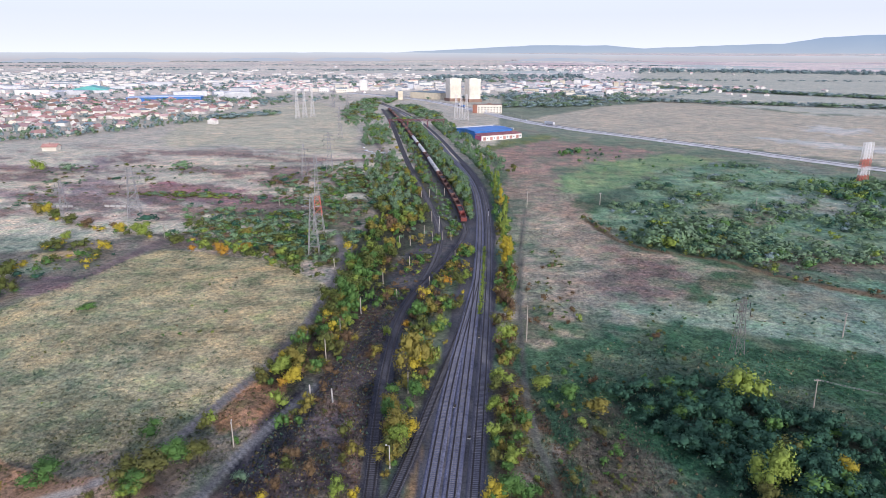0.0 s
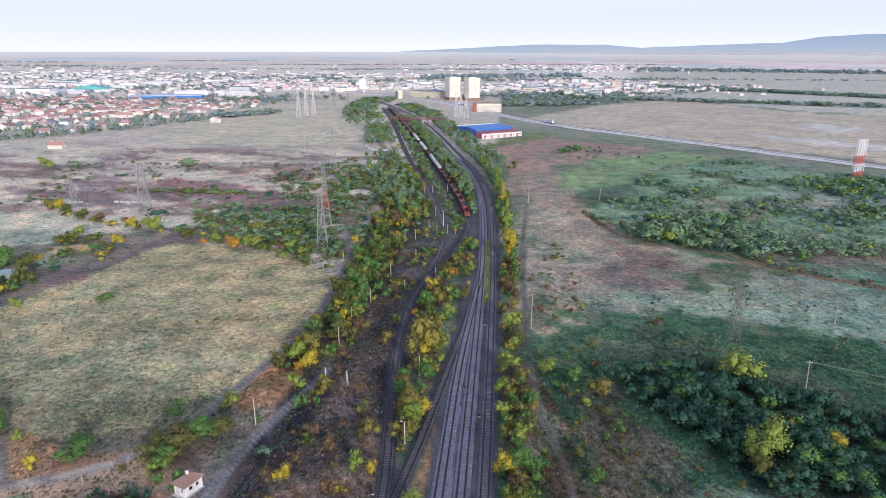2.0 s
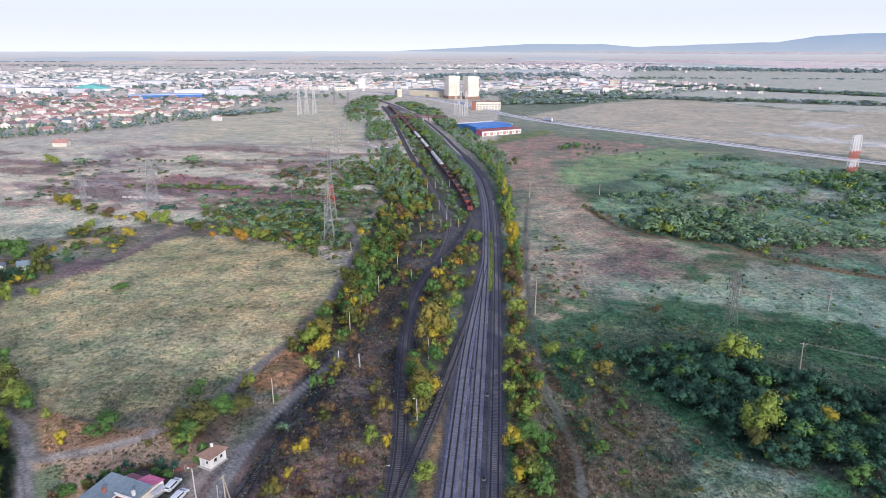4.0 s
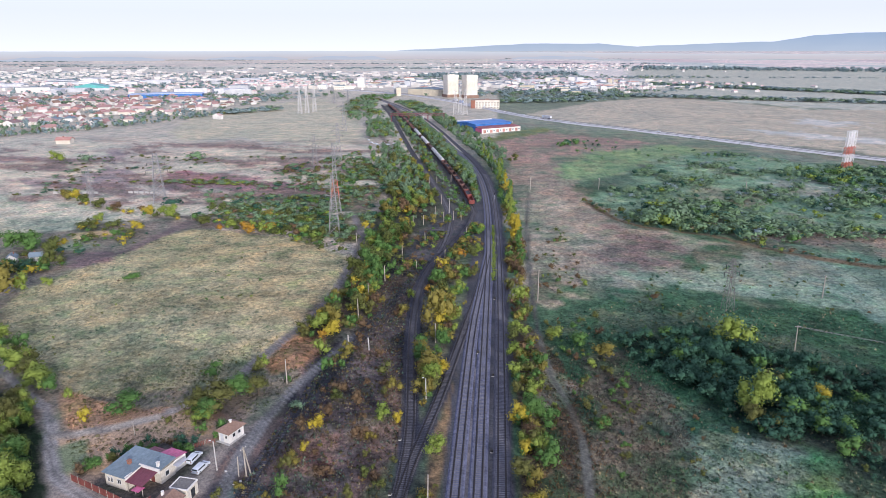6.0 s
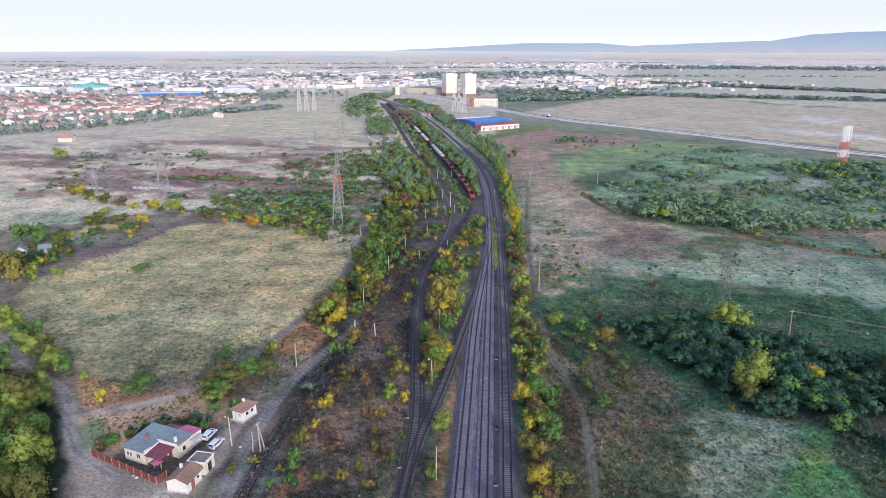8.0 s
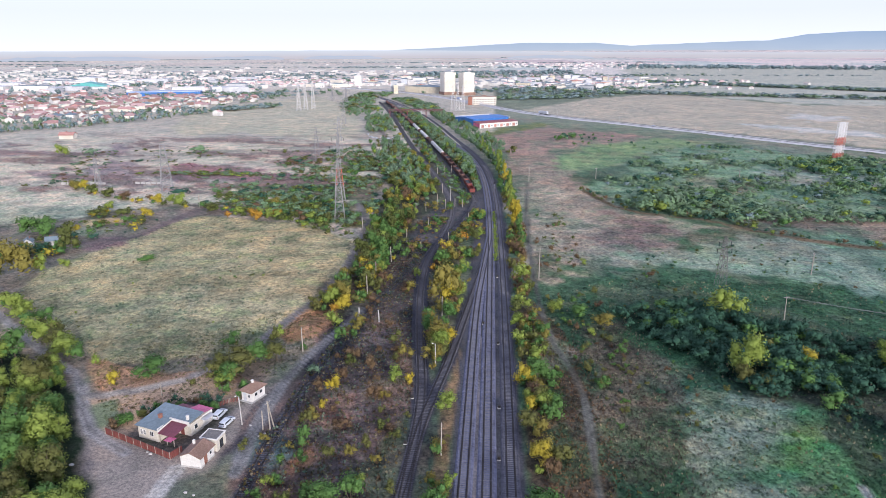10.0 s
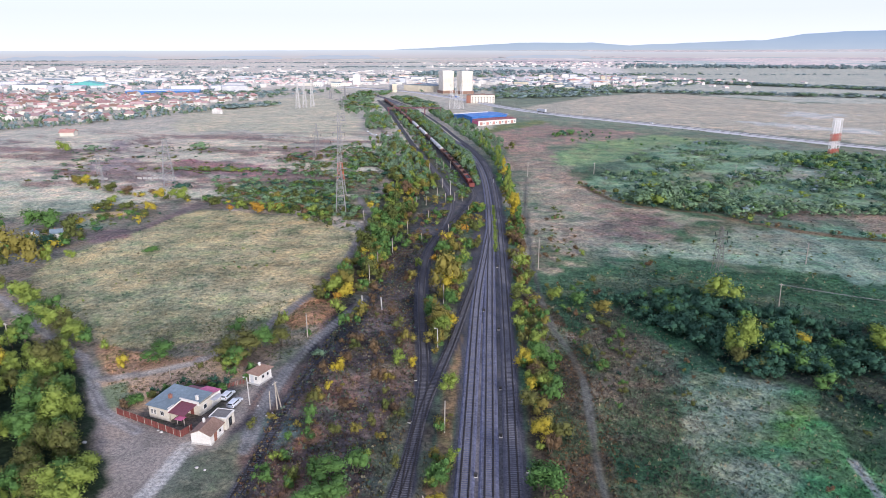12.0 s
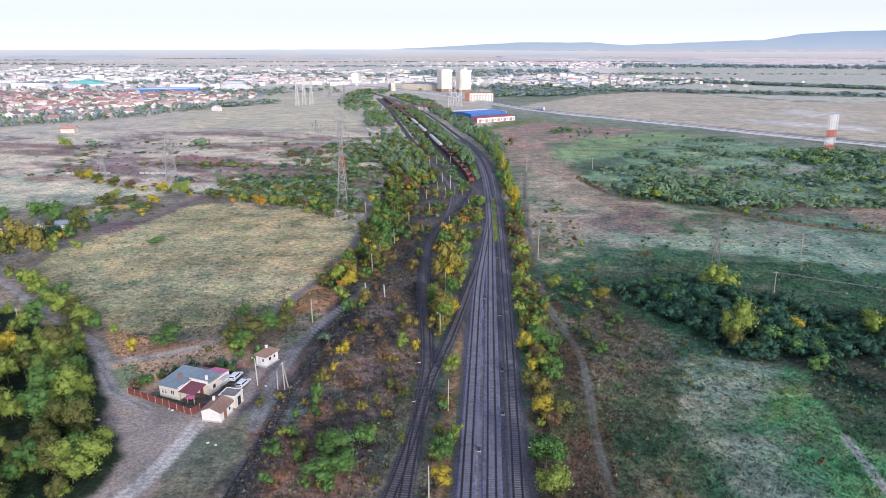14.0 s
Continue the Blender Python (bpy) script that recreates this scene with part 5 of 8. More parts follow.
LINE_BUSHES = [(8.2, 121.2, 5.5, 6.1, "lime"), (6.7, 107.0, 4.7, 4.7, "lime"), (7.5, 87.3, 3.8, 4.2, "olive"), (7.9, 75.1, 4.3, 4.8, "gold"), (9.8, 70.6, 2.9, 3.6, "rust"), (7.5, 55.2, 4.6, 5.1, "olive"), (9.6, 53.8, 3.6, 4.5, "bronze"), (9.4, 42.8, 4.9, 4.9, "gold"), (8.6, 26.7, 7.0, 8.3, "green"), (9.2, 19.1, 5.8, 6.4, "lime"), (18.8, 118.5, 4.8, 6.0, "lime"), (24.1, 113.8, 5.3, 6.6, "green"), (30.7, 108.4, 4.8, 6.8, "bronze")]
HEDGE_BUSHES = [(-237.4, 285.3, 5.9, 8.5, "bronze"), (-233.2, 286.0, 5.6, 7.0, "gold"), (-222.3, 277.3, 5.2, 7.5, "olive"), (-207.1, 266.0, 5.8, 9.7, "olive"), (-195.1, 261.3, 4.9, 8.2, "rust"), (-170.4, 249.1, 6.4, 7.1, "gold"), (-157.1, 247.2, 7.4, 9.2, "lime"), (-166.1, 253.8, 5.2, 6.5, "lime"), (-137.0, 233.4, 5.8, 9.7, "olive"), (-124.9, 226.1, 3.7, 5.2, "orange"), (-121.1, 230.0, 5.2, 5.2, "lime"), (-110.3, 223.7, 5.7, 7.6, "orange"), (-163.7, 223.5, 5.4, 6.1, "gold"), (-186.1, 222.9, 5.8, 9.7, "olive"), (-188.5, 236.9, 5.2, 6.5, "lime"), (-324.2, 403.3, 9.4, 10.5, "lime"), (-304.6, 409.2, 6.2, 14.1, "sage"), (-227.8, 425.8, 6.8, 20.7, "mid")]
HEATH_BUSHES = [(-170.3, 271.9, 5.5, 13.7, "dusk"), (-105.1, 226.9, 4.6, 5.1, "lime"), (-100.4, 226.6, 4.5, 5.1, "lime"), (-92.6, 223.6, 4.9, 5.5, "olive"), (-83.7, 222.5, 5.1, 6.4, "lime"), (-92.2, 240.5, 5.4, 6.8, "olive"), (-58.9, 235.6, 4.4, 5.5, "gold"), (-54.6, 341.1, 5.4, 6.0, "gold"), (-68.5, 339.9, 5.4, 6.7, "lime"), (-42.6, 265.9, 4.4, 4.9, "orange"), (-74.7, 221.0, 5.0, 6.3, "olive"), (-96.0, 219.4, 4.7, 5.9, "olive"), (-101.0, 254.4, 5.3, 6.6, "olive"), (-113.1, 243.6, 5.2, 6.5, "mid"), (-109.8, 252.3, 4.6, 6.6, "bronze")]
for row in (HEDGE_BUSHES, HEATH_BUSHES, CINDER_BUSHES, CINDER_SCRUB, ISLAND_BUSHES, ROAD_BUSHES, LINE_BUSHES):
    for bush in row:
        (TREE_AT if bush[2] > 4.4 and bush[4] not in ("dusk", "sage", "mid") else SHRUB_AT).append(bush)
for k in range(26):  # poplars right of the curve
    y = 205 + k * 9.5 + random.gauss(0, 2)
    tone = "gold" if k in (1, 2, 12) else choose([("lime", 8), ("green", 3), ("olive", 1)])
    tree(float(along(TRACK_3, y)) + 7.5 + random.gauss(0, 1.2) + 0.01 * k, y, 9.5 + 5.5 * random.random(), 2.9 + 1.2 * random.random(), tone, poplar=True)
tree(8.2, 224, 13.0, 5.4, "gold", poplar=True)
tree(8.9, 219.5, 9.5, 4.6, "gold", poplar=True)
TREE_AT.sort(key=lambda s: s[1] + 0.25 * abs(s[0]))
for x, y, h, w, c in [s for s in TREE_AT if s[1] > 8][:265]:
    tree(x, y, h, w, c)
for colour in sorted(WORDS):
    rest = [(x, y, -0.1, w, h) for x, y, h, w, c in [s for s in TREE_AT if s[1] > 8][265:] + [s for s in TREE_AT if s[1] <= 8] if c == colour]
    far_growth("thicket", f"close-set {WORDS[colour]} trees of the wood", "trees", WOOD_TREES, rest, colour, 6.0, 8.0)
SHRUB_AT.sort(key=lambda s: s[1] + 0.35 * abs(s[0]))
near = [s for s in SHRUB_AT if s[1] > 12][:300]
for x, y, h, w, c in near:
    shrub(x, y, h, w, c)
chosen = set(near)
for colour in sorted(WORDS):
    rest = [(x, y, -0.05, w, h) for x, y, h, w, c in SHRUB_AT if c == colour and (x, y, h, w, c) not in chosen]
    close = [p for p in rest if p[1] + 0.35 * abs(p[0]) < 190]
    far = [p for p in rest if p[1] + 0.35 * abs(p[0]) >= 190]
    far_growth("shrubbery", f"scattered {WORDS[colour]} shrubs on rough land", "shrubs", MID_SHRUBS, close, colour, 3.0, 2.4)
    far_growth("shrubbery", f"far {WORDS[colour]} scrub on the heath", "shrubs", FAR_SHRUBS, far, colour, 3.0, 2.4)


# belts of trees along the railway far out, and round the town
def belt(count, line, left, right, y0, y1, mix, low, high):
    out = []
    for _ in range(count):
        y = y0 + (y1 - y0) * random.random()
        out.append((float(along(line, y)) + left + (right - left) * random.random(), y, 0.0, 0, low + (high - low) * random.random(), choose(mix)))
    return out


GREENISH = [("green", 1.5), ("olive", 2), ("mid", 4), ("sage", 9), ("lime", 1)]
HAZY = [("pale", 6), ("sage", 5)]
woods = belt(170, TRACK_2, -11, -5.5, 300, 720, GREENISH, 3, 6.5) + belt(400, YARD_LINE, -34, -7, 320, 700, GREENISH, 4, 8) + belt(200, YARD_LINE, -60, -8, 700, 1150, GREENISH, 4, 9)
woods += belt(150, TRACK_2, -30, -6, 430, 720, GREENISH, 3, 8)
woods += belt(220, TRACK_3, 6, 30, 420, 760, GREENISH, 4, 9) + belt(120, TRACK_3, 8, 40, 760, 1000, GREENISH, 4, 8)
woods = [w for w in woods if clear(w[0], w[1], 6.5)]
for _ in range(330):  # close-set trees between the standing train and the main line, and left of the train
    y = 350 + 440 * random.random()
    for west, east, tall in ((TRAIN_LINE, TRACK_2, 1.0), (YARD_LINE, TRAIN_LINE, 0.75)):
        x0, x1 = float(along(west, y)) + 3.6, float(along(east, y)) - 4.2
        if x1 > x0 and (tall == 1.0 or (y > 400 and random.random() < 0.5)):
            woods.append((x0 + (x1 - x0) * random.random(), y, 0.0, 0, (3.5 + 4.5 * random.random()) * tall, choose([("green", 1.5), ("olive", 2), ("mid", 4), ("sage", 7), ("lime", 2.5)])))
for _ in range(150):
    y = 330 + 400 * random.random()
    woods.append((float(along(TRACK_3, y)) + 5.5 + 4 * random.random(), y, 0.0, 0, 4 + 5 * random.random(), choose(GREENISH)))
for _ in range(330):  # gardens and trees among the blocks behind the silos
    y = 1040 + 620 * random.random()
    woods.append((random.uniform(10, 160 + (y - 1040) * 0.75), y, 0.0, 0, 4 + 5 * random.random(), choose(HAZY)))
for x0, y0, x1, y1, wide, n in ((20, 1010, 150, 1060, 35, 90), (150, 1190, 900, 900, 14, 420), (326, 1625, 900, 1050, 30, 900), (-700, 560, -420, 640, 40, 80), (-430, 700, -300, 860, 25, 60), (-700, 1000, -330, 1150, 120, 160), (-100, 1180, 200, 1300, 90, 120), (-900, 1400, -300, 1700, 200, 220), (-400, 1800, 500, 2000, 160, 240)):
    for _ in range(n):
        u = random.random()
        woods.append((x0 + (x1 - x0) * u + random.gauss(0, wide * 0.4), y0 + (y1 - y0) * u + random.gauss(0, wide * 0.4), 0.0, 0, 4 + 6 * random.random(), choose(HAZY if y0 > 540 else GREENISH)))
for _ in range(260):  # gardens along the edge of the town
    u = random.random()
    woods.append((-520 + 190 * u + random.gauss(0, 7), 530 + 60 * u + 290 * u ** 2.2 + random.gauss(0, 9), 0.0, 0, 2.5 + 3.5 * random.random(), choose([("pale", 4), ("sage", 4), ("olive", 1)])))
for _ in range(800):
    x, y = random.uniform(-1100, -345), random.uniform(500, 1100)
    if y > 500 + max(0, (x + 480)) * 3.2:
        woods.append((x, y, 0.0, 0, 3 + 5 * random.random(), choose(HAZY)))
woods = [w for w in woods if math.hypot((w[0] + 104) / 24, (w[1] - 520) / 36) > 1]
for colour in ("green", "olive", "mid", "sage", "pale", "lime"):
    mine = [(x, y, -0.1, h * (0.95 if y < 780 else 2.0), h * (1 if y < 780 else 0.8)) for x, y, z, _, h, c in woods if c == colour]
    far_growth("woodland", f"belt of {WORDS[colour]} trees along the railway", "trees", FAR_TREES, [p for p in mine if p[1] < 780 and p[0] > -330], colour, 6.0, 8.0)
    far_growth("woodland", f"far belt of {WORDS[colour]} trees", "trees", LOW_TREES, [p for p in mine if not (p[1] < 780 and p[0] > -330)], colour, 6.0, 8.0)


# ---- rough grass and weeds ----
def tuft_shape(rng, blades, wide, high):
    """A ragged mound of broad leaves that lean together."""
    v, q, nrm = [], [], []
    for k in range(blades):
        a, r = (k + 0.6 * rng.random()) * math.tau / blades, wide * (0.30 + 0.14 * rng.random())
        out = np.array((math.cos(a), math.sin(a), 0.0))
        c = out * r
        s = np.array((-out[1], out[0], 0)) * wide * (0.22 + 0.12 * rng.random())
        tip = out * wide * (0.12 * rng.random() - 0.02) + (0, 0, high * (0.5 + 0.5 * rng.random()))
        n = len(v)
        v += [c - s, c + s, tip]
        q.append((n, n + 1, n + 2))
        soft = out * 0.4 + (0, 0, 0.92)
        nrm += [soft / np.linalg.norm(soft)] * 3
    return np.array(v), np.array(q), np.array(nrm)


trng = np.random.default_rng(3)
TUFTS = [tuft_shape(trng, 4, 1.0, 1.0) for _ in range(6)]


def sow(name, label, count, outline, colour, wide, high, seed, thin=0.3, size=9.0):
    """Tufts over a stretch of land; with no colour of their own they take that of the ground."""
    rng = np.random.default_rng(seed)
    xs, ys = zip(*outline)
    n = count * 4
    x, y = rng.uniform(min(xs), max(xs), n), rng.uniform(min(ys), max(ys), n)
    ok = inside(x, y, outline) & (value_noise(x, y, size, seed) + 0.5 * value_noise(x, y, size / 3, seed + 1) > rng.uniform(-1.2, thin, n))
    for l, g in ((TRACK_1, 2.4), (TRACK_2, 2.6), (TRACK_3, 2.6), (SIDING_L, 2.2), (SIDING_R, 2.2), (FIELD_ROAD, 1.8), (DARK_LANE, 1.8), (WEST_ROAD, 2.0), (CONCRETE_ROAD, 2.0), (RIGHT_PATH, 1.0)):
        ok &= to_line(x, y, l) > g
    x, y = x[ok][:count], y[ok][:count]
    k = 0.5 + rng.random(len(x)) ** 1.6
    cover = cover_colour(x, y)
    if outline is HEATH:  # only the dark brush stands up there, the bleached grass lies flat
        dark = cover[:, :3].mean(axis=1) < 0.27
        x, y, k, cover = x[dark], y[dark], k[dark], cover[dark]
    if colour is not None:
        cover[:, :3] = cover[:, :3] * 0.3 + np.array(colour) * 0.7
    return far_growth(name, label, "grass", TUFTS, np.stack([x, y, relief(x, y) - 0.03, wide * k, high * k], 1), None, 1.0, 1.0, cover)


LEFT_FIELD = [(-56, 188), (-82, 216), (-118, 226), (-139, 229), (-147, 214), (-151, 194), (-153, 178), (-160, 152), (-157, 128), (-146, 112), (-116, 89), (-100, 77), (-86, 75), (-71, 82), (-62, 101), (-54, 145)]
RIGHT_LAND = [(14, 8), (14, 130), (40, 150), (110, 150), (150, 90), (90, 30), (70, 4)]
FAR_RIGHT = [(14, 130), (14, 300), (60, 300), (80, 250), (170, 190), (150, 120), (110, 150), (40, 150)]
WASTE = [(-100, 80), (-56, 120), (-40, 180), (-44, 100), (-50, 80), (-57, 66), (-66, 62), (-74, 62), (-80, 50), (-92, 64)]
CINDERS = [(-48, 12), (-45, 80), (-40, 112), (-38, 190), (-12, 190), (-20, 94), (-16, 60), (-9, 12)]
HEATH = [(-400, 290), (-330, 520), (-110, 560), (-66, 400), (-60, 215), (-130, 240), (-215, 270)]
SCRUB_LAND = [(55, 290), (125, 450), (180, 485), (250, 430), (380, 320), (290, 190), (144, 206), (102, 238)]
SIDE = [(9, 140), (15, 120), (22, 96), (25, 60), (24, 10), (10, 10), (9, 60)]
DIM_STRIP = [(21, 110), (38, 116), (44, 86), (44, 60), (38, 12), (20, 12), (22, 76)]
sow("dry_grass", "dry straw-coloured grass of the open field", 24000, LEFT_FIELD, None, 0.85, 0.30, 51, 0.9, 30)
sow("weeds", "faded green weeds in the dry field", 1100, LEFT_FIELD, (0.1, 0.15, 0.105), 1.0, 0.4, 52, -0.5, 22)
sow("rough_grass", "rough mottled grass of the meadow", 42000, RIGHT_LAND, None, 0.62, 0.34, 53, 0.9, 20)
sow("weeds", "dull green weeds on the rough meadow", 2500, RIGHT_LAND, (0.06, 0.12, 0.045), 0.6, 0.4, 54, -0.3, 16)
sow("weeds", "purple-brown seeding weeds on the rough meadow", 2600, DIM_STRIP, (0.12, 0.088, 0.078), 0.5, 0.5, 66, -0.1, 8)
sow("dry_grass", "bleached grass on the rough meadow", 1800, RIGHT_LAND, (0.3, 0.25, 0.165), 0.6, 0.6, 55, -0.7, 14)
sow("weeds", "dark low growth on the rough meadow", 3500, RIGHT_LAND, (0.03, 0.065, 0.046), 0.65, 0.4, 56, -0.4, 13)
sow("rough_grass", "sooty dead growth of the cinder land", 13000, CINDERS, None, 0.55, 0.3, 70, 0.8, 14)
sow("weeds", "brown dry weeds on the cinder land", 2200, CINDERS, (0.16, 0.088, 0.05), 0.6, 0.45, 57, -0.5, 14)
sow("weeds", "purple-brown weeds on the cinder land", 2200, CINDERS, (0.12, 0.088, 0.078), 0.6, 0.45, 67, -0.3, 10)
sow("weeds", "olive weeds on the cinder land", 1000, CINDERS, (0.1, 0.11, 0.042), 0.6, 0.4, 58, -0.6, 10)
sow("dry_grass", "bleached grass on the cinder land", 1800, CINDERS, (0.3, 0.25, 0.165), 0.6, 0.4, 59, -0.6, 9)
sow("weeds", "grey-green weeds on the cinder land", 1400, CINDERS, (0.14, 0.2, 0.145), 0.7, 0.45, 68, -0.6, 12)
sow("weeds", "bronze weeds on the cinder land", 900, CINDERS, (0.2, 0.145, 0.045), 0.7, 0.5, 69, -0.6, 11)
sow("weeds", "russet dry weeds beside the cutting", 2500, SIDE, (0.16, 0.088, 0.05), 0.55, 0.4, 65, 0.0, 9)
sow("rough_grass", "grey-green undergrowth of the far scrub", 6000, SCRUB_LAND, None, 1.9, 0.6, 64, 0.6, 40)
sow("rough_grass", "thin mottled growth of the far meadow", 8000, FAR_RIGHT, None, 1.1, 0.32, 60, 0.8, 30)
sow("rough_grass", "low brush and bleached grass of the heath", 9000, HEATH, None, 1.8, 0.5, 61, 0.8, 34)
sow("dry_grass", "dry grass beside the keeper's yard", 4500, WASTE, None, 0.8, 0.35, 62, 0.5, 8)
sow("weeds", "green weeds beside the keeper's yard", 1200, WASTE, (0.1, 0.11, 0.042), 0.8, 0.4, 63, -0.6, 8)


strng = np.random.default_rng(77)
gy = strng.uniform(168, 246, 420)
gx = np.array([float(along(TRACK_2, y)) * 0.5 + float(along(TRACK_3, y)) * 0.5 for y in gy]) + strng.normal(0, 0.45, 420)
far_growth("weeds", "green weeds between the main line tracks", "grass", TUFTS, np.stack([gx, gy, gx * 0 + 0.18, strng.uniform(0.5, 1.1, 420), strng.uniform(0.25, 0.6, 420)], 1), "lime", 1.0, 1.0)


# ---- the crossing keeper's yard: house, sheds, cars, fence ----
def gable(bm, x0, y0, x1, y1, z0, rise, over=0.35, thick=0.12):
    """A pitched roof with its ridge along y."""
    xm = (x0 + x1) / 2
    lo = z0 - over * rise / (xm - x0)
    prism(bm, [(x0 - over, lo), (xm, z0 + rise), (x1 + over, lo), (x1 + over, lo + thick), (xm, z0 + rise + thick), (x0 - over, lo + thick)], y0 - over, y1 + over)
    return bm


def gable_walls(bm, x0, y0, x1, y1, z1, rise):
    prism(bm, [(x0, -0.1), (x1, -0.1), (x1, z1), ((x0 + x1) / 2, z1 + rise - 0.02), (x0, z1)], y0, y1)
    return bm


def sheet_roof(bm, x0, y0, x1, y1, za, zb, thick=0.08, axis="y"):
    """A sloping sheet with standing seams; za at the low end of the axis, zb at the far end."""
    span = (x1 - x0) if axis == "y" else (y1 - y0)
    k = max(2, int(span / 0.6))
    top = [(0.0, thick)]
    for i in range(1, k):  # raised seams
        c = span * i / k
        top += [(c - 0.035, thick), (c - 0.02, thick + 0.04), (c + 0.02, thick + 0.04), (c + 0.035, thick)]
    top.append((span, thick))
    ring = top + [(span, 0.0), (0.0, 0.0)]
    ends = []
    for u in (0, 1):
        zz = zb if u else za
        if axis == "y":
            ends.append([bm.verts.new((x0 + c, y1 if u else y0, zz + h)) for c, h in ring])
        else:
            ends.append([bm.verts.new((x1 if u else x0, y0 + c, zz + h)) for c, h in ring])
    n = len(ring)
    for i in range(n):
        j = (i + 1) % n
        bm.faces.new((ends[0][i], ends[0][j], ends[1][j], ends[1][i]))
    bm.faces.new(ends[0])
    bm.faces.new(ends[1][::-1])
    bmesh.ops.recalc_face_normals(bm, faces=bm.faces[:])
    return bm


def window_part(parent, x, y, z, w, h, facing, name="window"):
    """A recessed pane in a frame on a wall; facing 'x' or 'y' says across which axis it looks."""
    if facing == "y":
        f = part(name, boxes((x - w / 2, y - 0.05, z, x + w / 2, y + 0.03, z + 0.08), (x - w / 2, y - 0.05, z + h - 0.08, x + w / 2, y + 0.03, z + h), (x - w / 2, y - 0.05, z, x - w / 2 + 0.08, y + 0.03, z + h), (x + w / 2 - 0.08, y - 0.05, z, x + w / 2, y + 0.03, z + h), (x - 0.03, y - 0.05, z, x + 0.03, y + 0.03, z + h)), M["paint_white"], parent)
        part("pane", boxes((x - w / 2 + 0.05, y - 0.025, z + 0.05, x + w / 2 - 0.05, y + 0.02, z + h - 0.05)), M["dark_glass"], f)
    else:
        f = part(name, boxes((x - 0.03, y - w / 2, z, x + 0.05, y + w / 2, z + 0.08), (x - 0.03, y - w / 2, z + h - 0.08, x + 0.05, y + w / 2, z + h), (x - 0.03, y - w / 2, z, x + 0.05, y - w / 2 + 0.08, z + h), (x - 0.03, y + w / 2 - 0.08, z, x + 0.05, y + w / 2, z + h)), M["paint_white"], parent)
        part("pane", boxes((x - 0.02, y - w / 2 + 0.05, z + 0.05, x + 0.025, y + w / 2 - 0.05, z + h - 0.05)), M["dark_glass"], f)
    return f


def keeper_house():
    t = thing("house", "low cream house with grey sheet roof and wine-red porch", "house", pose(-71.6, 46.7, 0, 0, 0, -18))
    part("wall", boxes((0, 0, -0.1, 5.2, 7.6, 2.75), (5.2, 4.1, -0.1, 9.8, 7.6, 2.75)), M["plaster"], t)
    bm = bmesh.new()
    sheet_roof(bm, -0.4, -0.4, 5.5, 7.9, 2.85, 3.55)
    part("roof", bm, M["grey_sheet"], t, "blue-grey sheet metal roof with seams")
    part("wing_roof", sheet_roof(bmesh.new(), 5.52, 3.8, 10.1, 7.9, 3.2, 3.55), M["grey_sheet"], t, "blue-grey sheet metal roof with seams")
    part("parapet", boxes((4.9, 3.65, 2.5, 9.9, 3.9, 3.45), (5.2, -0.1, 2.3, 5.45, 3.9, 3.1)), M["white_wall"], t)
    bm = bmesh.new()
    sheet_roof(bm, 5.5, -0.3, 9.6, 3.6, 2.25, 2.85)
    part("porch_roof", bm, M["red_sheet"], t, "wine-red sheet porch roof")
    for x in (5.7, 7.5, 9.3):
        part("post", boxes((x - 0.06, -0.1, -0.1, x + 0.06, 0.02, 2.25)), M["pole_wood"], t)
    bm = bmesh.new()
    sheet_roof(bm, 5.8, 8.0, 9.8, 11.0, 3.3, 2.7)
    part("annex_roof", bm, M["pink_sheet"], t, "faded magenta sheet roof over the annex")
    part("annex_wall", boxes((6.0, 7.65, -0.1, 9.5, 10.8, 2.6)), M["white_wall"], t)
    part("awning", boxes((9.85, 7.0, 2.3, 11.2, 9.8, 2.36)), M["hall_white"], t, "pale canvas awning")
    part("shade_sail", boxes((8.2, -1.5, 2.0, 10.0, 0.1, 2.05)), M["pink_sheet"], t, "bright magenta shade cloth")
    part("back_roof", sheet_roof(bmesh.new(), 2.2, 8.0, 5.6, 10.2, 3.1, 2.6), M["red_sheet"], t, "wine-red sheet roof over the back room")
    part("back_wall", boxes((2.5, 7.65, -0.1, 5.3, 9.9, 2.55)), M["plaster"], t)
    part("chimney", boxes((2.6, 3.0, 2.9, 3.2, 3.6, 4.0), (2.53, 2.93, 3.9, 3.27, 3.67, 4.05)), M["brick"], t, "small brick chimney")
    part("chimney", boxes((8.6, 4.4, 3.1, 9.05, 4.85, 4.3), (8.55, 4.35, 4.2, 9.1, 4.9, 4.32)), M["white_wall"], t, "white plastered chimney")
    for x in (0.9, 1.7):
        window_part(t, x, 0, 0.9, 0.62, 1.2, "y")
    window_part(t, 3.6, 0, 1.0, 1.0, 1.1, "y")
    window_part(t, 9.8, 5.6, 1.0, 1.0, 1.1, "x")
    part("door", boxes((7.2, 4.02, 0, 8.1, 4.12, 2.05)), M["wood_fence"], t, "brown house door")


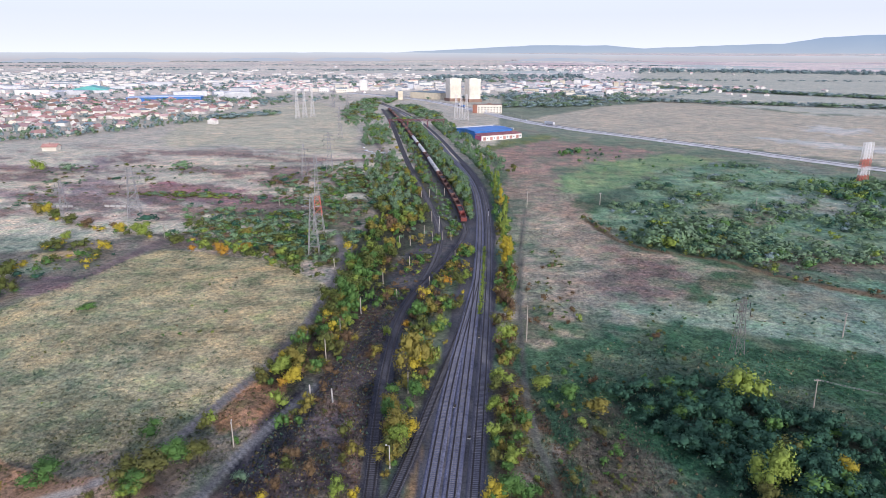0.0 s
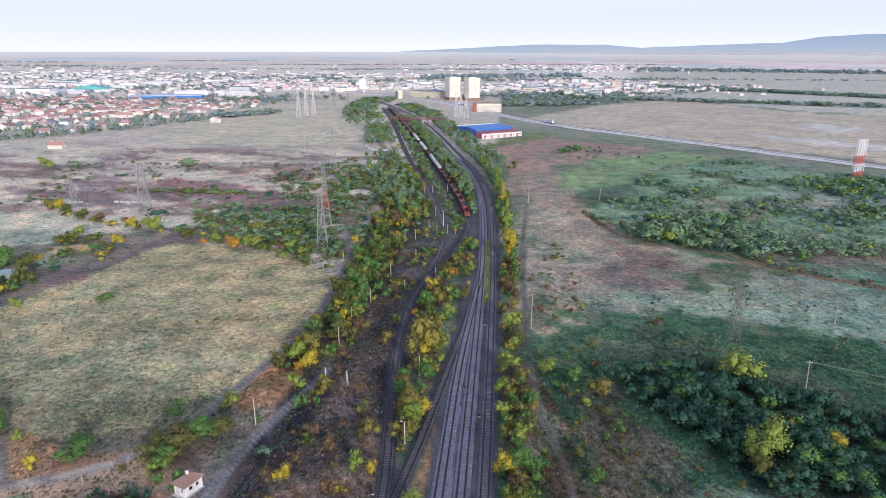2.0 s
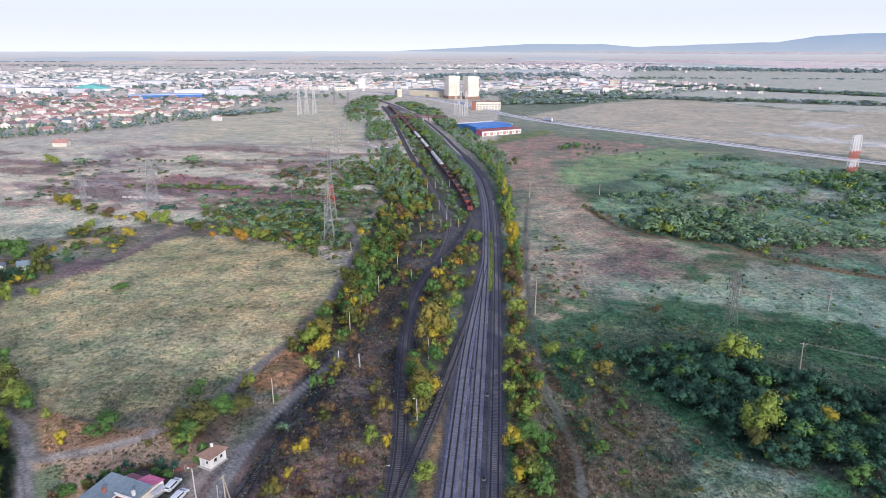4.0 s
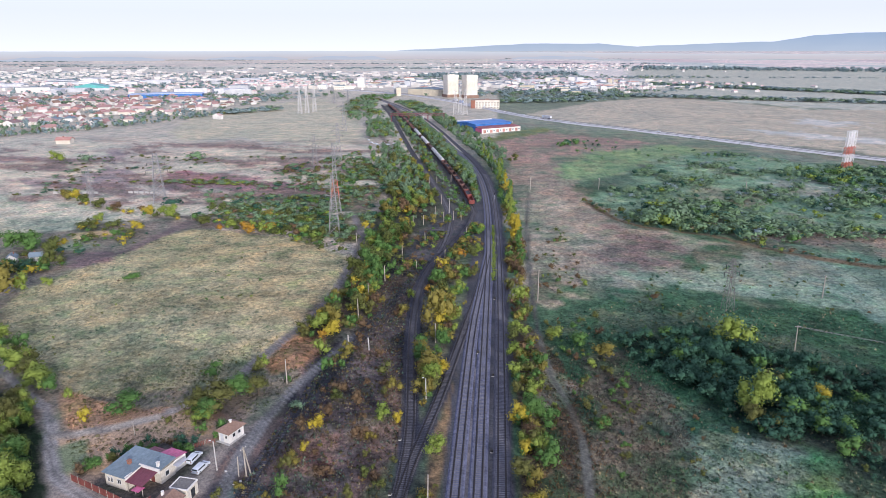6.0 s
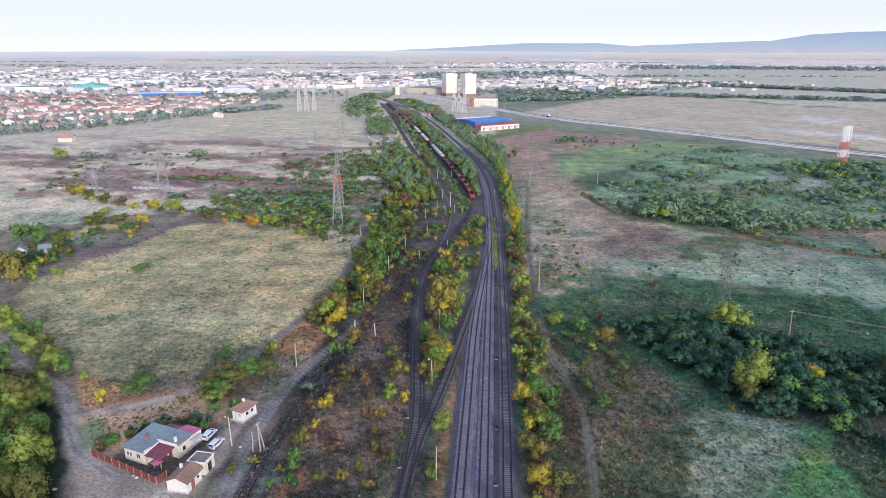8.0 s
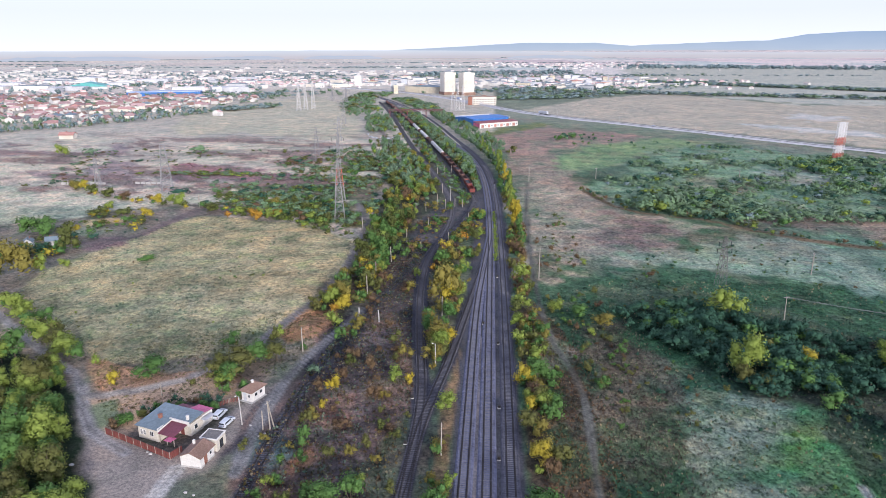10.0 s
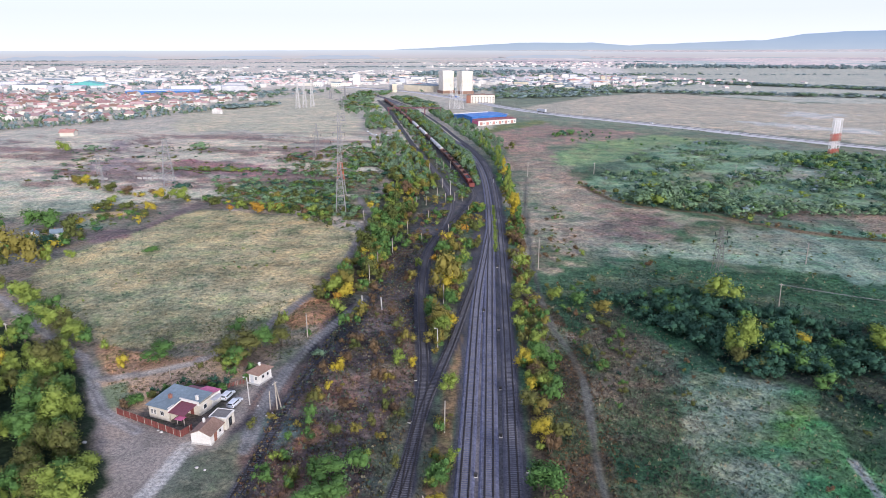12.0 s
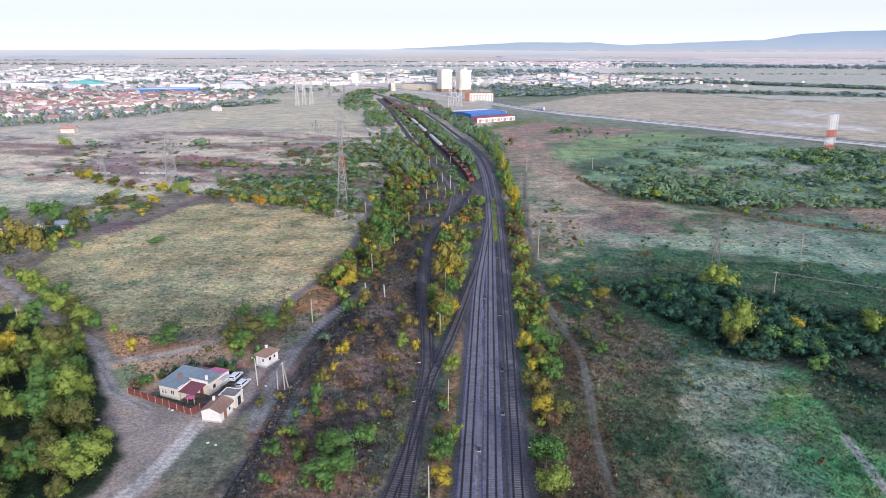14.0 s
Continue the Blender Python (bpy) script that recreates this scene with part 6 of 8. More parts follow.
def shed_tiled():
    t = thing("shed", "small white shed with brown tiled roof and open red door", "shed", pose(-58.5, 37.7, 0, 0, 0, -8))
    bm = bmesh.new()
    gable_walls(bm, 0, 0, 4.2, 4.6, 2.3, 0.85)
    part("wall", bm, M["white_wall"], t)
    bm = bmesh.new()
    steps = []
    for k in range(10):  # lapped courses from the eaves to the ridge
        x, z = -0.3 + k * 0.24, 2.25 + k * 0.103
        steps += [(x, z), (x, z + 0.05)] if k else [(x, z + 0.05)]
    left = steps + [(2.1, 3.36)]
    outline = left + [(4.2 - x, z) for x, z in steps[::-1]] + [(4.5, 2.18), (2.1, 3.2), (-0.3, 2.18)]
    prism(bm, outline, -0.3, 4.9)
    part("roof", bm, M["brown_tile"], t, "brown tiled roof in courses")
    part("plinth", boxes((-0.06, -0.06, -0.1, 4.26, 4.66, 0.3)), M["concrete"], t)
    part("chimney", boxes((0.7, 3.2, 2.6, 1.1, 3.6, 3.7)), M["white_wall"], t)
    d = part("door", boxes((4.2, 1.2, 0.05, 4.26, 2.2, 2.05)), M["brick"], t, "brick-red plank door")
    part("handle", boxes((4.26, 2.0, 1.0, 4.32, 2.1, 1.04)), M["iron"], d)
    window_part(t, 4.2, 3.4, 1.0, 0.8, 0.8, "x")


def shed_flat():
    t = thing("garage", "cream flat-roofed garage with dark sheet roof", "garage", pose(-57.1, 43.3, 0, 0, 0, -8))
    part("wall", boxes((0, 0, -0.1, 3.6, 0.2, 2.5), (0, 3.0, -0.1, 3.6, 3.2, 2.5), (0, 0.2, -0.1, 0.2, 3.0, 2.5), (3.4, 0.2, -0.1, 3.6, 1.0, 2.5), (3.4, 2.4, -0.1, 3.6, 3.0, 2.5), (3.4, 1.0, 2.0, 3.6, 2.4, 2.5)), M["plaster"], t)
    part("parapet", boxes((-0.1, -0.1, 2.5, 3.7, 0.1, 2.75), (-0.1, 3.1, 2.5, 3.7, 3.3, 2.75), (-0.1, 0.1, 2.5, 0.1, 3.1, 2.75), (3.5, 0.1, 2.5, 3.7, 3.1, 2.75)), M["white_wall"], t)
    bm = bmesh.new()
    sheet_roof(bm, 0.1, 0.1, 3.5, 3.1, 2.52, 2.6)
    part("roof", bm, M["old_steel"], t, "dark grey sheet roof")
    part("door", boxes((3.44, 1.02, 0, 3.5, 2.38, 1.98)), M["dark_glass"], t)


def kiosk():
    t = thing("signal_hut", "little white hut with tiled pyramid roof and vent", "hut", pose(-56.1, 62.6, 0, 0, 0, -22))
    part("wall", boxes((0, 0, -0.1, 2.9, 4.3, 2.5)), M["white_wall"], t)
    bm = bmesh.new()
    o = 0.5
    q = [(-o, -o, 2.45), (2.9 + o, -o, 2.45), (2.9 + o, 4.3 + o, 2.45), (-o, 4.3 + o, 2.45)]
    low = [bm.verts.new(p) for p in q]
    up = [bm.verts.new((p[0], p[1], p[2] + 0.1)) for p in q]
    r0, r1 = bm.verts.new((1.45, 1.6, 3.75)), bm.verts.new((1.45, 2.7, 3.75))
    for i in range(4):
        j = (i + 1) % 4
        bm.faces.new((low[i], low[j], up[j], up[i]))
    bm.faces.new(low[::-1])
    bm.faces.new((up[0], up[1], r0))
    bm.faces.new((up[1], up[2], r1, r0))
    bm.faces.new((up[2], up[3], r1))
    bm.faces.new((up[3], up[0], r0, r1))
    part("roof", bm, M["brown_tile"], t, "brown tiled pyramid roof")
    part("vent", boxes((1.25, 1.95, 3.6, 1.65, 2.35, 4.2), (1.18, 1.88, 4.15, 1.72, 2.42, 4.28)), M["white_wall"], t)
    part("apron", boxes((-0.3, -0.55, -0.1, 3.3, -0.01, 0.06), (2.91, -0.01, -0.1, 3.35, 4.4, 0.06)), M["concrete"], t)
    part("door", boxes((0.5, -0.03, 0.05, 1.35, 0.02, 2.05)), M["hall_white"], t)
    window_part(t, 2.1, 0, 1.0, 0.7, 0.9, "y")
    window_part(t, 2.9, 1.4, 1.0, 0.9, 0.9, "x")
    window_part(t, 2.9, 3.0, 1.0, 0.8, 0.9, "x")


def car_meshes():
    """An estate car: body shell, glass house, wheels."""
    side = [(-2.15, 0.32), (-2.2, 0.75), (-2.1, 0.98), (-1.95, 1.38), (0.35, 1.44), (0.72, 1.36), (1.25, 0.98), (2.05, 0.82), (2.2, 0.6), (2.18, 0.32)]
    bm = bmesh.new()
    rows = []
    for s in (-1, -0.96, 0.96, 1):
        rows.append([bm.verts.new((s * (0.86 - (0.16 if z > 1.2 else 0)), y, z if abs(s) == 1 else z + (0.02 if z > 0.5 else 0))) for y, z in side])
    for a, b in zip(rows[:-1], rows[1:]):
        for i in range(len(side)):
            j = (i + 1) % len(side)
            bm.faces.new((a[i], a[j], b[j], b[i]))
    bm.faces.new(rows[0])
    bm.faces.new(rows[-1][::-1])
    bmesh.ops.recalc_face_normals(bm, faces=bm.faces[:])
    return bm


def car(x, y, turn, label):
    t = thing("car", label, "car", pose(x, y, 0, 0, 0, turn) @ Matrix.Scale(0.9, 4))
    body = part("body", car_meshes(), M["car_white"], t, "pale paint")
    part("windscreen", prism(bmesh.new(), [(-0.72, 0.0), (0.72, 0.0), (0.66, 0.36), (-0.66, 0.36)], 0, 0.02), M["dark_glass"], t).matrix_basis = pose(0, 1.25, 1.0, 37, 0, 0)
    part("rear_window", boxes((-0.62, -2.10, 1.02, 0.62, -2.03, 1.34)), M["dark_glass"], t)
    for s in (-1, 1):
        part("side_window", boxes((s * 0.80 - 0.05, -1.8, 1.0, s * 0.80 + 0.05, 0.55, 1.32)), M["dark_glass"], t)
        for yy in (-1.35, 1.38):
            w = part("wheel", rods(((s * 0.70, yy, 0.31), (s * 0.88, yy, 0.31), 0.31), sides=14), M["rubber"], t)
            part("rim", rods(((s * 0.86, yy, 0.31), (s * 0.895, yy, 0.31), 0.19), sides=10), M["galvanised"], w)
        part("headlight", boxes((s * 0.62 - 0.16, 2.12, 0.62, s * 0.62 + 0.16, 2.2, 0.76)), M["hall_white"], t)
        part("tail_light", boxes((s * 0.7 - 0.1, -2.22, 0.7, s * 0.7 + 0.1, -2.12, 0.95)), M["loco_red"], t)
        part("mirror", boxes((s * 0.95 - 0.09, 0.85, 0.95, s * 0.95 + 0.09, 0.98, 1.08)), M["car_white"], t)
    return t


def fence(points, height, label, gap=0.16, board=0.13):
    t = thing("fence", label, "fence")
    me = mesh_from("board", [(0, -0.012, 0), (board, -0.012, 0), (board, 0.012, 0), (0, 0.012, 0), (0, -0.012, height), (board, -0.012, height), (board, 0.012, height), (0, 0.012, height)], [(0, 1, 5, 4), (1, 2, 6, 5), (2, 3, 7, 6), (3, 0, 4, 7), (4, 5, 6, 7)], M["wood_fence"])
    for (ax, ay), (bx, by) in zip(points[:-1], points[1:]):
        d = math.hypot(bx - ax, by - ay)
        turn = math.degrees(math.atan2(by - ay, bx - ax))
        n = int(d / gap)
        for i in range(n):
            u = i / n
            part_mesh("board", me, t, m=pose(ax + (bx - ax) * u, ay + (by - ay) * u, random.uniform(-0.03, 0.03), 0, 0, turn))
        for i in range(int(d / 2.2) + 1):
            u = min(1.0, i * 2.2 / d)
            part("post", boxes((ax + (bx - ax) * u - 0.05, ay + (by - ay) * u - 0.05, -0.1, ax + (bx - ax) * u + 0.05, ay + (by - ay) * u + 0.05, height + 0.12)), M["pole_wood"], t)


keeper_house()
shed_tiled()
shed_flat()
kiosk()
car(-58.4, 55.6, -8, "white estate car parked on the gravel yard")
car(-55.6, 52.6, -12, "white hatchback parked on the gravel yard")
fence([(-79.0, 47.2), (-75.2, 45.6), (-67.4, 42.2), (-61.6, 39.6), (-60.3, 42.2)], 1.5, "red-brown board fence round the house garden")
fence([(-60.2, 59.5), (-58.4, 61.3), (-56.6, 62.0)], 1.0, "low board fence beside the parked cars", gap=0.3)
for sx, sy, sr in ((-46.4, 49.5, 0.35), (-47.3, 48.6, 0.28), (-50.5, 52.4, 0.3), (-66.3, 41.1, 0.4), (-67.2, 41.6, 0.3), (-79.5, 36.5, 0.5), (-54.2, 30.2, 0.35), (-52.4, 29.6, 0.3)):
    bm = bmesh.new()
    bmesh.ops.create_icosphere(bm, subdivisions=1, radius=sr)
    for v in bm.verts:
        v.co = Vector((v.co.x * (1 + 0.3 * random.random()), v.co.y, v.co.z * 0.6)) * (0.8 + 0.3 * random.random())
    me = bpy.data.meshes.new("rubble_block")
    bm.to_mesh(me)
    bm.free()
    me.materials.append(M["concrete"])
    ob = tagged(new("rubble_block", me), "pale broken concrete lump on the bare yard", "rubble")
    ob.matrix_basis = pose(sx, sy, sr * 0.2)


# ---- poles ----
def pole(x, y, h, style="wood", turn=0.0, tilt=0.0, thick=0.13):
    words = {"wood": "tall weathered wooden pole with crossarm", "lamp": "slim concrete lamp post with small lamp head", "post": "short pale concrete post", "double": "braced pair of wooden poles", "plain": "bare grey catenary pole of the yard"}
    t = thing("utility_pole" if style in ("wood", "double", "plain") else ("street_lamp" if style == "lamp" else "concrete_post"), words[style], "pole" if style != "lamp" else "lamp post", pose(x, y, 0, 0, tilt, turn), group="poles of the railway land")
    part("shaft", rods(((0, 0, -0.4), (0, 0, h), thick, thick * 0.68), sides=8), M["concrete"] if style in ("post", "lamp") else M["pole_wood"], t)
    if style == "double":
        part("brace", rods(((1.2, 0, -0.3), (0.1, 0, h * 0.92), thick, thick * 0.7), sides=8), M["pole_wood"], t)
    if style in ("wood", "double"):
        part("crossarm", boxes((-0.75, -0.06, h - 0.55, 0.75, 0.06, h - 0.43)), M["pole_wood"], t)
        for s in (-0.65, -0.25, 0.25, 0.65):
            part("insulator", rods(((s, 0, h - 0.43), (s, 0, h - 0.22), 0.05, 0.035), sides=6), M["white_steel"], t)
    if style == "lamp":
        part("bracket", rods(((0, 0, h - 0.05), (-0.5, 0, h + 0.12), 0.035), sides=5), M["galvanised"], t)
        part("lamp_head", boxes((-0.85, -0.11, h + 0.05, -0.45, 0.11, h + 0.19), bevel=0.03), M["paint_white"], t)
    if style == "post":
        part("cap", boxes((-0.16, -0.16, h - 0.04, 0.16, 0.16, h + 0.08)), M["concrete"], t)
    return t


for x, y, h, style, th in ((-49.3, 87.5, 6.9, "wood", 0.17), (15.4, 148.7, 11.4, "plain", 0.2), (83.6, 117.2, 7.7, "wood", 0.16), (-9.8, 44.8, 7.1, "plain", 0.16), (-14.3, 83.5, 5.4, "lamp", 0.14),
                           (-52.4, 52.7, 6.5, "lamp", 0.16), (-45.8, 51.1, 6.8, "double", 0.17), (-47.3, 51.0, 4.4, "plain", 0.15), (-125.8, 78.3, 6.0, "wood", 0.2), (-39.0, 110.2, 3.5, "post", 0.26),
                           (-32.9, 108.7, 3.6, "post", 0.26), (-54.7, 196.2, 8.9, "double", 0.18), (-40.5, 130.8, 6.7, "plain", 0.18), (-37.9, 164.5, 6.0, "plain", 0.18), (-35.6, 191.7, 5.4, "plain", 0.2),
                           (-29.0, 214.2, 4.7, "plain", 0.2), (-15.1, 114.7, 6.0, "plain", 0.14), (-18.7, 192.7, 4.2, "plain", 0.18), (-147.4, 246.0, 7.0, "double", 0.18), (-116.5, 314.7, 6.9, "wood", 0.18),
                           (-28.3, 178.8, 4.0, "plain", 0.14), (-11.7, 224.1, 4.8, "plain", 0.18), (-38.3, 247.1, 3.8, "plain", 0.18), (-33.2, 244.8, 4.9, "plain", 0.18), (-28.9, 261.5, 5.1, "plain", 0.2),
                           (-24.1, 252.0, 4.7, "plain", 0.2), (-19.7, 255.0, 4.7, "plain", 0.2), (-15.9, 255.2, 4.1, "plain", 0.2), (-28.5, 289.3, 5.4, "plain", 0.2), (-22.8, 269.1, 7.6, "lamp", 0.18),
                           (61.2, 334.9, 7.0, "wood", 0.2), (20.3, 324.6, 9.0, "wood", 0.2), (143.9, 330.6, 6.9, "wood", 0.2), (-41.0, 345.9, 3.9, "plain", 0.22), (-36.2, 346.2, 4.8, "plain", 0.22),
                           (-31.9, 346.4, 5.1, "plain", 0.22), (-27.8, 351.1, 4.8, "plain", 0.22), (-19.3, 351.6, 5.2, "plain", 0.22), (-11.2, 17.1, 6.2, "plain", 0.16), (-40.7, 148.0, 5.5, "plain", 0.16),
                           (-75.0, 63.0, 3.0, "plain", 0.12), (110.0, 160.0, 8.0, "wood", 0.2)):
    pole(x, y, h, style, random.uniform(0, 180) if style != "lamp" else 0, random.uniform(-2.0, 2.0), th)


def signal_post(x, y, h):
    t = thing("railway_signal", "dark railway signal with white banded mast", "railway signal", pose(x, y, 0))
    part("mast", rods(((0, 0, 0), (0, 0, h), 0.09), sides=8), M["white_steel"], t)
    hd = part("signal_head", boxes((-0.28, -0.12, h - 0.2, 0.28, 0.06, h + 1.0), bevel=0.05), M["iron"], t)
    for k in range(3):
        part("lens", rods(((0, -0.12, h + 0.05 + 0.34 * k), (0, -0.2, h + 0.05 + 0.34 * k), 0.1), sides=10), M["dark_glass"], hd)
    part("footing", boxes((-0.35, -0.35, -0.1, 0.35, 0.35, 0.25)), M["concrete"], t)


signal_post(-0.2, 302.9, 2.9)
signal_post(5.0, 306.8, 2.4)
signal_post(6.3, 58.0, 1.6)
for bx, by in ((1.5, 63), (1.4, 96), (-3.2, 31), (-2.8, 109), (1.4, 44), (6.2, 33), (-17.2, 48), (-18.0, 66), (1.3, 150)):
    t = thing("relay_box", "small dark trackside box on a footing", "trackside box", pose(bx, by, 0.0, 0, 0, random.uniform(-6, 6)))
    part("case", boxes((-0.3, -0.2, 0.15, 0.3, 0.2, 0.75), bevel=0.03), M["iron"], t)
    part("footing", boxes((-0.36, -0.26, -0.1, 0.36, 0.26, 0.15)), M["concrete"], t)
    part("lid", boxes((-0.34, -0.24, 0.75, 0.34, 0.24, 0.8)), M["iron"], t)


# ---- lattice towers and cables ----
def lattice(parent, base, top, h, material, bays, bar=0.09, sub=None, z0=0.0):
    """Four leaning legs, each a part, and their crossed bracing as another."""
    def width(u):
        return base + (top - base) * u
    for sx, sy in ((-1, -1), (1, -1), (1, 1), (-1, 1)):
        part("leg", rods(((sx * width(0) / 2, sy * width(0) / 2, z0 - 0.2), (sx * width(1) / 2, sy * width(1) / 2, z0 + h), bar, bar * 0.8), sides=4), material, parent)
    bm = bmesh.new()
    us = [1 - (1 - k / bays) ** 1.25 for k in range(bays + 1)]
    for u0, u1 in zip(us[:-1], us[1:]):
        a, b = width(u0) / 2, width(u1) / 2
        za, zb = z0 + u0 * h, z0 + u1 * h
        for (ax, ay), (bx, by) in (((-1, -1), (1, -1)), ((1, -1), (1, 1)), ((1, 1), (-1, 1)), ((-1, 1), (-1, -1))):
            rod(bm, (ax * a, ay * a, za), (bx * b, by * b, zb), bar * 0.55, sides=3)
            rod(bm, (bx * a, by * a, za), (ax * b, ay * b, zb), bar * 0.55, sides=3)
            rod(bm, (ax * b, ay * b, zb), (bx * b, by * b, zb), bar * 0.55, sides=3)
    tagged(part("bracing", bm, material, parent), kind="stuff")


def pylon(x, y, h, base, turn, arms, label, material="galvanised", neck=0.9, bar=0.1, bands=False):
    t = thing("power_pylon", label, "pylon", pose(x, y, 0, 0, 0, turn), group="pylons of the power lines")
    if bands:
        tones = ["galvanised", "red_steel", "galvanised", "galvanised"]
        k = len(tones)
        for i, tone in enumerate(tones):
            w0, w1 = base + (neck - base) * min(1, i / (k - 1) * 1.1), base + (neck - base) * min(1, (i + 1) / (k - 1) * 1.1)
            lattice(t, w0, max(neck, w1), h / k, M[tone], 3, bar, z0=h * i / k)
    else:
        lattice(t, base, neck, h, M[material], max(6, int(h / 3)), bar)
    for z, reach in arms:
        for s in (-1, 1):
            bm = bmesh.new()
            for o in (-0.35, 0.35):
                rod(bm, (s * neck * 0.4, o, z), (s * reach, 0, z + 0.25), bar * 0.7, sides=4)
            rod(bm, (s * neck * 0.4, 0, z + 1.3), (s * reach, 0, z + 0.25), bar * 0.7, sides=4)
            part("crossarm", bm, M[material], t)
            part("insulator", rods(((s * reach, 0, z + 0.2), (s * reach, 0, z - 1.3), 0.09), sides=5), M["dark_glass"], t)
    return t


pylon(-180.2, 279, 27, 6.4, 20, ((18, 5.5), (22, 4.5)), "grey lattice pylon on splayed legs in scrub", neck=2.0, bar=0.16)
pylon(-72.0, 228.6, 26, 4.6, 10, ((17, 3.6), (20.5, 4.2), (23.5, 3.2)), "slender grey lattice pylon beside the field", neck=1.0, bar=0.13)
pylon(-79.3, 262, 36, 5.2, 10, ((25, 3.6), (29, 4.2), (33, 3.0)), "tall lattice pylon with a faded red band", neck=1.2, bar=0.13, bands=True)
pylon(-117, 425, 28, 4.6, 10, ((19, 3.6), (22.5, 4.2), (25.5, 3.2)), "slender grey lattice pylon on the heath", neck=1.0, bar=0.16)
pylon(-156, 612, 30, 4.6, 10, ((21, 4.5), (25, 7.0)), "grey lattice pylon with broad arms", neck=1.2, bar=0.2)
pylon(-128, 400, 23, 3.8, 30, ((15, 3.0), (19, 3.0)), "thin grey lattice pylon on the heath", neck=0.8, bar=0.09)
pylon(-228, 292, 17, 3.4, 20, ((12, 3.4), (15, 2.6)), "small grey lattice pylon on the heath", neck=0.9, bar=0.10)
pylon(-212, 268, 12, 1.6, 20, ((10, 2.4),), "low grey lattice mast in the hedge", neck=0.6, bar=0.07)
pylon(75.1, 146.7, 17.0, 2.9, 15, ((12.5, 2.6), (15, 2.2)), "dark grey lattice pylon standing in dark scrub", "old_steel", neck=0.8, bar=0.08)
pylon(-220, 915, 24, 3.6, 0, ((19, 5.0),), "far grey lattice pylon by the wood", neck=1.0, bar=0.2)
pylon(-258, 982, 24, 3.6, 0, ((19, 5.0),), "far grey lattice pylon by the wood", neck=1.0, bar=0.2)
for k, (x, y) in enumerate(((-259, 803), (-253, 815), (-246, 827))):
    pylon(x, y, 35, 5.0, 0, ((33, 2.0),), "pale lattice mast in a row of three", "white_steel", neck=1.2, bar=0.19)
for k, (x, y) in enumerate(((-55, 802), (-48.5, 798), (-42, 802))):
    pylon(x, y, 32, 5.4, 0, ((30, 1.6),), "pale lattice mast behind the blue hall", "white_steel", neck=1.4, bar=0.22)
for k, (x, y) in enumerate(((237.6, 414), (240.3, 416), (243.0, 418))):
    t = thing("lattice_mast", "red and white banded lattice mast in a row", "mast", pose(x, y, 0, 0, 0, 12), group="banded masts")
    for i in range(5):
        lattice(t, 2.6 - 0.1 * i, 2.6 - 0.1 * (i + 1), 5.3, M["red_steel" if i in (0, 2) else "mast_white"], 3, 0.13, z0=5.3 * i)


def cable(a, b, sag, name_label):
    """A hanging wire between two places."""
    a, b = Vector(a), Vector(b)
    bm = bmesh.new()
    rings = []
    side = (b - a).cross(Vector((0, 0, 1))).normalized() * 0.022
    for k in range(17):
        u = k / 16
        p = a.lerp(b, u) - Vector((0, 0, 4 * sag * u * (1 - u)))
        rings.append([bm.verts.new(q) for q in (p - side, p + side, p + Vector((0, 0, 0.038)))])
    for r0, r1 in zip(rings[:-1], rings[1:]):
        for i in range(3):
            j = (i + 1) % 3
            bm.faces.new((r0[i], r0[j], r1[j], r1[i]))
    me = bpy.data.meshes.new("cable")
    bm.to_mesh(me)
    bm.free()
    me.materials.append(M["galvanised"])
    tagged(new("cable", me), name_label, "cable")


for s in (-1, 1):
    cable((75.1 + 2.5 * s, 146.7, 11.2), (190 + 3 * s, 95, 11.2), 3.5, "thin power cable hanging from the scrub pylon")
    cable((-72 + 3.6 * s, 228.6, 15.8), (-79.3 + 3.6 * s, 262, 23.8), 1.0, "thin power cable between two pylons")
    cable((-79.3 + 3.6 * s, 262, 23.8), (-117 + 3.6 * s, 425, 17.8), 5.0, "thin power cable between two pylons")
    cable((-117 + 3.6 * s, 425, 17.8), (-156 + 4.5 * s, 612, 19.8), 5.0, "thin power cable between two pylons")
    cable((83.6 + 0.6 * s, 117.2, 7.4), (150 + 0.6 * s, 96, 7.4), 1.5, "sagging low wire above the dark scrub")


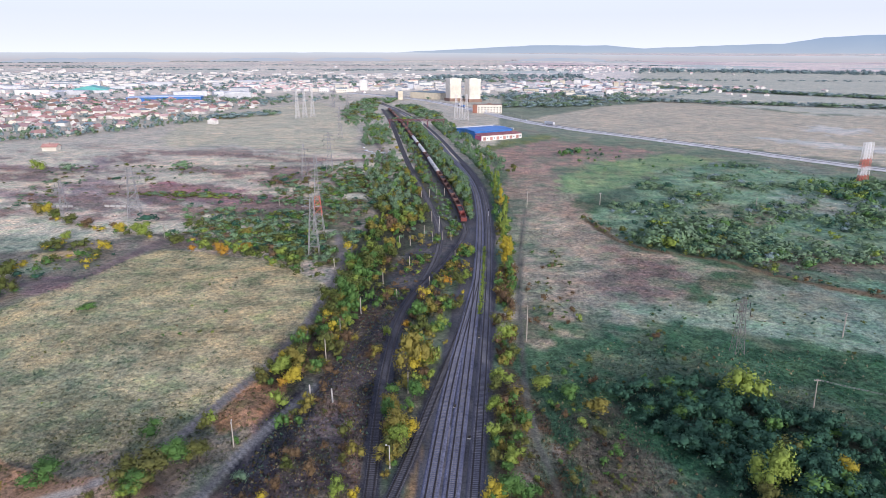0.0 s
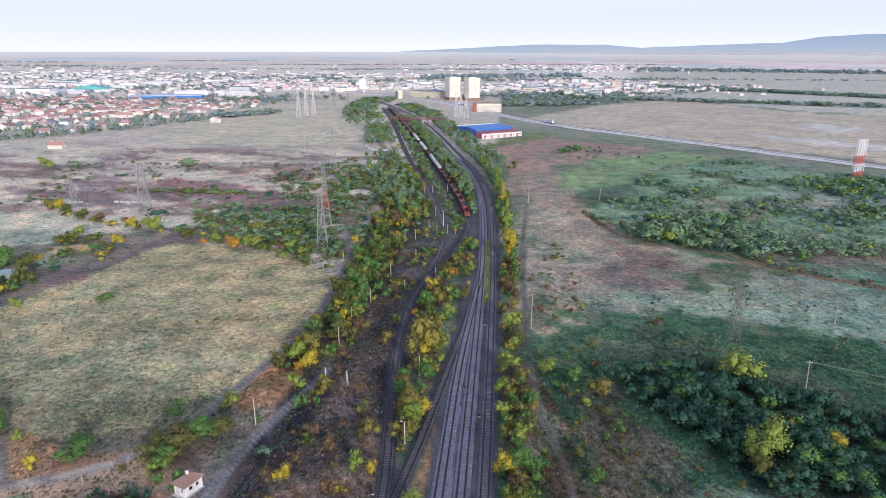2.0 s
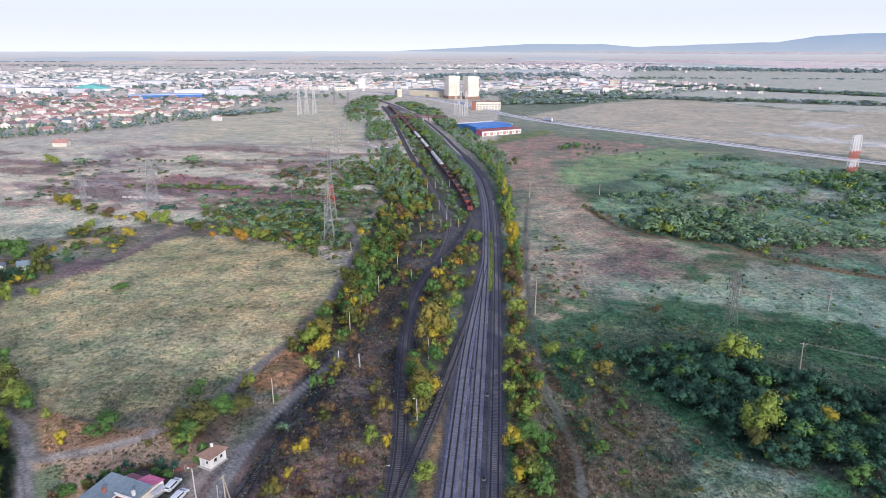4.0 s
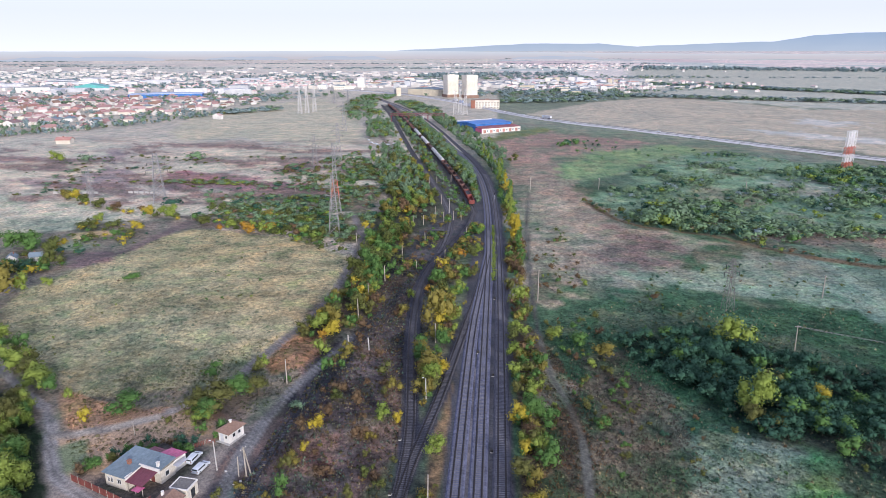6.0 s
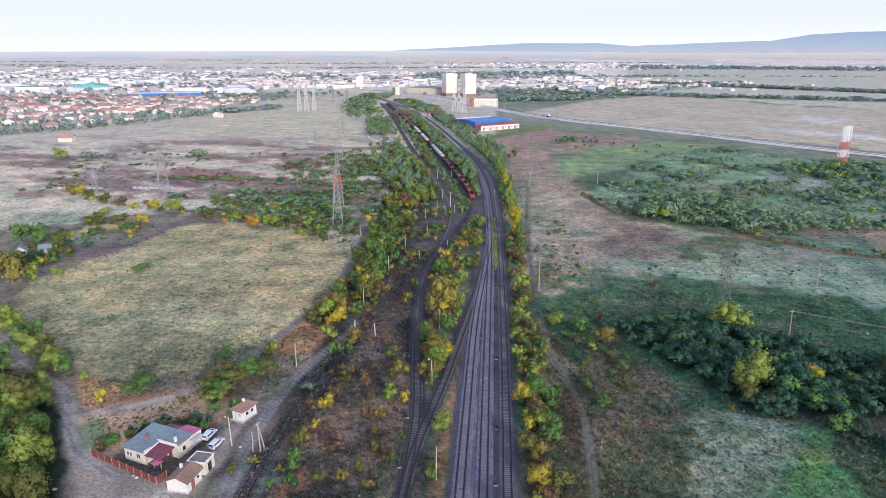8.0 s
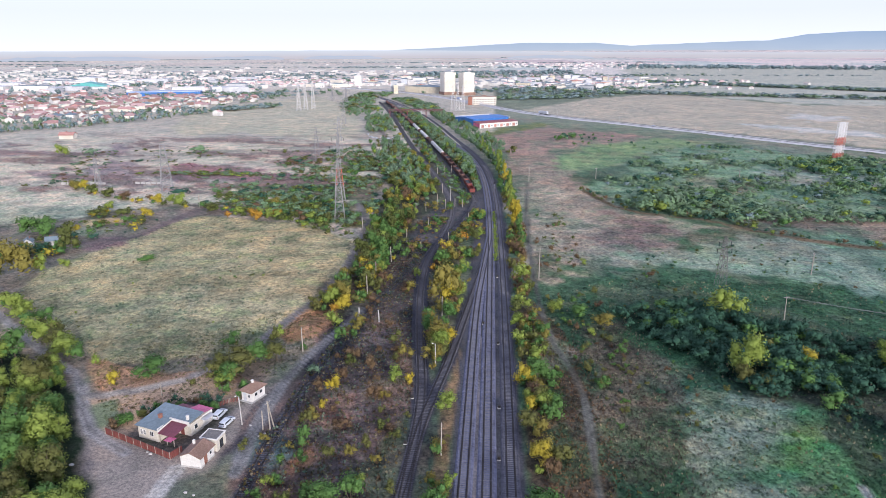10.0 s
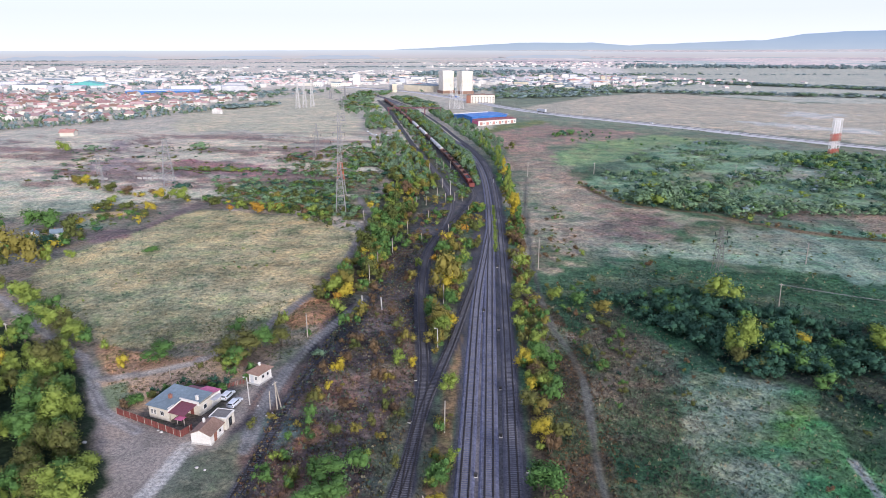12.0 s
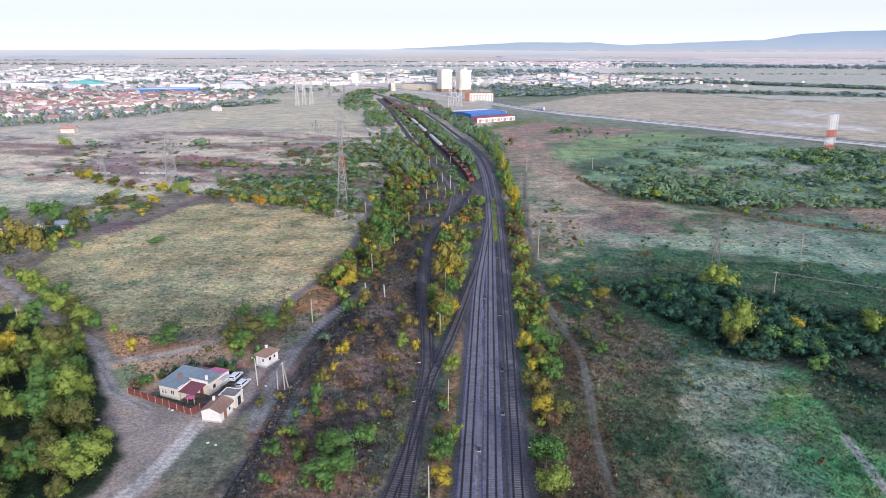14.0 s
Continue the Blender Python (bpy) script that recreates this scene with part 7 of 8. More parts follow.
# ---- the freight train ----
def wagon_meshes():
    out = {}
    bm = boxes((-1.35, -6.6, 1.05, -1.27, 6.6, 3.0), (1.27, -6.6, 1.05, 1.35, 6.6, 3.0), (-1.27, -6.6, 1.05, 1.27, -6.5, 3.0), (-1.27, 6.5, 1.05, 1.27, 6.6, 3.0), (-1.27, -6.5, 1.05, 1.27, 6.5, 1.2))
    for k in range(9):
        for s in (-1, 1):
            box(bm, s * 1.41 - 0.06, -6.4 + k * 1.6 - 0.06, 1.05, s * 1.41 + 0.06, -6.4 + k * 1.6 + 0.06, 3.0)
    out["open"] = bm
    bm = bmesh.new()
    rod(bm, (0, -6.2, 2.45), (0, 6.2, 2.45), 1.38, sides=14)
    rod(bm, (0, 0, 3.7), (0, 0, 4.1), 0.4, sides=8)
    out["tank"] = bm
    bm = bmesh.new()
    prism(bm, [(-1.4, 1.1), (1.4, 1.1), (1.4, 3.1), (0.9, 3.7), (-0.9, 3.7), (-1.4, 3.1)], -6.6, 6.6)
    for k in range(7):
        for s in (-1, 1):
            box(bm, s * 1.43 - 0.04, -6.0 + k * 2 - 0.06, 1.1, s * 1.43 + 0.04, -6.0 + k * 2 + 0.06, 3.1)
    out["closed"] = bm
    made = {}
    for k, b in out.items():
        me = bpy.data.meshes.new("body")
        b.to_mesh(me)
        b.free()
        made[k] = me
    return made


WAGON = wagon_meshes()
WAGON["open"].materials.append(M["wagon_rust"])
WAGON["tank"].materials.append(M["wagon_tank"])
WAGON["closed"].materials.append(M["wagon_rust"])
RED_OPEN = WAGON["open"].copy()
RED_OPEN.materials.clear()
RED_OPEN.materials.append(M["loco_red"])


def bm_mesh(name, bm, material):
    me = bpy.data.meshes.new(name)
    bm.to_mesh(me)
    bm.free()
    me.materials.append(material)
    return me


UNDER = bm_mesh("underframe", boxes((-1.2, -6.9, 0.85, 1.2, 6.9, 1.05), (-0.2, -7.3, 0.95, 0.2, 7.3, 1.1)), M["iron"])
BOGIE = bm_mesh("bogie", boxes((-1.0, -1.2, 0.35, -0.85, 1.2, 0.75), (0.85, -1.2, 0.35, 1.0, 1.2, 0.75), (-0.9, -0.2, 0.4, 0.9, 0.2, 0.85)), M["iron"])
WHEELSET = bm_mesh("wheelset", rods(((-0.8, 0, 0.46), (-0.67, 0, 0.46), 0.46), ((0.67, 0, 0.46), (0.8, 0, 0.46), 0.46), ((-0.67, 0, 0.46), (0.67, 0, 0.46), 0.08), sides=12), M["iron"])
LOAD = bm_mesh("load", boxes((-1.25, -6.4, 2.2, 1.25, 6.4, 2.45)), M["old_ballast"])
line = smooth_line(TRAIN_LINE, 0.5)
line = line[line[:, 1] > 284]
count = int(len(line) * 0.5 / 15.2)
for k in range(count):
    i = int((k * 15.2 + 7.6) / 0.5)
    if i + 2 >= len(line):
        break
    (x, y), (dx, dy) = line[i], line[i + 1] - line[i - 1]
    kind = "open" if k < 8 or k % 9 == 5 else ("tank" if 8 <= k < 22 and k % 5 != 3 else ("closed" if k % 2 else "open"))
    words = {"open": "rust-red open freight wagon in the standing train", "tank": "pale grey tank wagon in the standing train", "closed": "brown covered freight wagon in the standing train"}
    t = thing("freight_wagon", words[kind] if k > 1 else "dark red open wagon at the end of the train", "wagon", pose(x, y, 0.31, 0, 0, math.degrees(math.atan2(-dx, dy))), group="wagons of the freight train")
    part_mesh("body", RED_OPEN if k < 2 else WAGON[kind], t)
    part_mesh("underframe", UNDER, t)
    if kind == "open" and k % 3 == 1:
        part_mesh("load", LOAD, t, "dark bulk load")
    for s in (-4.6, 4.6):
        b = part_mesh("bogie", BOGIE, t, m=pose(0, s, 0))
        for o in (-0.9, 0.9):
            part_mesh("wheelset", WHEELSET, b, m=pose(0, o, 0))


# ---- footbridge over the yard ----
def footbridge():
    t = thing("footbridge", "long rust-red steel footbridge over the yard", "bridge", pose(-125, 712, 0, 0, 0, 4))
    part("deck", boxes((0, -1.6, 7.2, 64, 1.6, 7.5)), M["red_sheet"], t)
    for s in (-1, 1):
        bm = bmesh.new()
        box(bm, 0, s * 1.6 - 0.12, 7.1, 64, s * 1.6 + 0.12, 7.4)
        box(bm, 0, s * 1.6 - 0.12, 9.0, 64, s * 1.6 + 0.12, 9.25)
        for k in range(16):
            rod(bm, (k * 4, s * 1.6, 7.3), (k * 4 + 4, s * 1.6, 9.1), 0.1, sides=4)
            rod(bm, (k * 4, s * 1.6, 7.3), (k * 4, s * 1.6, 9.1), 0.1, sides=4)
        part("truss", bm, M["red_sheet"], t)
    for x in (1.5, 22, 44, 62.5):
        part("pier", boxes((x - 0.5, -1.4, -0.2, x + 0.5, -0.8, 7.2), (x - 0.5, 0.8, -0.2, x + 0.5, 1.4, 7.2), (x - 0.5, -1.4, 6.6, x + 0.5, 1.4, 7.2)), M["red_sheet"], t)
    part("cabin", boxes((37, -2.3, 3.6, 39.6, -1.75, 7.0)), M["hall_white"], t)


footbridge()


# ---- highway with lorries ----
road = thing("highway", "pale grey two-lane highway on a low bank", "road", kind="structure")
hp = smooth_line(HIGHWAY, 6.0)
v, f = sweep(hp, [(-6.5, -0.3), (-4.4, 0.9), (4.4, 0.9), (6.5, -0.3)])
part_mesh("carriageway", mesh_from("carriageway", v, f, M["asphalt"]), road)
for o in (-3.8, 3.8):
    v, f = sweep(hp, [(o - 0.12, 0.915), (o + 0.12, 0.915)])
    part_mesh("edge_line", mesh_from("edge_line", v, f, M["paint_white"]), road)
for o in (-4.7, 4.7):
    v, f = sweep(hp, [(o - 0.05, 1.2), (o - 0.05, 1.65), (o + 0.05, 1.65), (o + 0.05, 1.2)])
    part_mesh("guard_rail", mesh_from("guard_rail", v, f, M["galvanised"]), road)


for y in range(445, 830, 34):  # lamps along the near edge of the highway
    i = int(np.argmin(np.abs(hp[:, 1] - y) + (hp[:, 0] > 400) * 1e6))
    d = hp[i + 1] - hp[i - 1]
    d /= np.linalg.norm(d)
    pole(hp[i, 0] - d[1] * 7.2, hp[i, 1] + d[0] * 7.2, 9.0, "lamp", 30, 0, 0.16)


def lorry(x, y, z, turn, tone, label):
    t = thing("lorry", label, "lorry", pose(x, y, z, 0, 0, turn))
    part("trailer", boxes((-1.28, -7.5, 1.05, 1.28, 6.0, 4.0), bevel=0.08), M[tone], t)
    part("cab", prism(bmesh.new(), [(-1.2, 0.6), (1.2, 0.6), (1.2, 2.9), (0.9, 3.5), (-0.9, 3.5), (-1.2, 2.9)], 6.3, 8.5), M["car_white"], t)
    part("windscreen", boxes((-1.05, 8.46, 1.9, 1.05, 8.53, 2.8)), M["dark_glass"], t)
    part("chassis", boxes((-0.5, -7.3, 0.7, 0.5, 8.0, 1.05)), M["iron"], t)
    for yy in (-6, -4.8, -3.6, 5.0, 7.4):
        for s in (-1, 1):
            part("wheel", rods(((s * 0.95, yy, 0.5), (s * 1.25, yy, 0.5), 0.5), sides=10), M["rubber"], t)


def on_road(y, side):
    i = int(np.argmin(np.abs(hp[:, 1] - y) + (hp[:, 0] > 400) * 1e6))
    d = hp[i + 1] - hp[i - 1]
    d /= np.linalg.norm(d)
    return hp[i, 0] + d[1] * side, hp[i, 1] - d[0] * side, math.degrees(math.atan2(-d[0], d[1]))


for y, side, tone, label in ((745, 2.2, "hall_white", "white articulated lorry on the highway"), (905, -2.2, "hall_white", "pale lorry on the highway"), (940, -2.2, "hall_white", "pale lorry on the highway"), (985, -2.4, "blue_sheet", "blue lorry on the highway"), (1015, 2.2, "hall_white", "pale lorry on the highway")):
    x, yy, turn = on_road(y, side)
    lorry(x, yy, 0.92, turn + (180 if side < 0 else 0), tone, label)
for y, side in ((560, -2.4), (620, 2.2), (700, -2.4), (790, 2.4), (838, -2.4), (870, 2.2)):
    x, yy, turn = on_road(y, side)
    c = car(x, yy, turn, "small pale car on the highway")
    c.location.z = 0.92
for k, (x, y, turn) in enumerate(((-107, 520, 70), (-103, 512, 60), (-98, 506, 75), (-112, 527, 40), (-118, 545, 20), (-95, 515, 85), (-101, 524, 80), (-90, 520, 60))):
    car(x, y, turn, "pale car parked on bare ground beside the scrub")


# ---- halls, silos and town ----
def blue_hall():
    t = thing("warehouse", "blue sheet-clad warehouse with low blue roof", "warehouse", pose(-42, 640, 0, 0, 0, -54))
    part("wall", boxes((0, 0, -0.2, 34, 44, 7.6)), M["blue_sheet"], t)
    bm = bmesh.new()
    prism(bm, [(-0.6, 7.6), (34.6, 7.6), (34.6, 7.9), (17, 9.4), (-0.6, 7.9)], -0.6, 44.6)
    part("roof", bm, M["blue_sheet"], t, "blue ribbed sheet roof")
    for k in range(17):
        part("cladding_rib", boxes((1 + k * 2.05, -0.12, 0, 1.18 + k * 2.05, -0.02, 7.5)), M["blue_sheet"], t)
    part("roof_edge", boxes((-0.9, -0.6, 7.6, -0.62, 44.6, 9.0)), M["hall_white"], t, "white roof edging")
    part("roof_edge", boxes((-0.6, 44.7, 7.2, 34.8, 45.4, 9.2)), M["hall_white"], t, "white roof edging")
    part("door", boxes((14, -0.25, 0, 19, -0.13, 4.5)), M["hall_white"], t)
    t = thing("shop_building", "pale low building with dull red sheet roof and pink panels", "building", pose(-15.5, 602, 0, 0, 0, 36))
    part("wall", boxes((0, 0, -0.2, 48, 11, 4.8)), M["white_wall"], t)
    part("roof", sheet_roof(bmesh.new(), -0.5, -0.6, 48.5, 11.6, 4.8, 6.0), M["bright_red_sheet"], t)
    part("gable_front", boxes((-0.12, 0, 0, -0.01, 11, 4.7)), M["pink_sheet"], t)
    for k in range(6):
        part("panel", boxes((2 + k * 7.8, -0.15, 0.4, 5.2 + k * 7.8, -0.02, 3.4)), M["roof_tile"], t)
        part("window", boxes((6.3 + k * 7.8, -0.1, 1.6, 7.9 + k * 7.8, -0.01, 3.0)), M["grey_sheet"], t)


blue_hall()


def silo(x, y, w, d, h, turn):
    t = thing("grain_silo", "tall cream concrete grain silo block", "silo", pose(x, y, 0, 0, 0, turn))
    bm = boxes((-w / 2, -d / 2, -0.3, w / 2, d / 2, h - 2.0), bevel=1.2)
    part("tower", bm, M["silo"], t)
    for k in range(5):
        part("pilaster", boxes((-w / 2 + 2 + k * (w - 4) / 4 - 0.3, -d / 2 - 0.25, 5.0, -w / 2 + 2 + k * (w - 4) / 4 + 0.3, -d / 2 + 0.1, h - 3.6)), M["silo"], t)
    part("gallery", boxes((-w / 2 - 0.3, -d / 2 - 0.3, h - 3.5, w / 2 + 0.3, d / 2 + 0.3, h), (-w / 4, -d / 4, h, w / 4, d / 4, h + 0.9)), M["silo"], t)
    part("base", boxes((-w / 2 - 1.5, -d / 2 - 1.5, -0.3, w / 2 + 1.5, d / 2 + 1.5, 5.0)), M["brown_tile"], t)


silo(-85, 1135, 21, 21, 38, 28)
silo(-51, 1120, 21, 21, 38, 28)


def block(x, y, w, d, h, turn, tone, roof, label, category="building", storeys=0, rise=0.0, z=0.0, name="building"):
    t = thing(name, label, category, pose(x, y, z, 0, 0, turn))
    part("wall", boxes((-w / 2, -d / 2, -1.0, w / 2, d / 2, h)), M[tone], t)
    bm = bmesh.new()
    if rise:
        prism(bm, [(-w / 2 - 0.4, h), (w / 2 + 0.4, h), (w / 2 + 0.4, h + 0.3), (0, h + rise), (-w / 2 - 0.4, h + 0.3)], -d / 2 - 0.4, d / 2 + 0.4)
    else:
        for bx in ((-w / 2 - 0.2, -d / 2 - 0.2, h, w / 2 + 0.2, d / 2 + 0.2, h + 0.35), (-w * 0.1, -d * 0.2, h + 0.35, w * 0.08, d * 0.1, h + 1.8)):
            box(bm, *bx)
    part("roof", bm, M[roof], t)
    for s in range(storeys):
        for k in range(max(2, int(w / 4))):
            xx = -w / 2 + w * (k + 0.5) / max(2, int(w / 4))
            part("window", boxes((xx - 0.8, -d / 2 - 0.06, 1.1 + s * 3, xx + 0.8, -d / 2 + 0.02, 2.5 + s * 3)), M["dark_glass"], t)
    return t


block(-16, 906, 34, 14, 11.5, 2, "plaster", "brown_tile", "three-storey cream office block with brick end", storeys=3)
block(-36.5, 906, 6, 15, 11.0, 2, "brick", "brown_tile", "brick stair tower beside the office block")
block(-132, 1196, 72, 30, 11, -32, "hall_tan", "grey_sheet", "long sandy factory hall with grey roof", rise=3)
block(-188, 1178, 12, 12, 22, 10, "hall_white", "grey_sheet", "tall pale mill tower beside the factory")
block(-182, 1160, 8, 8, 15, 10, "hall_tan", "grey_sheet", "short sandy mill tower beside the factory")
block(-308, 1442, 16, 16, 22, 0, "white_wall", "hall_white", "white concrete tower block in the town")
block(-586, 1092, 122, 34, 7, 18, "blue_sheet", "pale_blue", "long bright blue factory hall with white roof", rise=2)
block(-864, 1312, 84, 50, 5, 20, "hall_white", "teal_sheet", "big low hall with teal roof", rise=9)
block(-488, 1172, 46, 24, 10, 25, "hall_white", "hall_white", "white warehouse at the edge of town", rise=1.5)
random.seed(5)
for k in range(96):  # halls and blocks along the highway and right of the silos
    if k < 76:
        x, y = random.uniform(20, 420), random.uniform(1180, 1800)
        if x > 120 + (y - 1180) * 0.75:
            continue
    else:
        x, y = random.uniform(-420, -150), random.uniform(1330, 1750)
    tone = random.choice(["hall_white", "white_wall", "plaster", "hall_white", "hall_tan"])
    w, d, h = random.uniform(10, 34), random.uniform(9, 16), random.uniform(4, 12)
    block(x, y, w, d, h, random.uniform(-25, 25), tone, random.choice(["grey_sheet", "roof_tile", "hall_white", "grey_sheet"]), random.choice(["pale town building with flat roof", "pale low workshop at the edge of town"]), storeys=2 if h > 8 and y < 1500 else 0, rise=random.choice([0, 0, 2]))
for k in range(34):  # white halls of the left town
    x, y = random.uniform(-1150, -480), random.uniform(1130, 1750)
    if x > -480 - (1250 - y) * 0.2 and y < 1250:
        continue
    w, d, h = random.uniform(20, 70), random.uniform(14, 34), random.uniform(6, 11)
    block(x, y, w, d, h, random.uniform(5, 35), random.choice(["hall_white", "white_wall"]), random.choice(["hall_white", "grey_sheet", "hall_white"]), "white industrial hall among town roofs", rise=random.choice([0, 1.5]))

def hip(bm, x0, y0, x1, y1, z0, rise, over=0.6):
    """A hipped roof with a short ridge along y."""
    x0, y0, x1, y1 = x0 - over, y0 - over, x1 + over, y1 + over
    low = [bm.verts.new(p) for p in ((x0, y0, z0 - 0.3), (x1, y0, z0 - 0.3), (x1, y1, z0 - 0.3), (x0, y1, z0 - 0.3))]
    xm, run = (x0 + x1) / 2, (x1 - x0) * 0.42
    a, b = bm.verts.new((xm, y0 + run, z0 + rise)), bm.verts.new((xm, y1 - run, z0 + rise))
    for f in ((low[0], low[1], a), (low[1], low[2], b, a), (low[2], low[3], b), (low[3], low[0], a, b), low[::-1]):
        bm.faces.new(f)
    return bm


HOUSE_WALL = [bm_mesh("wall", boxes((-4, -5, -0.1, 4, 5, 4.5)), M[k]) for k in ("town_wall", "plaster", "town_wall", "white_wall")]
GABLE_WALL = [bm_mesh("wall", gable_walls(bmesh.new(), -4, -5, 4, 5, 4.6, 2.6), M[k]) for k in ("town_wall", "plaster", "white_wall")]
TOWN_TILES = ("roof_tile", "town_roof", "umber_tile", "town_roof", "pink_tile", "umber_tile", "pink_tile", "grey_sheet")
HOUSE_ROOF = [bm_mesh("roof", gable(bmesh.new(), -4, -5, 4, 5, 4.6, 2.7, 0.6, 0.2), M[k]) for k in TOWN_TILES]
HIP_ROOF = [bm_mesh("roof", hip(bmesh.new(), -4, -5, 4, 5, 4.6, 2.9), M[k]) for k in TOWN_TILES]
HOUSE_WING = bm_mesh("wing", gable_walls(bmesh.new(), -8, -3, -3.9, 3, 3.0, 1.5), M["plaster"])
CHIMNEY = bm_mesh("chimney", boxes((1.2, 1.0, 5.5, 1.9, 1.7, 8.2)), M["brick"])
TOWN = [(-700, 540), (-500, 600), (-450, 590), (-420, 600), (-415, 640), (-405, 780), (-400, 830), (-380, 950), (-340, 945), (-340, 975), (-470, 1080), (-720, 1090), (-1100, 1000), (-1000, 700)]
made = 0
tries = 0
while made < 290 and tries < 9000:
    tries += 1
    x, y = random.uniform(-1100, -340), random.uniform(500, 1090)
    if not bool(inside(np.array([x]), np.array([y]), TOWN)[0]):
        continue
    made += 1
    s = random.uniform(0.85, 1.4)
    t = thing("house", random.choice(["small town house with red tiled gable roof", "pale rendered house with red-brown roof", "town house with weathered tile roof"]), "house", Matrix.LocRotScale((x, y, 0), Euler((0, 0, random.choice((0.35, 1.92)) + random.gauss(0, 0.3))), (s, s * random.uniform(0.8, 1.4), s * random.uniform(0.6, 0.85))), group="houses of the town")
    hipped = random.random() < 0.55
    part_mesh("wall", random.choice(HOUSE_WALL if hipped else GABLE_WALL), t)
    part_mesh("roof", random.choice(HIP_ROOF if hipped else HOUSE_ROOF), t)
    if random.random() < 0.5:
        part_mesh("wing", HOUSE_WING, t)
    part_mesh("chimney", CHIMNEY, t)


t = thing("house", "lone orange-roofed house at the edge of the fields", "house", Matrix.LocRotScale((-385, 505, 0), Euler((0, 0, 1.75)), (1.1, 1.2, 0.8)), group="houses of the town")
part_mesh("wall", GABLE_WALL[1], t)
part_mesh("roof", HOUSE_ROOF[0], t)
part_mesh("chimney", CHIMNEY, t)


for x, y, turn, roof, words in ((-199.5, 166, 1.9, 0, "cream cottage with red tiled roof behind trees"), (-187, 175, 0.5, 7, "white cottage with grey sheet roof behind trees"), (-178.5, 177.5, 2.0, 7, "small white outhouse with grey roof behind trees"), (-178, 132.5, 0.4, 0, "small white hut with red roof under a bronze tree")):
    t = thing("cottage", words, "house", Matrix.LocRotScale((x, y, 0), Euler((0, 0, turn)), (0.45, 0.45, 0.5)))
    part_mesh("wall", GABLE_WALL[2], t)
    part_mesh("roof", HOUSE_ROOF[roof], t)
    part_mesh("chimney", CHIMNEY, t)


def barrier(x0, y0, x1, y1, count):
    """A broken row of low concrete panels on the heath."""
    t = thing("barrier_wall", "broken row of low pale concrete panels on the heath", "wall")
    for i in range(count):
        u = (i + 0.5) / count
        part("panel", boxes((-1.35, -0.12, -0.2, 1.35, 0.12, 1.1), (-1.2, -0.35, -0.2, -0.9, 0.35, 0.3), (0.9, -0.35, -0.2, 1.2, 0.35, 0.3)), M["concrete"], t).matrix_basis = pose(x0 + (x1 - x0) * u, y0 + (y1 - y0) * u, 0.1 * random.random(), random.uniform(-6, 6), 0, math.degrees(math.atan2(y1 - y0, x1 - x0)) + random.uniform(-5, 5))


barrier(-256, 299.5, -229, 301.5, 8)
barrier(-213, 304.5, -196, 303.5, 5)


def far_houses(name, label, wall, roof, places, ridge_z=1.7, wide=1.0):
    """Houses too far to tell apart, joined: boxes with pitched roofs."""
    cv = np.array([(-1, -1, 0), (1, -1, 0), (1, 1, 0), (-1, 1, 0), (-1, -1, 1), (1, -1, 1), (1, 1, 1), (-1, 1, 1), (0, -1, ridge_z), (0, 1, ridge_z)], float)
    cf = [(0, 1, 5, 4), (1, 2, 6, 5), (2, 3, 7, 6), (3, 0, 4, 7)]
    V, F, I = [], [], []
    for x, y, w, d, h, a in places:
        gx, gy, gz = far_place(x, y)
        w, d = w * wide, d * wide
        c, s = math.cos(a), math.sin(a)
        n = len(V)
        for px, py, pz in cv:
            V.append((float(gx) + px * w * c - py * d * s, float(gy) + px * w * s + py * d * c, float(gz) - 0.5 + pz * h))
        F += [tuple(n + i for i in q) for q in cf] + [(n + 4, n + 5, n + 8), (n + 6, n + 7, n + 9), (n + 5, n + 6, n + 9, n + 8), (n + 7, n + 4, n + 8, n + 9)]
        I += [0] * 6 + [1] * 2
    me = mesh_from(name, V, F, [wall, roof], I)
    return tagged(new(name, me), label, "houses", kind="stuff")


def cluster(n, cx, cy, rx, ry, low=3, high=7):
    return [(cx + random.gauss(0, rx), cy + random.gauss(0, ry), random.uniform(3, 7), random.uniform(4, 8), random.uniform(low, high) * 0.8, random.uniform(0, 3)) for _ in range(n)]


homes = []
while len(homes) < 230:
    x, y = random.uniform(-1100, -340), random.uniform(510, 1090)
    if bool(inside(np.array([x]), np.array([y]), TOWN)[0]):
        homes.append((x, y, random.uniform(2.6, 5), random.uniform(3, 6.5), random.uniform(2.6, 5), random.choice((0.35, 1.92)) + random.gauss(0, 0.3)))
far_houses("far_town", "close-set small houses and sheds of the town", M["town_wall"], M["town_roof"], homes[:130])
far_houses("far_town", "close-set small outbuildings with dark roofs", M["town_wall"], M["brown_tile"], homes[130:])
far_houses("far_town", "far pale town houses with red roofs", M["town_wall"], M["pink_tile"], cluster(420, -1300, 1250, 330, 260) + cluster(260, -520, 1560, 150, 90) + cluster(120, 380, 3300, 260, 300) + cluster(80, 330, 1600, 180, 110) + cluster(60, 200, 1420, 120, 60), 1.5, 0.8)
far_houses("far_town", "far white halls and blocks of the town", M["town_wall"], M["grey_sheet"], cluster(260, -1700, 2100, 500, 380, 5, 12) + cluster(120, -1050, 1700, 300, 160, 5, 11) + cluster(90, -150, 1560, 160, 90, 4, 10) + cluster(60, -450, 2300, 240, 120, 4, 9) + cluster(90, 250, 3500, 380, 300, 4, 8) + cluster(60, 150, 1500, 120, 90, 4, 10), 1.12, 1.9)

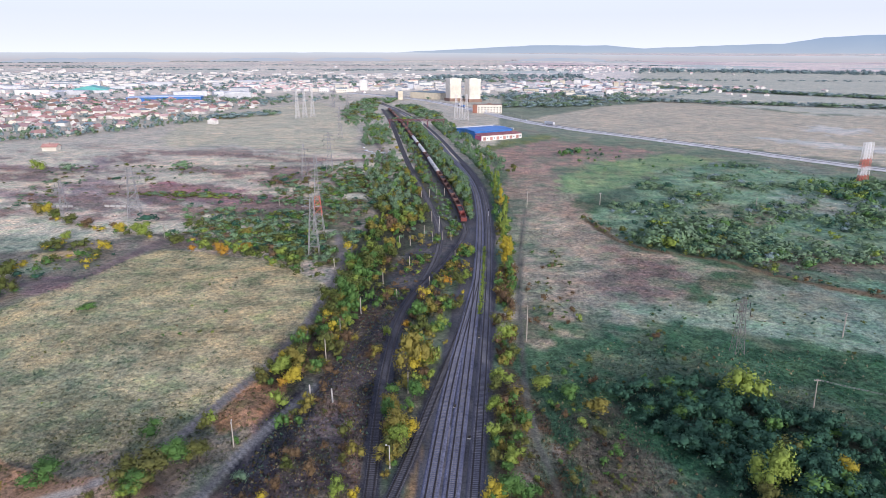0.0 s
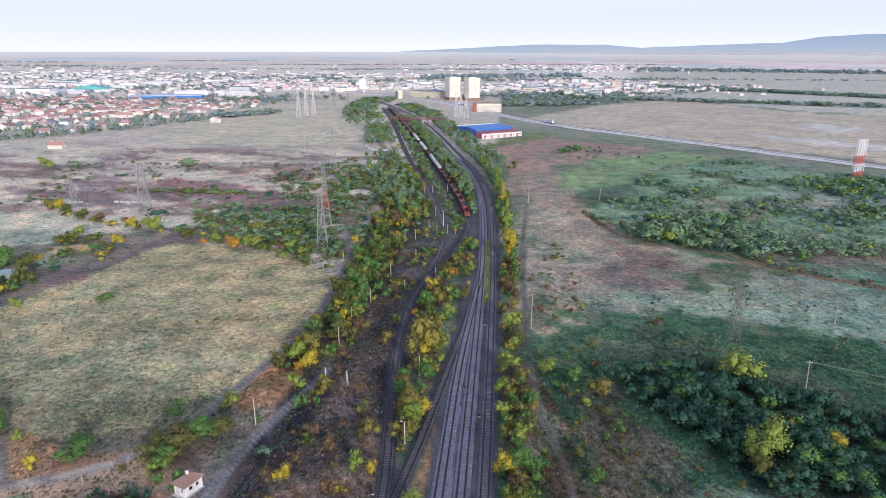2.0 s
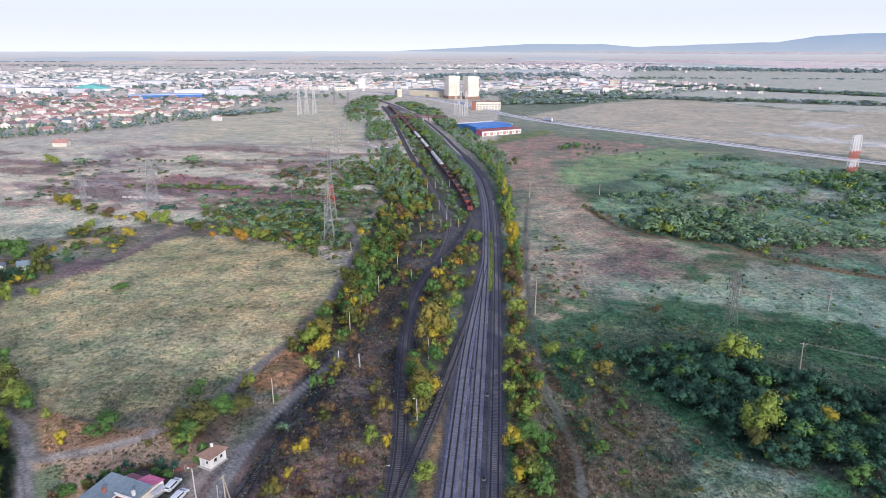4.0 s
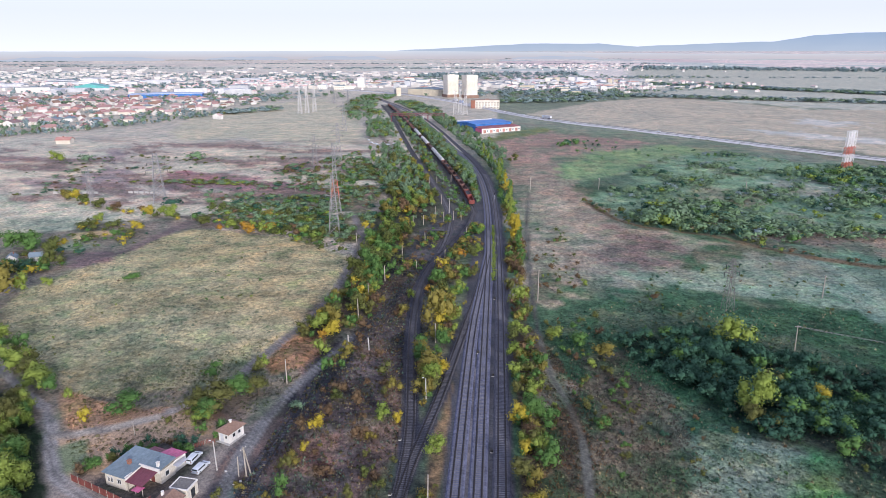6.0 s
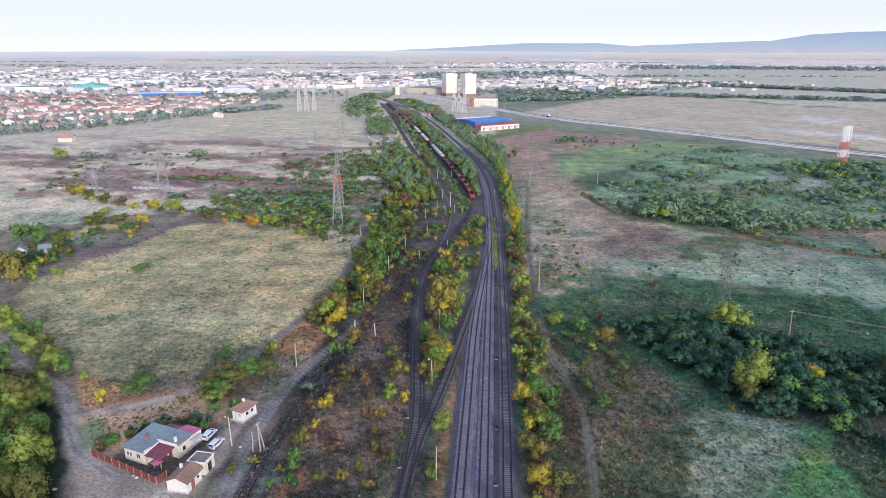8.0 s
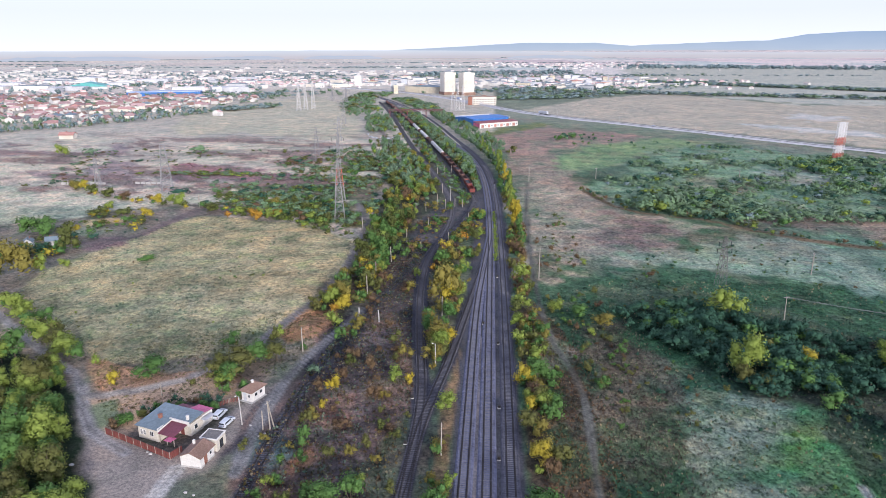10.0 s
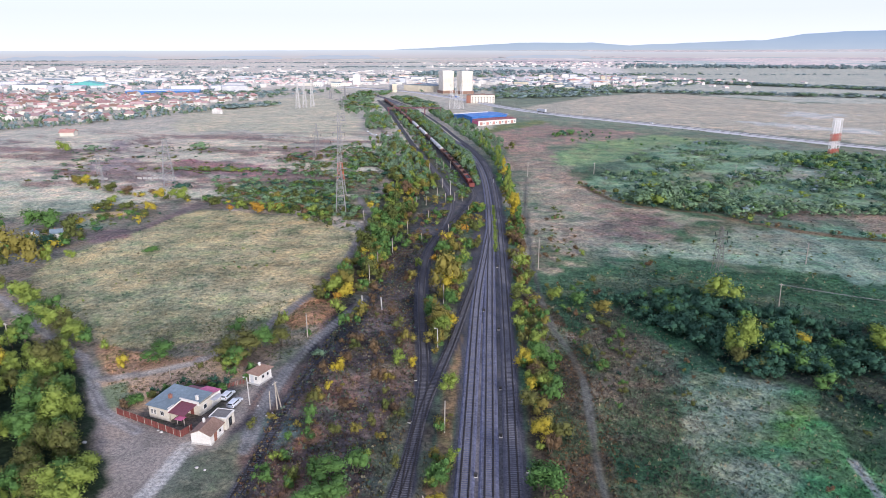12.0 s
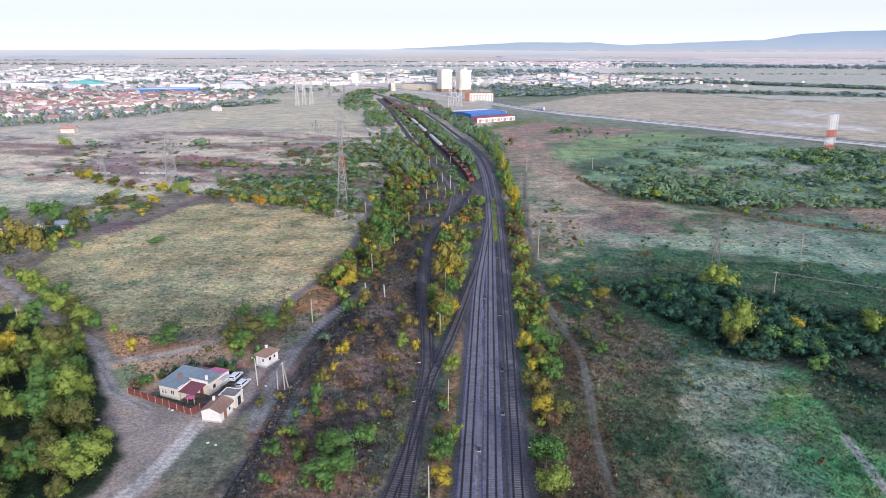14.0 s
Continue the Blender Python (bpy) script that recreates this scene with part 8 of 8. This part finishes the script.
# far plain: hedgerows and woods on the rise
rows = []
for _ in range(34):
    cx, cy = random.uniform(-5000, 5500), 1900 * math.exp(random.random() * 1.9)
    a, ln = random.gauss(0.0, 0.10), random.uniform(300, 2200)
    for _ in range(int(ln / 11)):
        u = random.uniform(-0.5, 0.5)
        x, y = cx + ln * u * math.cos(a), cy + ln * u * math.sin(a) + random.gauss(0, 10 + cy * 0.006)
        gx, gy, gz = far_place(x, y)
        h = random.uniform(2.5, 5.5)
        rows.append((float(gx), float(gy), float(gz) - 0.4, h * 2.8, h))
for _ in range(900):  # gardens among the far roofs
    gx, gy, gz = far_place(random.uniform(-1900, -480), random.uniform(1100, 2300))
    h = random.uniform(4, 9)
    rows.append((float(gx), float(gy), float(gz) - 0.4, h * 1.5, h))
far_growth("woodland", "far hedgerows and copses of the plain, paled for haze", "trees", LOW_GROWTH, rows, "pale", 3.0, 2.4)
big = []
for x0, y0, x1, y1, wide, n in ((584, 3200, 2300, 2000, 120, 420), (500, 2900, 3500, 2500, 200, 420), (-250, 2050, 250, 2250, 110, 160)):
    for _ in range(n):
        u = random.random()
        gx, gy, gz = far_place(x0 + (x1 - x0) * u, y0 + (y1 - y0) * u + random.gauss(0, wide * 0.5))
        h = random.uniform(7, 14)
        big.append((float(gx), float(gy), float(gz) - 0.4, h * 1.6, h))
far_growth("woodland", "far wood along the plain in haze-pale grey-green", "trees", LOW_GROWTH, big, "pale", 3.0, 2.4)


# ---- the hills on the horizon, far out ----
# glowing backdrop colour, with distance haze as a gradient over height
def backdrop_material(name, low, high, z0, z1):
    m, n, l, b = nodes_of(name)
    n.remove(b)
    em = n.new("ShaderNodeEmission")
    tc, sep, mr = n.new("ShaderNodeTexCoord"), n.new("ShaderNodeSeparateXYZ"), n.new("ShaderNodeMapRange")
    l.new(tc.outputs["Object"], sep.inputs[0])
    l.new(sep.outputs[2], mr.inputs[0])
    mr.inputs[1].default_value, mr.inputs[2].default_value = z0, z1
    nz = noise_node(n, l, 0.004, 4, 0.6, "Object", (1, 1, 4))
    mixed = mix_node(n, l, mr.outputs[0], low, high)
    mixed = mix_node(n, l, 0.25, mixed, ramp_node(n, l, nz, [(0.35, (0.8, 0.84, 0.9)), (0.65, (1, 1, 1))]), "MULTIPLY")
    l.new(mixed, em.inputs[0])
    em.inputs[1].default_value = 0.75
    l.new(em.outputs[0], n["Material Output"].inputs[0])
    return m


def ridge(name, label, radius, profile, low, high):
    """A chain of far hills: bearing in degrees and height over the plain's rim."""
    az = np.arange(-62, 62.01, 0.25)
    b, h = zip(*profile)
    z = np.interp(az, b, h) + 2.2 * np.array([value_noise(np.array([a * 10.0]), np.array([3.0]), 9.0, 41)[0] for a in az])
    V, F = [], []
    for k, (a, t) in enumerate(zip(az, z)):
        for rr, zz in ((radius, 30.0), (radius + 20, 72 + 0.45 * (t - 0)), (radius + 60, 77 + t), (radius + 110, 30.0)):
            V.append((rr * math.sin(radians(a)), rr * math.cos(radians(a)) - 50, zz))
    for k in range(len(az) - 1):
        for i in range(3):
            F.append((4 * k + i, 4 * k + 4 + i, 4 * k + 5 + i, 4 * k + 1 + i))
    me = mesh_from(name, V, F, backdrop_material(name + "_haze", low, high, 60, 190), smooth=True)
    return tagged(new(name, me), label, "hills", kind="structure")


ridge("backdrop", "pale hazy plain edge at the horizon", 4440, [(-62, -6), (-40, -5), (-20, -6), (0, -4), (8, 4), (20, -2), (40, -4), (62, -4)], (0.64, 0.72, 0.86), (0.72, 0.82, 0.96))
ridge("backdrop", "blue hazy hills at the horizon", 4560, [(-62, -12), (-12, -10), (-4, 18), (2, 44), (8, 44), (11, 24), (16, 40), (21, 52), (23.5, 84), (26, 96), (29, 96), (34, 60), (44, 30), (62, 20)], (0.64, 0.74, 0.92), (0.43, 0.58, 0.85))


def haze_band():
    """The last kilometres of the plain, their haze painted on a glowing plain backdrop under the horizon."""
    az = np.arange(-62, 62.01, 0.5)
    top = np.interp(az, [-62, -8, 2, 14, 62], [78.5, 77.5, 70, 62, 60]) + 1.2 * value_noise(az * 10.0, az * 0 + 5.0, 14.0, 43)
    V, F = [], []
    for a, t in zip(az, top):
        for rr, zz in ((3700, 20.0), (3705, 50.0), (3710, float(t)), (3740, 20.0)):
            V.append((rr * math.sin(radians(a)), rr * math.cos(radians(a)) - 50, zz))
    for k in range(len(az) - 1):
        for i in range(3):
            F.append((4 * k + i, 4 * k + 4 + i, 4 * k + 5 + i, 4 * k + 1 + i))
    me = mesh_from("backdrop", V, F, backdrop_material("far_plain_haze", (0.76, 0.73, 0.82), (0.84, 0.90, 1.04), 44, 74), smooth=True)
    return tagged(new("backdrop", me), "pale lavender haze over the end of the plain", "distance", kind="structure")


haze_band()


def far_woods(label, spans):
    """Thin woods, blued by painted haze, on the last rise of the plain: from bearing, to bearing, height."""
    for a0, a1, tall in spans:
        az = np.arange(a0, a1 + 0.01, 0.2)
        V, F = [], []
        for a in az:
            u = (a - a0) / (a1 - a0)
            t = 40 + tall * min(1.0, 6 * u, 6 * (1 - u)) * (0.85 + 0.3 * float(value_noise(np.array([a * 10.0]), np.array([1.0]), 5.0, 44)[0]))
            for rr, zz in ((3640, 24.0), (3644, t), (3660, 24.0)):
                V.append((rr * math.sin(radians(a)), rr * math.cos(radians(a)) - 50, zz))
        for k in range(len(az) - 1):
            for i in range(2):
                F.append((3 * k + i, 3 * k + 3 + i, 3 * k + 4 + i, 3 * k + 1 + i))
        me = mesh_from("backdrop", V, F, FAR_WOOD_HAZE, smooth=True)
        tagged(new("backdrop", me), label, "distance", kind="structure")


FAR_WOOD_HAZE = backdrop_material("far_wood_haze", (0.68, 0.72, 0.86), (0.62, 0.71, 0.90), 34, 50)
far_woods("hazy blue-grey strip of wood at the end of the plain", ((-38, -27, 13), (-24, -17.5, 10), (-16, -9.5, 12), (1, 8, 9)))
